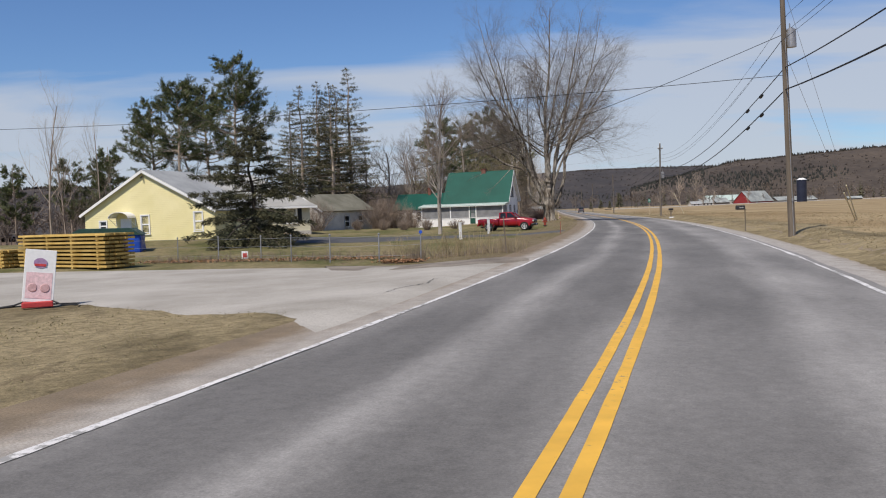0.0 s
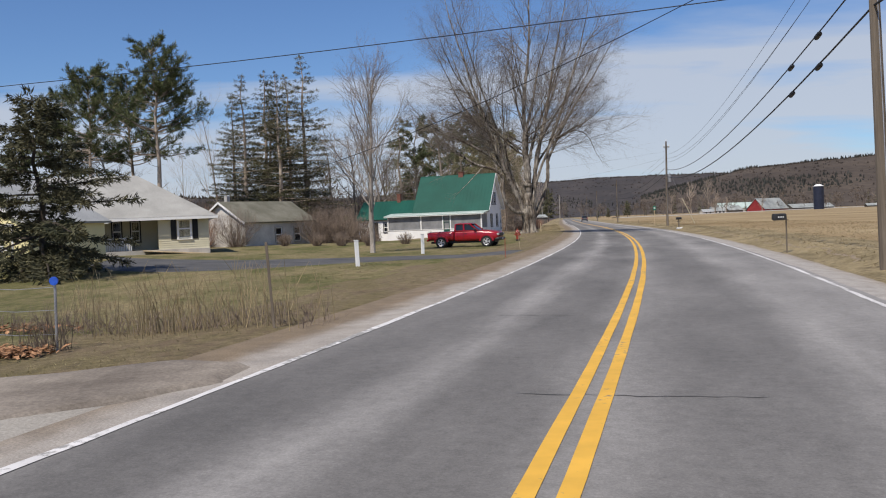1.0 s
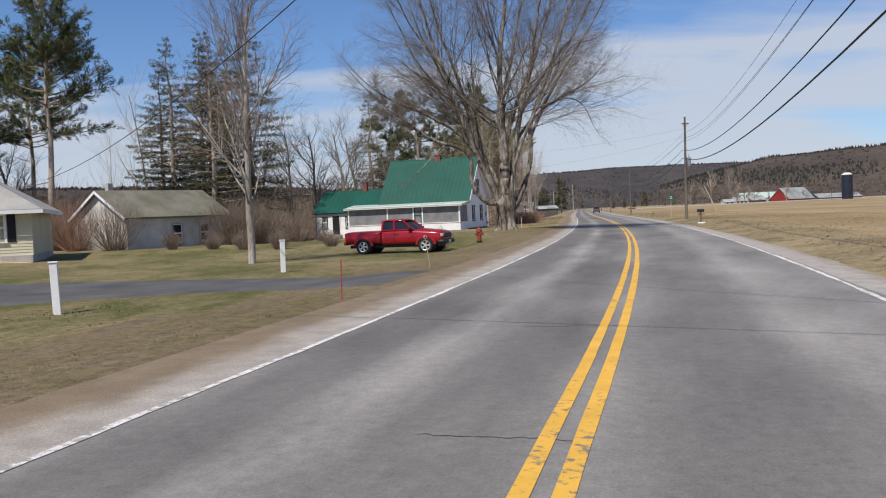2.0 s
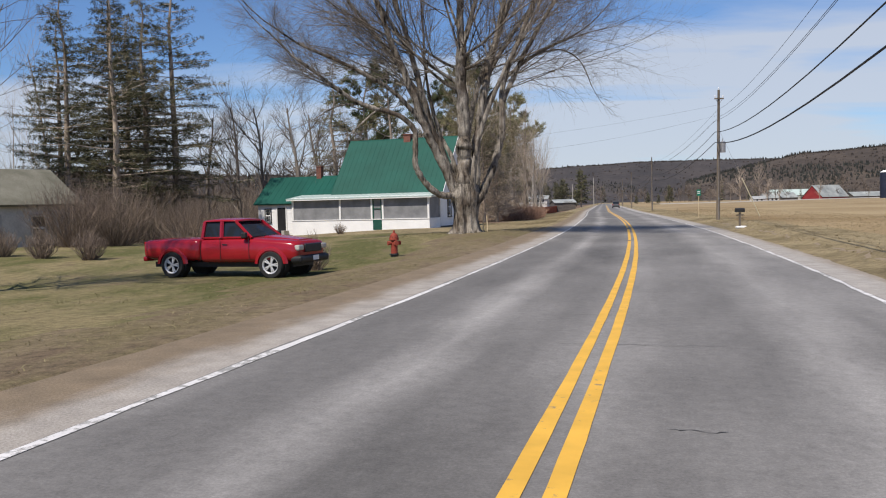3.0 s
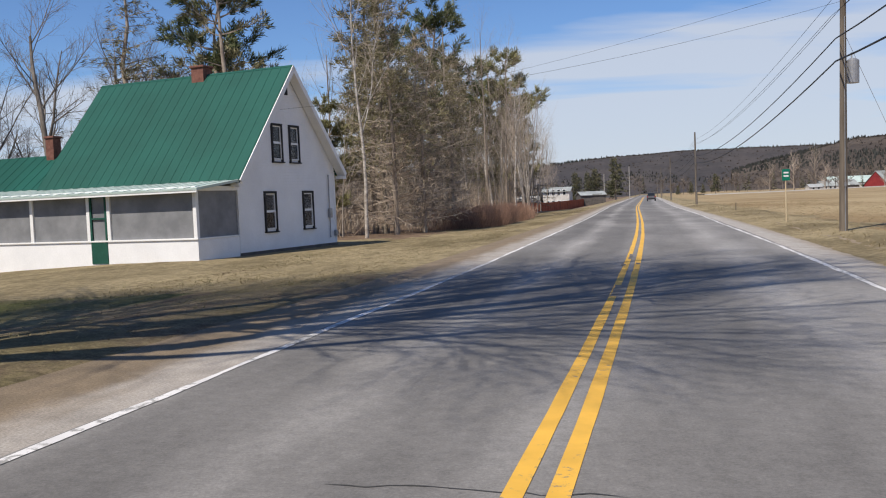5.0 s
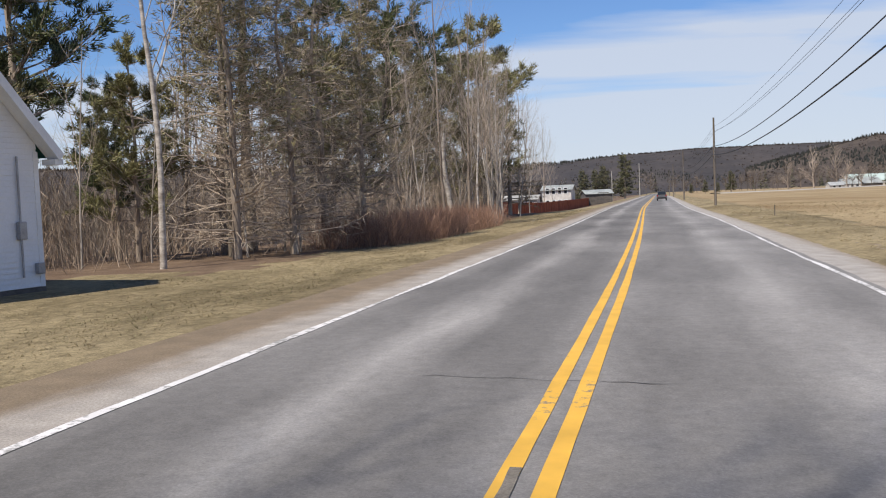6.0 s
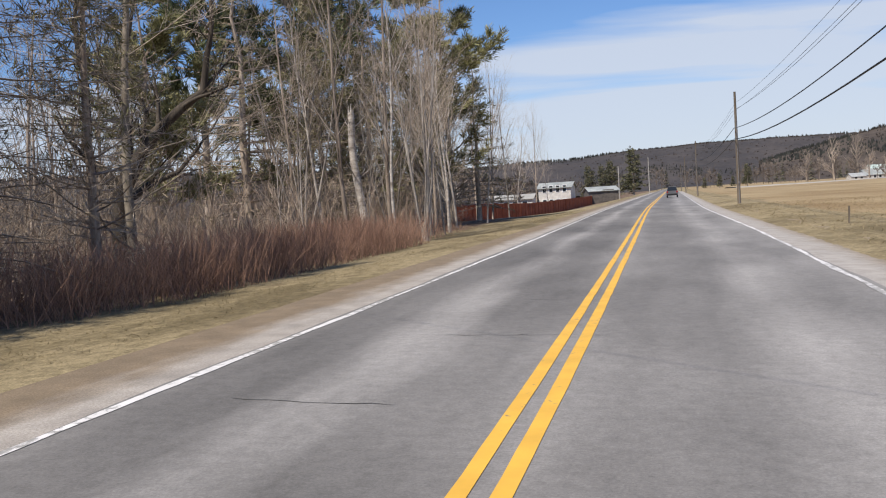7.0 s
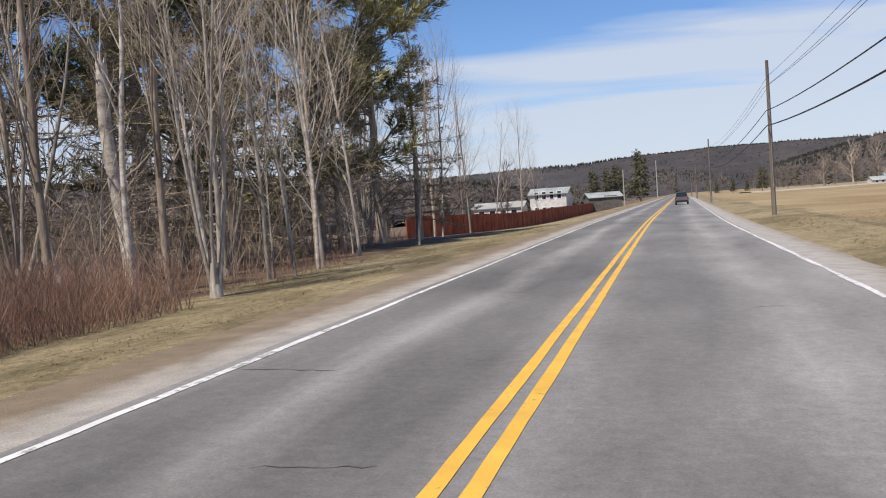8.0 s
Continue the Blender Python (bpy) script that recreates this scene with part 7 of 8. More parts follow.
def twiggy_conifer(seed, h, half, low, green, droop):
    """A shaded conifer: level branches hung with fine dead twigs, needles left only high up."""
    rng = random.Random(seed)
    tb, cb = Mesher(), Mesher()
    pts = [Vector((0.05 * rng.uniform(-1, 1) * k, 0.05 * rng.uniform(-1, 1) * k, -0.2 + (h + 0.2) * k / 8)) for k in range(9)]
    r0 = 0.009 * h + 0.05
    tb.path(pts, [r0 * (1 - 0.9 * k / 8) for k in range(9)], 8)
    z = low
    while z < h - 0.2:
        t = (z - low) / (h - low)
        for _ in range(rng.randint(3, 6)):
            a = rng.uniform(0, 2 * math.pi)
            ln = half * (1 - t) ** 0.6 * rng.uniform(0.35, 1.1) + 0.25
            x = z / h * 8
            i = min(int(x), 7)
            d = Vector((math.cos(a), math.sin(a), 0.12))
            line, radii = [pts[i].lerp(pts[i + 1], x - i)], [0.01 + 0.007 * ln]
            for k in range(5):
                d = (d + rand_dir(rng) * 0.16 + Vector((0, 0, -droop + 0.05 * k))).normalized()
                line.append(line[-1] + d * ln / 5)
                radii.append(radii[0] * (1 - 0.85 * (k + 1) / 5))
            cb.slot = 0
            cb.path(line, radii, 3)
            for k in range(int(9 * ln) + 4):
                y = rng.uniform(0.8, 5.0)
                j = min(int(y), 4)
                q = line[j].lerp(line[j + 1], y - j)
                e = (d * 0.6 + rand_dir(rng) * 0.9 + Vector((0, 0, -0.25))).normalized()
                cb.slot = 1
                cb.blade(q, e, rng.uniform(0.25, 0.8), 0.015, e.cross(rand_dir(rng)).normalized())
                if rng.random() < green * float(sm(0.15, 0.6, t)):
                    cb.slot = 2
                    needles(cb, rng, q + e * 0.25, e, 6, 0.26, 0.035)
        z += rng.uniform(0.16, 0.36) * (0.75 + 0.02 * h)
    return tb.mesh("trunk", [M["bark_brown"]], True), cb.mesh("crown", [M["bark_brown"], M["dead_twig"], M["olive"]])


def many_stemmed(seed, stems, h, r, fan, bark):
    """Several pale stems that rise in a fan from one root."""
    rng = random.Random(seed)
    style = [
        level(8, 0.06, 0.05, 0.2, 10, 0.3, (16, 42), (0.3, 0.5), (0.26, 0.42)),
        level(5, 0.12, 0.08, 0.25, 6, 0.2, (20, 45), (0.42, 0.62), (0.36, 0.58)),
        level(4, 0.14, 0.04, 0.3, 4, 0.2, (22, 50), (0.45, 0.65), (0.4, 0.62)),
        level(3, 0.16, 0.03, 0.4, 0, 0.2, (22, 50), (0.5, 0.7), (0.45, 0.7)),
    ]
    tb, cb = Mesher(), Mesher()
    tb.path([Vector((0, 0, -0.3)), Vector((0, 0, 0.3)), Vector((0.03, 0, 0.9))], [r * 2.4, r * 2.0, r * 1.5], 10)
    for k in range(stems):
        a = 2 * math.pi * k / stems + rng.uniform(-0.4, 0.4)
        d = Vector((math.cos(a) * fan, math.sin(a) * fan, 1)) if k else Vector((0, 0, 1))
        grow(cb, rng, Vector((0.12 * math.cos(a), 0.12 * math.sin(a), 0.3)), d, h * rng.uniform(0.75, 1.05), r * rng.uniform(0.7, 1.1), 0, style)
    return tb.mesh("trunk", [bark], True), cb.mesh("crown", [bark, M["twig"]], True)


def forest():
    rng = random.Random(77)
    bare = [bare_tree(101 + k, h, r, (M["bark_brown"], M["bark_grey"])[k % 2], (15, 42), (15, 6, 4, 2), lean=ln, first=0.16, thin=(0.28, 0.46)) for k, (h, r, ln) in enumerate([(15, 0.11, 0.03), (13, 0.09, -0.05), (16, 0.14, 0.02), (11, 0.07, 0.08), (14.5, 0.12, -0.02), (12.5, 0.095, 0.05)])]
    birch = [bare_tree(201 + k, h, r, M["bark_birch"], (18, 40), (10, 5, 3, 2), lean=ln, first=0.4) for k, (h, r, ln) in enumerate([(13, 0.11, 0.0), (12, 0.09, -0.16)])]
    pines = [pine_tree(301 + k, h, 3.6, M["bark_brown"], leaf, lo, 38, 9, (12, 0.27, 0.036)) for k, (h, leaf, lo) in enumerate([(17, M["pine"], 0.3), (19, M["olive"], 0.45), (15, M["pine"], 0.25)])]
    deep_pine = pine_tree(311, 16, 3.8, M["bark_brown"], M["olive"], 0.3, 30, 6, (8, 0.36, 0.06))
    deep_bare = [bare_tree(111 + k, 14.0, 0.13, M["bark_brown"], (16, 44), (15, 5, 4, 0), lean=0.03, first=0.18, thin=(0.3, 0.48)) for k in range(2)]
    hemlock = spruce_tree(401, 15, 4.0, M["bark_brown"], M["olive"], 1.6, 0.2, 0.42, 0.5, gap=1.5, bare=0.2, fan=1.5, sprig=(9, 0.3, 0.035))
    snag = [bare_tree(421 + k, h, 0.15, M["dead_wood"], (58, 98), (34, 6, 4, 0), lean=ln, first=0.08, thin=(0.14, 0.26)) for k, (h, ln) in enumerate([(14, 0.02), (12.5, -0.04)])]
    full_pine = [pine_tree(321 + k, h, 5.2, M["bark_brown"], leaf, lo, 52, 13, (10, 0.42, 0.062)) for k, (h, leaf, lo) in enumerate([(18, M["pine"], 0.24), (16, M["olive_green"], 0.16)])]
    full_hemlock = spruce_tree(411, 17, 5.0, M["bark_brown"], M["olive_green"], 1.2, 0.22, 0.5, 0.45, gap=1.5, bare=0.12, fan=1.5, sprig=(9, 0.4, 0.05))
    placed = []

    def free(x, y, gap):
        return all((x - a) ** 2 + (y - b) ** 2 > gap * gap for a, b in placed)

    def put(meshes, x, y, name, label, size, group):
        placed.append((x, y))
        stand(name, meshes, x, y, label, "tree", rng.uniform(0, 360), size, group)

    named = [(birch[0], 13.64, 125.7, 1.0), (birch[0], 22.4, 158.6, 0.8), (birch[1], 21.6, 176.0, 0.9), (birch[0], 24.0, 170.0, 0.8)]
    for me, x, y, s in named:
        put(me, x, y, "birch_tree", "leafless birch with pale mottled bark at the wood's edge", s, "birches")
    placed.append((18.6, 162.8))
    stand("birch_tree", birch[1], 18.6, 162.8, "white-barked birch leaning out of the thicket", "tree", 10, 0.95, "birches")
    broken_birch(20.35, 163.1)
    crooked_tree(14.6, 148.4)
    placed.extend([(20.35, 163.1), (14.6, 148.4)])
    for x, y, me, z in [(9.5, 172.5, full_pine[0], 1.1), (14.2, 183.5, full_pine[1], 1.05), (17.5, 181.5, full_hemlock, 1.0), (20.6, 186.5, full_pine[1], 1.1), (23.0, 191.5, full_pine[1], 1.2), (11.0, 160.0, full_pine[1], 0.8), (10.8, 131.0, full_pine[1], 0.47), (8.6, 134.5, full_pine[0], 0.4)]:
        put(me, x, y, "evergreen_tree", "full olive green evergreen within the leafless wood", z, "evergreens of the wood")
    brown = [twiggy_conifer(441 + k, h, half, 0.7, g, 0.05) for k, (h, half, g) in enumerate([(13.5, 3.4, 0.5), (12.0, 3.0, 0.25), (14.5, 3.2, 0.7)])]
    pale = twiggy_conifer(451, 12.5, 3.6, 0.9, 0.1, 0.13)
    put(pale, 16.5, 136.2, "dead_conifer", "half-dead conifer hung with drooping grey twigs", 1.0, "dead conifers of the wood")
    for k, (x, y, z) in enumerate([(14.8, 129.4, 1.0), (16.2, 131.8, 0.95), (13.2, 133.5, 1.1), (17.6, 140.0, 0.85), (11.6, 156.0, 0.8), (17.2, 170.0, 1.0), (22.3, 183.0, 0.9)]):
        put(brown[k % 3], x, y, "brown_conifer", "dense conifer of brown dead twigs with olive needles above", z, "brown conifers of the wood")
    fans = [many_stemmed(461 + k, n, h, r, f, M["bark_grey"]) for k, (n, h, r, f) in enumerate([(6, 10.5, 0.085, 0.2), (5, 9.5, 0.07, 0.3)])]
    for x, y, k, z in [(23.5, 160.8, 0, 0.95), (20.8, 170.0, 1, 1.05), (22.6, 190.0, 0, 0.9), (17.5, 162.5, 1, 1.1)]:
        put(fans[k], x, y, "bare_tree", "leafless tree of several pale stems fanning from one root", z, "bare trees of the wood")
    put(full_pine[0], 2.9, 137.8, "evergreen_tree", "tall pine rising behind the farmhouse roof", 0.98, "evergreens of the wood")
    put(full_pine[0], 14.7, 177.6, "evergreen_tree", "tall green pine above the leafless wood", 1.3, "evergreens of the wood")
    for x, y, k, s in [(23.3, 166.3, 1, 0.9), (24.0, 166.9, 3, 0.95), (24.1, 170.5, 5, 0.9), (22.9, 174.8, 0, 0.95), (21.8, 162.2, 4, 1.0), (24.0, 178.5, 1, 1.0), (25.8, 186.0, 5, 0.8), (24.2, 213.0, 2, 0.85), (27.5, 206.0, 5, 0.85), (26.0, 199.0, 0, 0.85), (22.0, 222.0, 1, 0.95), (25.5, 231.0, 4, 0.95), (28.5, 241.0, 5, 1.0), (31.5, 252.0, 0, 0.95), (34.0, 264.0, 3, 1.0), (18.0, 216.0, 2, 1.0), (21.0, 236.0, 0, 1.0)]:
        put(bare[k], x, y, "bare_tree", "slender leafless tree at the wood's edge", s, "bare trees of the wood")
    # evergreens beside and behind the farmhouse and through the wood
    ever = [(13.5, 136.0, 0, 1.05), (6.0, 128.5, 1, 0.98), (0.5, 129.0, 3, 1.1), (25.0, 194.0, 3, 0.9), (14.0, 131.5, 5, 0.9), (13.5, 167.0, 3, 1.1), (18.5, 178.0, 3, 1.0), (17.0, 143.5, 4, 1.0)]
    for x, y, k, s in ever:
        if k > 3:
            put(snag[k - 4], x, y, "dead_conifer", "grey half-dead conifer with level bare branches", s, "dead conifers of the wood")
        else:
            put(hemlock if k == 3 else deep_pine if x < float(road_x(y)) - 14.5 else pines[k], x, y, "evergreen_tree", "ragged dark green evergreen among leafless trees", s, "evergreens of the wood")
    count = tries = 0
    while count < 26 and tries < 4000:
        tries += 1
        y = rng.uniform(124, 206)
        depth = rng.random() ** 1.5
        edge = 8.6 + 4.5 * (1 - float(sm(124, 138, y))) + 5.0 * float(sm(164, 188, y))
        u = -(edge + 0.3 + depth * 26)
        x = float(road_x(y)) + u / 0.965
        if (y < 140 and x < 12.5) or (y < 128 and x > 4) or (134 < y < 158 and x > 12.5) or (y >= 158 and depth < 0.12):
            continue
        if free(x, y, 1.5):
            put(bare[rng.randrange(6)] if depth < 0.4 else deep_bare[rng.randrange(2)], x, y, "bare_tree", "slender leafless tree in the roadside wood", rng.uniform(0.75, 1.12), "bare trees of the wood")
            count += 1
    # bare trees behind the houses
    for x, y, k, s in [(-44, 92, 2, 1.0), (-40, 98, 0, 1.0), (-22, 118, 2, 1.0), (-27, 122, 5, 1.0), (-48, 108, 2, 1.0), (-22, 136, 4, 0.95)]:
        put(bare[k], x, y, "bare_tree", "leafless tree behind the houses", s, "bare trees behind the houses")
    bushy = [bare_tree(601 + k, 12.0, 0.24, M["bark_lawn"], (34, 66), (17, 9, 6, 3), fork=0.04, first=0.12, thin=(0.34, 0.55), twig="maple_twig") for k in range(2)]
    for x, y, k, s in [(-2.2, 125, 0, 1.0), (3.0, 127, 1, 0.85), (-5.6, 126, 1, 1.0), (-9.0, 131, 0, 1.05), (-30, 106, 1, 0.95), (-1.0, 133, 1, 1.05), (-13.0, 134, 0, 1.0)]:
        put(bushy[k], x, y, "bare_tree", "broad leafless tree with fine grey twigs behind the houses", s, "bare trees behind the houses")
    for x, y, s in [(-42.7, 110.5, 0.86), (-48.5, 112, 0.8), (-46, 117, 0.84), (-55, 110, 0.78)]:
        put(full_pine[0], x, y, "pine_tree", "green pine behind the yellow house", 0.85 * s, "pines behind the houses")
    saplings = [bare_tree(621 + k, h, 0.045, M["bark_grey"], (20, 55), (12, 5, 3, 0), lean=ln, first=0.15) for k, (h, ln) in enumerate([(6.5, 0.05), (5.0, -0.12), (8.0, 0.1)])]
    for _ in range(26):
        y = rng.uniform(126, 192)
        edge = 8.5 + 4.5 * (1 - float(sm(124, 138, y))) + 5.0 * float(sm(164, 188, y))
        x = float(road_x(y)) - (edge + 0.2 + rng.random() ** 1.4 * 9) / 0.965
        if 139 < y < 154 and x > 13.5:
            continue
        put(saplings[rng.randrange(3)], x, y, "sapling", "thin leafless sapling at the wood's edge", rng.uniform(0.7, 1.15), "saplings of the wood")


def brush(name, seed, n, place, hgt, mat, label, spread=0.35, forks=3):
    """A thicket of thin stems."""
    rng = random.Random(seed)
    mb = Mesher()
    for _ in range(n):
        x, y = place(rng)
        h = rng.uniform(*hgt)
        p = Vector((x, y, height(x, y) - 0.05))
        d = Vector((rng.gauss(0, spread), rng.gauss(0, spread), 1)).normalized()
        q = p + d * h * 0.5
        t = q + (d + rand_dir(rng) * 0.25).normalized() * h * 0.5
        r = 0.004 + 0.004 * h
        mb.path([p, q, t], [r, r * 0.7, r * 0.25], 3)
        for _ in range(forks):
            a = p.lerp(t, rng.uniform(0.3, 0.9))
            e = (d + rand_dir(rng) * 0.7 + Vector((0, 0, 0.2))).normalized()
            mb.path([a, a + e * h * rng.uniform(0.2, 0.45)], [r * 0.6, r * 0.2], 3)
    return tagged(new(name, mb.mesh(name, [mat])), label, "brush", kind="stuff")


def strip(y0, y1, u0, u1):
    def place(rng):
        y = rng.uniform(y0, y1)
        u = rng.uniform(u0, u1)
        return float(road_x(y)) + u / 0.965, y
    return place


def edge_strip(y0, y1, a, b):
    def place(rng):
        y = rng.uniform(y0, y1)
        edge = 8.4 + 4.3 * (1 - float(sm(124, 138, y))) + 4.6 * float(sm(164, 188, y))
        return float(road_x(y)) - (edge + rng.uniform(a, b)) / 0.965, y
    return place


forest()
brush("red_thicket", 1, 4600, edge_strip(134, 158, 0.0, 3.2), (0.5, 1.6), M["brush_red"], "dense red-brown leafless thicket along the wood's edge")
brush("red_undergrowth", 2, 1900, edge_strip(160, 200, 0.3, 7.0), (0.25, 0.7), M["brush_red"], "low red-brown undergrowth beneath the trees")
brush("grey_undergrowth", 3, 3400, edge_strip(124, 200, 2.5, 24.0), (0.8, 3.6), M["brush_grey"], "tangled grey-brown undergrowth in the wood", 0.4)
brush("deep_thicket", 13, 1100, edge_strip(124, 160, 10.0, 26.0), (2.0, 4.5), M["dead_twig"], "tall brown thicket deep in the wood", 0.25, 5)
brush("far_thicket", 4, 2600, strip(110, 230, -75, -34), (2.0, 7.0), M["brush_dark"], "dark brown woodland thicket beyond the lawn", 0.2, 5)
brush("brown_thicket", 12, 2600, lambda rng: (rng.uniform(-36, -9.5), rng.uniform(101, 120)), (1.5, 4.6), M["brush_dark"], "brown leafless thicket behind the lawn", 0.3, 5)
brush("back_thicket", 5, 2000, strip(88, 140, -60, -42), (2.0, 6.0), M["brush_dark"], "dark brown woodland thicket behind the houses", 0.16, 5)


def shrub(x, y, h, half, mat, label, n=150, seed=0):
    rng = random.Random(seed)
    mb = Mesher()
    for _ in range(n):
        a = rng.uniform(0, 2 * math.pi)
        k = rng.random() ** 0.6
        p = Vector((0.25 * half * k * math.cos(a), 0.25 * half * k * math.sin(a), -0.05))
        tip = Vector((half * k * math.cos(a), half * k * math.sin(a), h * (1 - 0.45 * k * k) * rng.uniform(0.7, 1.05)))
        mid = p.lerp(tip, 0.5) + rand_dir(rng) * 0.12 * h
        mb.path([p, mid, tip], [0.012, 0.009, 0.003], 3)
        for _ in range(4):
            b = mid.lerp(tip, rng.random())
            mb.path([b, b + (rand_dir(rng) * 0.6 + Vector((0, 0, 0.5))) * h * 0.2], [0.005, 0.002], 3)
    me = mb.mesh("bush", [mat])
    s = thing("shrub", pose(x, y, height(x, y)), label, "shrub", "shrubs by the houses")
    new("bush", me).parent = s
    return s


for k, (x, y, h, half, mt, n) in enumerate([
    (-13.3, 80.3, 3.4, 2.4, "shrub_brown", 210), (-6.8, 85.0, 3.4, 2.5, "shrub_brown", 320), (-5.2, 86.0, 3.4, 2.6, "shrub_brown", 300),
    (-16.6, 83.0, 3.4, 2.2, "brush_red", 240), (-18.8, 87.0, 3.8, 2.6, "brush_red", 380), (-3.4, 92.0, 2.6, 2.2, "shrub_brown", 240),
    (-9.0, 78.0, 1.15, 0.75, "shrub_brown", 170), (-6.4, 77.0, 1.15, 0.75, "shrub_brown", 170), (-4.4, 76.0, 1.15, 0.75, "shrub_brown", 170), (-2.2, 75.0, 1.15, 0.75, "shrub_brown", 170), (0.6, 76.5, 1.0, 0.7, "shrub_brown", 110),
    (3.6, 105.2, 0.8, 0.5, "shrub_brown", 80), (6.9, 69.2, 1.1, 0.55, "shrub_brown", 140), (-2.6, 103.0, 1.4, 1.0, "shrub_brown", 140),
]):
    shrub(x, y, h, half, M[mt], "bare twiggy shrub on the lawn", n, k)


def clumps(spots, spread):
    def place(rng):
        x, y = rng.choice(spots)
        return x + rng.gauss(0, spread), y + rng.gauss(0, spread)
    return place


def leaves(name, seed, n, place, size, label):
    """Fallen leaves: small bent triangles lying over one another."""
    rng = random.Random(seed)
    mb = Mesher()
    for _ in range(n):
        x, y = place(rng)
        c = Vector((x, y, height(x, y) + 0.035 + rng.uniform(0, 0.09)))
        a, w = rng.uniform(0, 2 * math.pi), rng.uniform(*size)
        p, q = Vector((math.cos(a), math.sin(a), rng.uniform(-0.5, 0.5))) * w, Vector((-math.sin(a), math.cos(a), rng.uniform(-0.5, 0.5))) * w * 0.6
        mb.tri(c - p, c + q, c + p)
        mb.tri(c + p, c - q, c - p)
    return tagged(new(name, mb.mesh(name, [M["dead_leaf"]])), label, "leaves", kind="stuff")


def lot_edge(rng):
    t = rng.random()
    return -16 + 15 * t + rng.uniform(-0.4, 0.4), 25.2 - 6.2 * t + rng.uniform(-0.5, 0.5)


brush("verge_weeds", 6, 170, clumps([(-4.3, 19.9), (-3.6, 19.3), (-3.1, 19.6), (-2.5, 19.4), (-2.6, 20.4), (-1.5, 19.1), (-5.4, 21.5)], 0.34), (0.4, 1.1), M["straw"], "tall dry weeds in clumps on the verge", 0.15, 3)
brush("dark_weeds", 16, 60, clumps([(-4.8, 18.25), (-4.95, 18.1)], 0.12), (0.2, 0.75), M["brush_dark"], "dark dead weeds round a fence post", 0.12, 3)
leaves("leaf_pile", 17, 900, clumps([(-5.0, 17.7), (-5.4, 17.9), (-5.8, 18.2)], 0.22), (0.03, 0.06), "orange-brown fallen leaves heaped at the verge")
leaves("lot_edge_leaves", 18, 1500, lambda rng: (lambda t: (-16 + 10.4 * t + rng.uniform(-0.4, 0.4), 25.2 - 4.3 * t + rng.uniform(-0.5, 0.5)))(rng.random()), (0.03, 0.07), "brown fallen leaves along the edge of the lot")
brush("lot_weeds", 7, 1000, lot_edge, (0.12, 0.5), M["shrub_brown"], "dry brown weeds along the edge of the lot", 0.5, 4)


def grass(name, seed, n, place, hgt, mat, label, width=0.012):
    rng = random.Random(seed)
    mb = Mesher()
    for _ in range(n):
        x, y = place(rng)
        z = height(x, y) - 0.02
        for _ in range(4):
            a = rng.uniform(0, 2 * math.pi)
            h = rng.uniform(*hgt)
            p = Vector((x + rng.uniform(-0.06, 0.06), y + rng.uniform(-0.06, 0.06), z))
            sd = Vector((math.cos(a), math.sin(a), 0)) * width
            mb.tri(p - sd, p + sd, p + Vector((rng.gauss(0, 1.1) * h, rng.gauss(0, 1.1) * h, h * 0.7)))
    return tagged(new(name, mb.mesh(name, [mat])), label, "grass", kind="stuff")


grass("verge_grass", 8, 15000, strip(-8, 125, -12, -5.4), (0.025, 0.075), M["blade"], "short dry grass on the roadside verge")
grass("wood_edge_grass", 9, 12000, strip(98, 200, -11, -5.4), (0.03, 0.085), M["dry_grass"], "short dry grass between road and wood")
grass("field_grass", 10, 16000, strip(5, 190, 6.2, 20), (0.04, 0.15), M["straw"], "dry grass at the edge of the field")


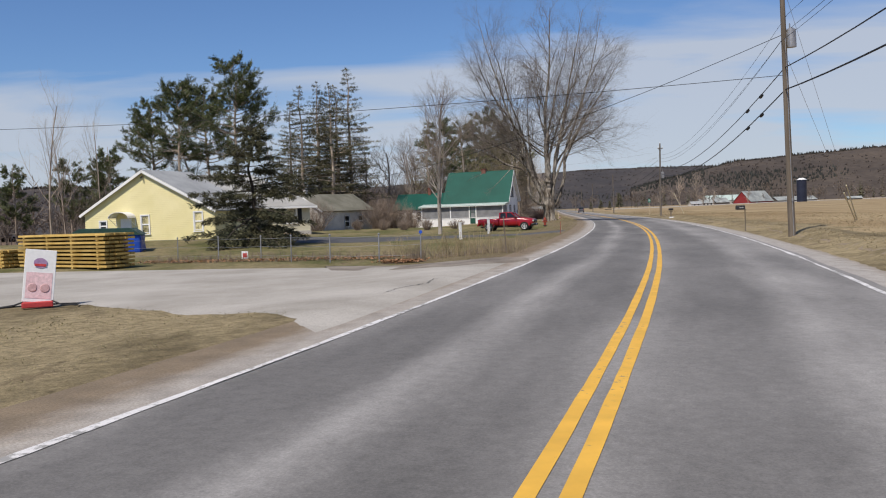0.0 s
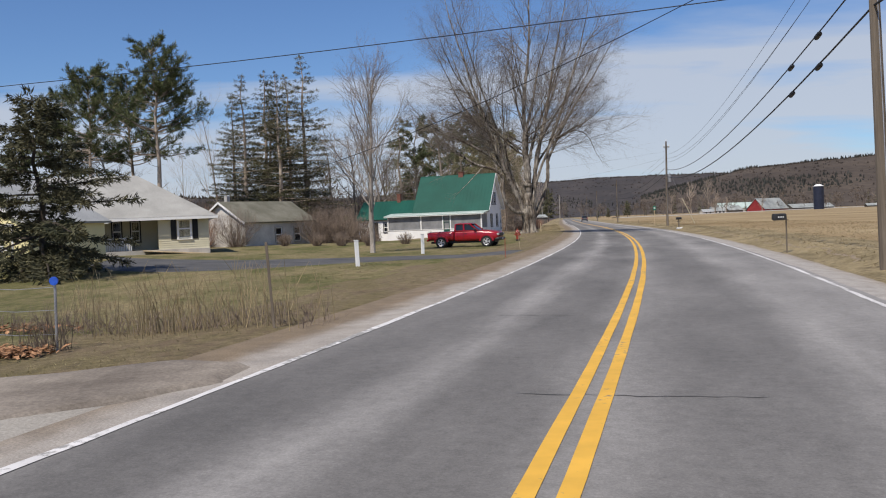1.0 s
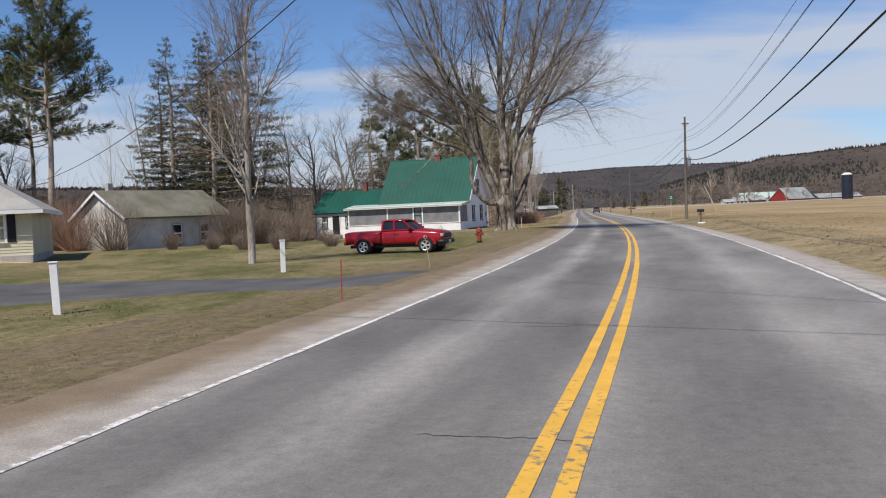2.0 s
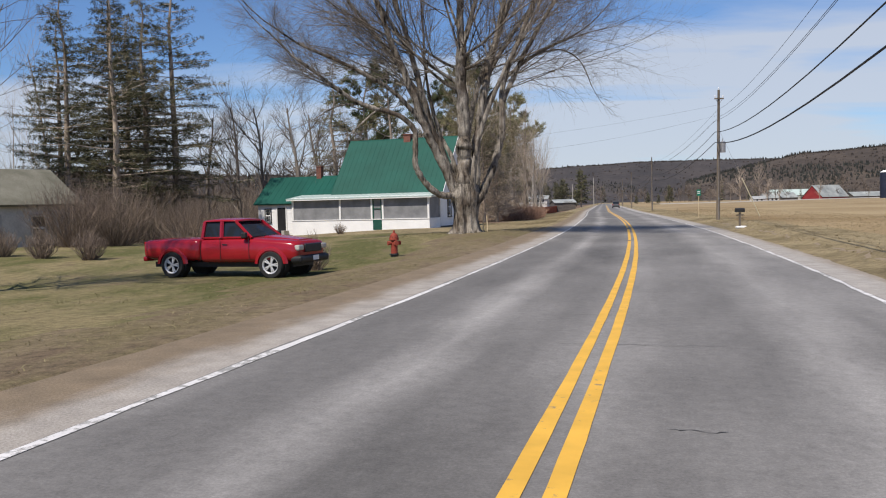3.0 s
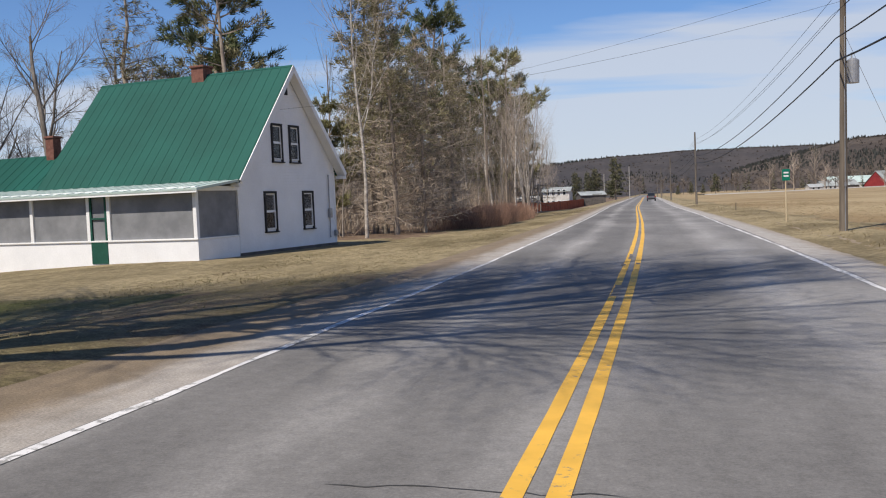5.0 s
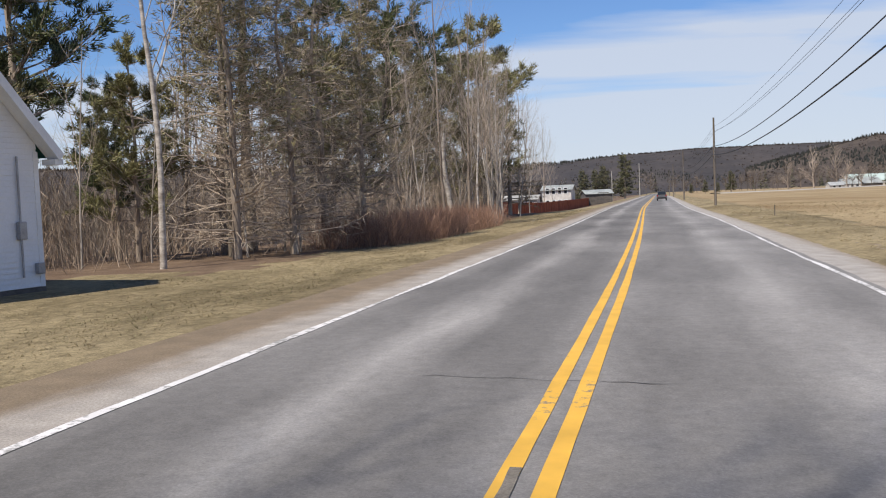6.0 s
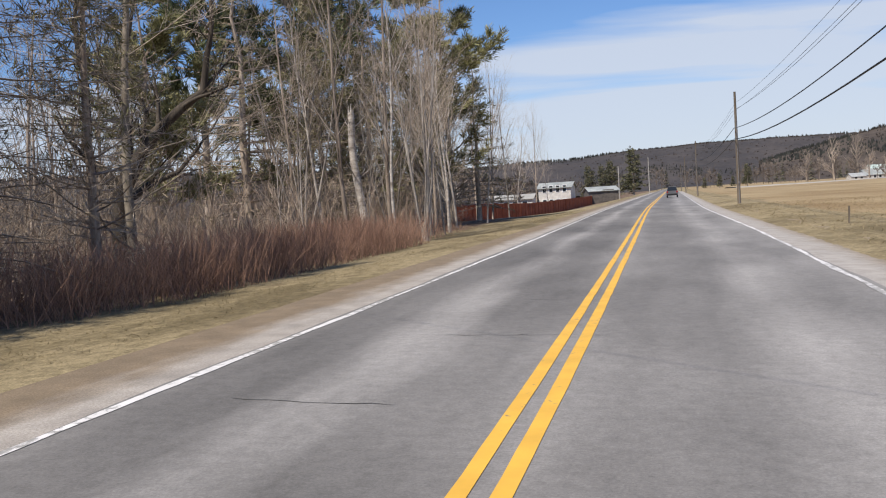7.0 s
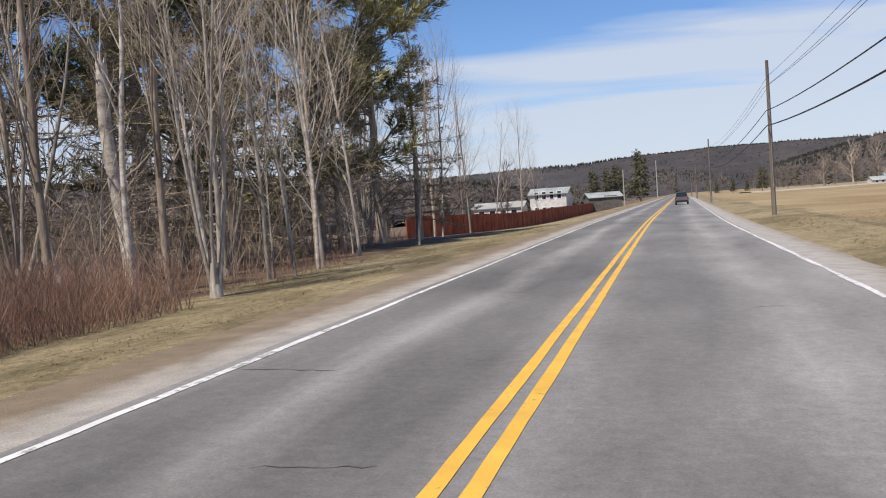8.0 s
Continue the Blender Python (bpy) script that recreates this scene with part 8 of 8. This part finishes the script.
# distance
def ridge(name, pts, depth, mat, seed, label):
    """A long wooded hill: crest points (x, y, z) and a slope that falls towards the road."""
    rng = random.Random(seed)
    pts = [Vector(p) for p in pts]
    n, rows = 90, 9
    verts = []
    for i in range(n + 1):
        t = i / n * (len(pts) - 1)
        k = min(int(t), len(pts) - 2)
        c = pts[k].lerp(pts[k + 1], t - k)
        d = Vector((c.x - 25, c.y - 60, 0)).normalized()
        for j in range(rows + 1):
            f = j / rows
            p = c - d * depth * (1 - f)
            z = -2 + (c.z + 2) * (f**1.25) * (1 + 0.1 * noise.noise((p.x * 0.006, p.y * 0.006, seed)) * (1 - f) * 3)
            verts.append((p.x, p.y, z + 2.0 * noise.noise((p.x * 0.02, p.y * 0.02, seed))))
        verts.append((c.x + d.x * depth * 0.6, c.y + d.y * depth * 0.6, -4))
    me = mesh_of(name, verts, grid(rows + 2, n + 1), [mat], smooth=True)
    tagged(new(name, me), label, "hill", kind="structure")
    # trees on it: fine woods over the slope, taller evergreens in patches and along the crest
    mb = Mesher()
    for q in range(9000):
        i = rng.randrange(n)
        crest = q % 4 == 0
        f = 1.0 if crest else rng.random() ** 0.85
        j = min(int(f * rows), rows - 1)
        g, e = f * rows - j, rng.random()
        a, b = Vector(verts[i * (rows + 2) + j]), Vector(verts[(i + 1) * (rows + 2) + j])
        c, d = Vector(verts[i * (rows + 2) + j + 1]), Vector(verts[(i + 1) * (rows + 2) + j + 1])
        p = a.lerp(b, e).lerp(c.lerp(d, e), g) + Vector((0, 0, -1.4))
        patch_here = noise.noise((p.x * 0.007, p.y * 0.007, seed + 3))
        ever = patch_here > 0.34 or (crest and patch_here > -0.05 and rng.random() < (0.4 if seed == 2 else 0.12))
        if not ever and not crest and q % 5:
            continue
        mb.slot = 1 if ever else 0
        h = rng.uniform(3.2, 6.0) if ever else rng.uniform(2.2, 3.8)
        for _ in range(2 if ever else 3):
            a = rng.uniform(0, 2 * math.pi)
            lean = Vector((rng.uniform(-0.25, 0.25), rng.uniform(-0.25, 0.25), 1)).normalized()
            mb.blade(p + Vector((rng.uniform(-1.5, 1.5), rng.uniform(-1.5, 1.5), 0)) * (0.2 if ever else 1.0), lean, h * rng.uniform(0.8, 1.1), h * (0.42 if ever else 0.75), Vector((math.cos(a), math.sin(a), 0)))
    tagged(new(name + "_woods", mb.mesh(name + "_woods", [M["hill_wood"], M["hill_ever"]], True)), "leafless and evergreen woods covering a distant hill", "woods", kind="stuff")


ridge("hill_far", [(-1500, 1150, 55), (-700, 1300, 46), (-200, 1420, 40), (120, 1480, 50), (320, 1470, 62), (520, 1420, 60), (900, 1300, 62)], 420, M["hill"], 1, "distant wooded ridge across the valley")
ridge("hill_right", [(300, 1120, 22), (420, 1080, 50), (520, 1060, 57), (660, 1020, 62), (850, 930, 66), (1100, 760, 70), (1400, 450, 70)], 330, M["hill_brown"], 2, "brown wooded hill beyond the fields")
ridge("hill_left", [(-1100, -200, 40), (-800, 250, 42), (-480, 480, 30), (-270, 600, 27), (-110, 640, 24), (0, 680, 16), (60, 760, 6)], 230, M["hill"], 3, "low wooded hill behind the houses")


def tree_line(name, seed, spots, hgt, label, ever=0.1):
    """Far trees, too small to tell apart."""
    rng = random.Random(seed)
    mb = Mesher()
    for x, y, s in spots(rng):
        z = height(x, y) - 0.3
        h = rng.uniform(*hgt) * s
        p = Vector((x, y, z))
        if rng.random() < ever:
            mb.slot = 1
            for k in range(26):
                f = k / 26
                for q in range(3):
                    a = rng.uniform(0, 6.28)
                    b = p + Vector((0, 0, h * (0.12 + 0.86 * f)))
                    d = Vector((math.cos(a), math.sin(a), -0.25))
                    mb.blade(b, d.normalized(), h * 0.24 * (1.05 - f), h * 0.09, Vector((-math.sin(a), math.cos(a), 0)))
        else:
            mb.slot = 0
            mb.path([p, p + Vector((0, 0, h * 0.6))], [0.012 * h, 0.006 * h], 4)
            for k in range(22):
                a = p + Vector((0, 0, h * rng.uniform(0.2, 0.65)))
                d = (rand_dir(rng) + Vector((0, 0, 1.1))).normalized()
                b = a + d * h * rng.uniform(0.2, 0.36)
                mb.path([a, b], [0.005 * h, 0.001 * h], 3)
                for _ in range(4):
                    c = a.lerp(b, rng.uniform(0.3, 1))
                    mb.blade(c, (d + rand_dir(rng) * 0.8).normalized(), h * 0.15, h * 0.02, rand_dir(rng))
    tagged(new(name, mb.mesh(name, [M["far_twig"], M["spruce"]])), label, "trees", kind="stuff")


tree_line("valley_trees", 1, lambda r: [(r.uniform(-60, 420), r.uniform(520, 700), r.uniform(0.8, 1.3)) for _ in range(170)], (8, 15), "distant leafless trees and evergreens across the valley", 0.18)
tree_line("left_far_trees", 2, lambda r: [(r.uniform(-160, 10), r.uniform(210, 420), r.uniform(0.8, 1.3)) for _ in range(150)], (9, 15), "distant leafless trees beyond the wood", 0.12)
tree_line("fence_trees", 3, lambda r: [(20 + 0.13 * (y - 200) - r.uniform(0, 16), y, r.uniform(0.6, 0.9)) for y in [r.uniform(198, 290) for _ in range(34)]], (9, 13), "leafless trees behind the red fence", 0.0)
tree_line("back_row", 4, lambda r: [(r.uniform(-170, -62), r.uniform(60, 200), r.uniform(0.8, 1.2)) for _ in range(130)], (8, 14), "leafless woods behind the houses", 0.15)
tree_line("farm_trees", 5, lambda r: [(r.uniform(150, 420), r.uniform(430, 560), r.uniform(0.6, 1.0)) for _ in range(60)], (8, 13), "leafless trees round the distant farm", 0.1)


# far things
def gabled(name, x, y, z, turn, length, width, eave, peak, wall, roof, label, category, windows=0, door=False, upper=False):
    """A plain gabled building; local x along its ridge, the long side at y = 0 faces the road."""
    h = thing(name, pose(x, y, z, 0, 0, turn), label, category)
    rot = Matrix(((0, 1, 0, 0), (1, 0, 0, 0), (0, 0, 1, 0), (0, 0, 0, 1)))
    bm = bmesh.new()
    prism(bm, [(0, -0.5), (width, -0.5), (width, eave), (width / 2, peak), (0, eave)], 0.2, rot)
    prism(bm, [(0, -0.5), (width, -0.5), (width, eave), (width / 2, peak), (0, eave)], 0.2, Matrix.Translation((length - 0.2, 0, 0)) @ rot)
    box(bm, 0.2, 0, -0.5, length - 0.2, 0.2, eave)
    box(bm, 0.2, width - 0.2, -0.5, length - 0.2, width, eave)
    part("wall", bm, wall, h)
    f = (peak - eave) / (width / 2)
    for yy in (-0.35, width + 0.35):
        bm = bmesh.new()
        roof_slab(bm, [(-0.35, yy, eave - 0.35 * f + 0.14), (length + 0.35, yy, eave - 0.35 * f + 0.14), (length + 0.35, width / 2, peak + 0.14), (-0.35, width / 2, peak + 0.14)], 0.14)
        part("roof", bm, roof, h)
    for k in range(windows):
        w = (length - 1) / windows
        wx = 0.5 + k * w + w * 0.25
        for z in (0.0, 2.5) if upper else (0.0,):
            bm = bmesh.new()
            box(bm, wx - 0.1, -0.05, z + 0.85, wx + min(1.1, w * 0.5) + 0.1, -0.01, z + 2.2)
            win = part("window", bm, M["white"], h)
            bm = bmesh.new()
            box(bm, wx, -0.07, z + 0.95, wx + min(1.1, w * 0.5), -0.045, z + 2.1)
            part("pane", bm, M["glass"], win)
    if door:
        # solid panel in dark_base, also where the front is called open
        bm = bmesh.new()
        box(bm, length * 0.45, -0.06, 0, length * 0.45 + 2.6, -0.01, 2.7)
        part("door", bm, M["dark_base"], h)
    return h


def board_fence():
    """Red-stained board fence round the yard."""
    f = thing("board_fence", pose(0, 0, 0), "red-brown stained board fence along a yard", "fence")
    rng = random.Random(8)
    pts = [(22.0, 212.0), (29.0, 232.0), (36.9, 268.0), (48.5, 336.0)]
    bm0 = bmesh.new()
    for x in (0,):
        box(bm0, 0, -0.012, 0.02, 0.28, 0.012, 1.95, bevel=0.006)
    base = part("board", bm0, M["red_fence"], f)
    first = True
    for (ax, ay), (bx, by) in zip(pts[:-1], pts[1:]):
        d = math.hypot(bx - ax, by - ay)
        n = min(int(d / 0.3), 150)
        a = math.degrees(math.atan2(by - ay, bx - ax))
        step = d / n
        for k in range(n):
            x, y = ax + (bx - ax) * k / n, ay + (by - ay) * k / n
            m = pose(x, y, height(x, y) - 0.05 + rng.uniform(-0.03, 0.03), 0, 0, a) @ Matrix.Diagonal((step / 0.3, 1, 1, 1))
            if first:
                base.matrix_basis = m
                first = False
                continue
            ob = new("board", base.data)
            ob.parent = f
            ob.matrix_basis = m
        for k in range(int(d / 2.4) + 1):
            x, y = ax + (bx - ax) * k * 2.4 / d, ay + (by - ay) * k * 2.4 / d
            bm = bmesh.new()
            box(bm, x - 0.05, y - 0.05, height(x, y) - 0.3, x + 0.05, y + 0.05, height(x, y) + 1.8)
            part("fence_post", bm, M["red_fence"], f)


board_fence()
gabled("white_farm_house", 33.2, 288.0, -1.5, -14, 6.0, 5.0, 4.2, 5.1, M["stone_grey"], M["far_roof"], "white two-storey house behind the red fence", "house", 4, upper=True)
gabled("low_wing", 24.0, 285.0, -1.5, -10, 8.0, 5.0, 2.5, 3.3, M["stone_grey"], M["pale_roof"], "low white wing beside the house behind the fence", "house", 4)
gabled("low_shed", 45.6, 322.0, -0.8, 8, 6.5, 6.0, 2.4, 3.3, M["dark_base"], M["far_roof"], "low dark shed with a pale roof edge", "shed", 0, True)
gabled("red_barn", 206.0, 508.0, -1.2, 32, 22.0, 12.0, 2.6, 8.6, M["barn_red"], M["far_roof"], "dark red barn with a broad pale roof beyond the field", "barn", 1)
gabled("barn_wing", 226.0, 516.0, -1.2, 8, 26.0, 10.0, 2.4, 4.6, M["dark_base"], M["far_roof"], "long low dark barn with a pale roof", "barn", 0)
gabled("farm_shed", 190.0, 520.0, -1.0, 12, 9.0, 9.0, 2.4, 5.0, M["dark_base"], M["far_roof"], "grey farm building with an open front", "building", 0, True)
gabled("farm_cottage", 180.5, 519.0, -1.0, 8, 8.0, 7.0, 2.4, 4.6, M["stone_grey"], M["far_roof"], "white farmhouse with a dull metal roof beyond the field", "house", 3)
gabled("farm_annex", 174.0, 517.0, -1.0, 8, 6.0, 5.0, 2.0, 3.4, M["stone_grey"], M["grey_roof"], "small white annex beside the farmhouse", "house", 2)
gabled("green_roof_house", 194.0, 545.0, -0.8, 8, 26.0, 10.0, 3.4, 6.6, M["stone_grey"], M["mint_roof"], "long building with a pale green roof far off", "building", 5)
gabled("field_shed", 236.0, 452.0, -0.6, -10, 7.0, 5.0, 1.6, 2.6, M["dark_base"], M["far_roof"], "small shed with a dull roof beyond the field", "shed", 0)


def silo():
    x, y = 201.0, 431.0
    s = thing("silo", pose(x, y, height(x, y)), "tall dark blue farm silo with a white cap", "silo")
    bm = bmesh.new()
    tube(bm, (0, 0, -0.5), (0, 0, 11.0), 2.4, 2.4, 28)
    for k in range(9):
        tube(bm, (0, 0, 0.6 + k * 1.2), (0, 0, 0.68 + k * 1.2), 2.45, 2.45, 28)
    part("drum", bm, M["silo_blue"], s)
    bm = bmesh.new()
    tube(bm, (0, 0, 11.0), (0, 0, 11.9), 2.5, 1.0, 28)
    part("cap", bm, M["white"], s)


silo()


def roadside_sign():
    x, y = 34.2, 124.6
    s = thing("roadside_sign", pose(x, y, height(x, y), 0, 0, 12), "small green sign on a thin pale post", "sign")
    bm = bmesh.new()
    tube(bm, (0, 0, -0.3), (0, 0, 2.5), 0.03, 0.03, 8)
    part("post", bm, M["new_wood"], s)
    bm = bmesh.new()
    box(bm, -0.2, -0.05, 2.0, 0.2, -0.032, 2.55, bevel=0.006)
    part("plate", bm, M["sign_green"], s)
    bm = bmesh.new()
    box(bm, -0.13, -0.056, 2.18, 0.13, -0.051, 2.26)
    box(bm, -0.13, -0.056, 2.34, 0.13, -0.051, 2.42)
    part("print_bar", bm, M["white"], s)


roadside_sign()


def guy(anchor, pole, top):
    """A guy wire with its pale plastic guard."""
    a = Vector((*anchor, height(*anchor)))
    b = Vector((*pole, height(*pole) + top))
    g = thing("guy_wire", pose(*a), "slanting guy wire with a pale plastic guard", "guy wire", "guy wires")
    mb = Mesher()
    mb.path([Vector((0, 0, -0.1)), b - a], [0.008, 0.008], 5)
    new("wire", mb.mesh("wire", [M["iron"]])).parent = g
    bm = bmesh.new()
    d = (b - a).normalized()
    tube(bm, d * 0.2, d * 3.6, 0.036, 0.036, 8)
    part("guard", bm, M["cream_plastic"], g, "pale yellow plastic guard")


guy((21.7, 39.0), POLES[1], 8.0)
guy((21.75, 38.9), POLES[1], 10.8)
guy((36.3, 114.4), POLES[2], 7.4)


def stump(x, y):
    s = thing("birch_stump", pose(x, y, height(x, y), 0, 4, 0), "pale broken birch stump among the undergrowth", "stump")
    mb = Mesher()
    pts = [Vector((0.02 * k, 0.01 * k * k, -0.1 + 0.16 * k)) for k in range(7)]
    mb.path(pts, [0.26, 0.23, 0.21, 0.21, 0.2, 0.18, 0.1], 12)
    new("stub", mb.mesh("stub", [M["bark_birch"]], True)).parent = s


stump(19.9, 159.4)
for x, y, hgt in ((58.5, 374.0, 9.0), (73.9, 420.0, 11.5)):
    utility_pole(x, y, hgt, "distant pale wooden utility pole", r=0.16, mat="pale_pole")
far_pine = spruce_tree(501, 7.2, 2.1, M["bark_brown"], M["spruce"], 1.2, 0.2, 1.3, 0.4)
for x, y, s in ((70.2, 430.0, 1.15), (64.0, 440.0, 0.95), (60.5, 436.0, 0.85), (57.0, 448.0, 0.9)):
    stand("evergreen_tree", far_pine, x, y, "tall dark evergreen beside the far road", "tree", 60 * s, 2 * s, "evergreens by the far road")
for x, y, s in ((112.3, 447.0, 0.58), (101.0, 440.0, 0.36), (107.0, 446.0, 0.3), (95.0, 436.0, 0.28)):
    stand("evergreen_tree", far_pine, x, y, "dark evergreen at the far edge of the field", "tree", 80 * s, 2 * s, "evergreens by the field")
farm_tree = bare_tree(641, 17.0, 0.5, M["bark_brown"], (26, 55), (14, 7, 4, 2), first=0.14)
for x, y, s in ((177.0, 506.0, 0.62), (183.0, 534.0, 1.05), (170.0, 527.0, 0.95), (200.5, 498.0, 0.5), (160.0, 532.0, 0.7), (184.0, 508.0, 0.45)):
    stand("bare_tree", farm_tree, x, y, "broad leafless tree beside the far farmhouse", "tree", 200 * s, s, "bare trees round the farm")
ribbon_pts = [(96.0, 404.0), (124.0, 412.0), (166.0, 452.0), (200.0, 480.0), (260.0, 492.0), (360.0, 480.0)]


def farm_track():
    """Pale gravel lane along the back of the field."""
    n = 60
    pts = np.array(ribbon_pts)
    d = np.r_[0, np.cumsum(np.hypot(*np.diff(pts, axis=0).T))]
    verts = []
    for k in range(n + 1):
        q = d[-1] * k / n
        x, y = float(np.interp(q, d, pts[:, 0])), float(np.interp(q, d, pts[:, 1]))
        for o, z in ((-3.4, -0.15), (-2.2, 0.25), (2.2, 0.3), (3.6, -0.15)):
            verts.append((x - 0.4 * o, y + o, height(x - 0.4 * o, y + o) + z))
    tagged(new("farm_lane", mesh_of("farm_lane", verts, grid(4, n + 1), [M["gravel"]], smooth=True)), "pale raised gravel lane along the field's far edge", "lane", kind="structure")


farm_track()
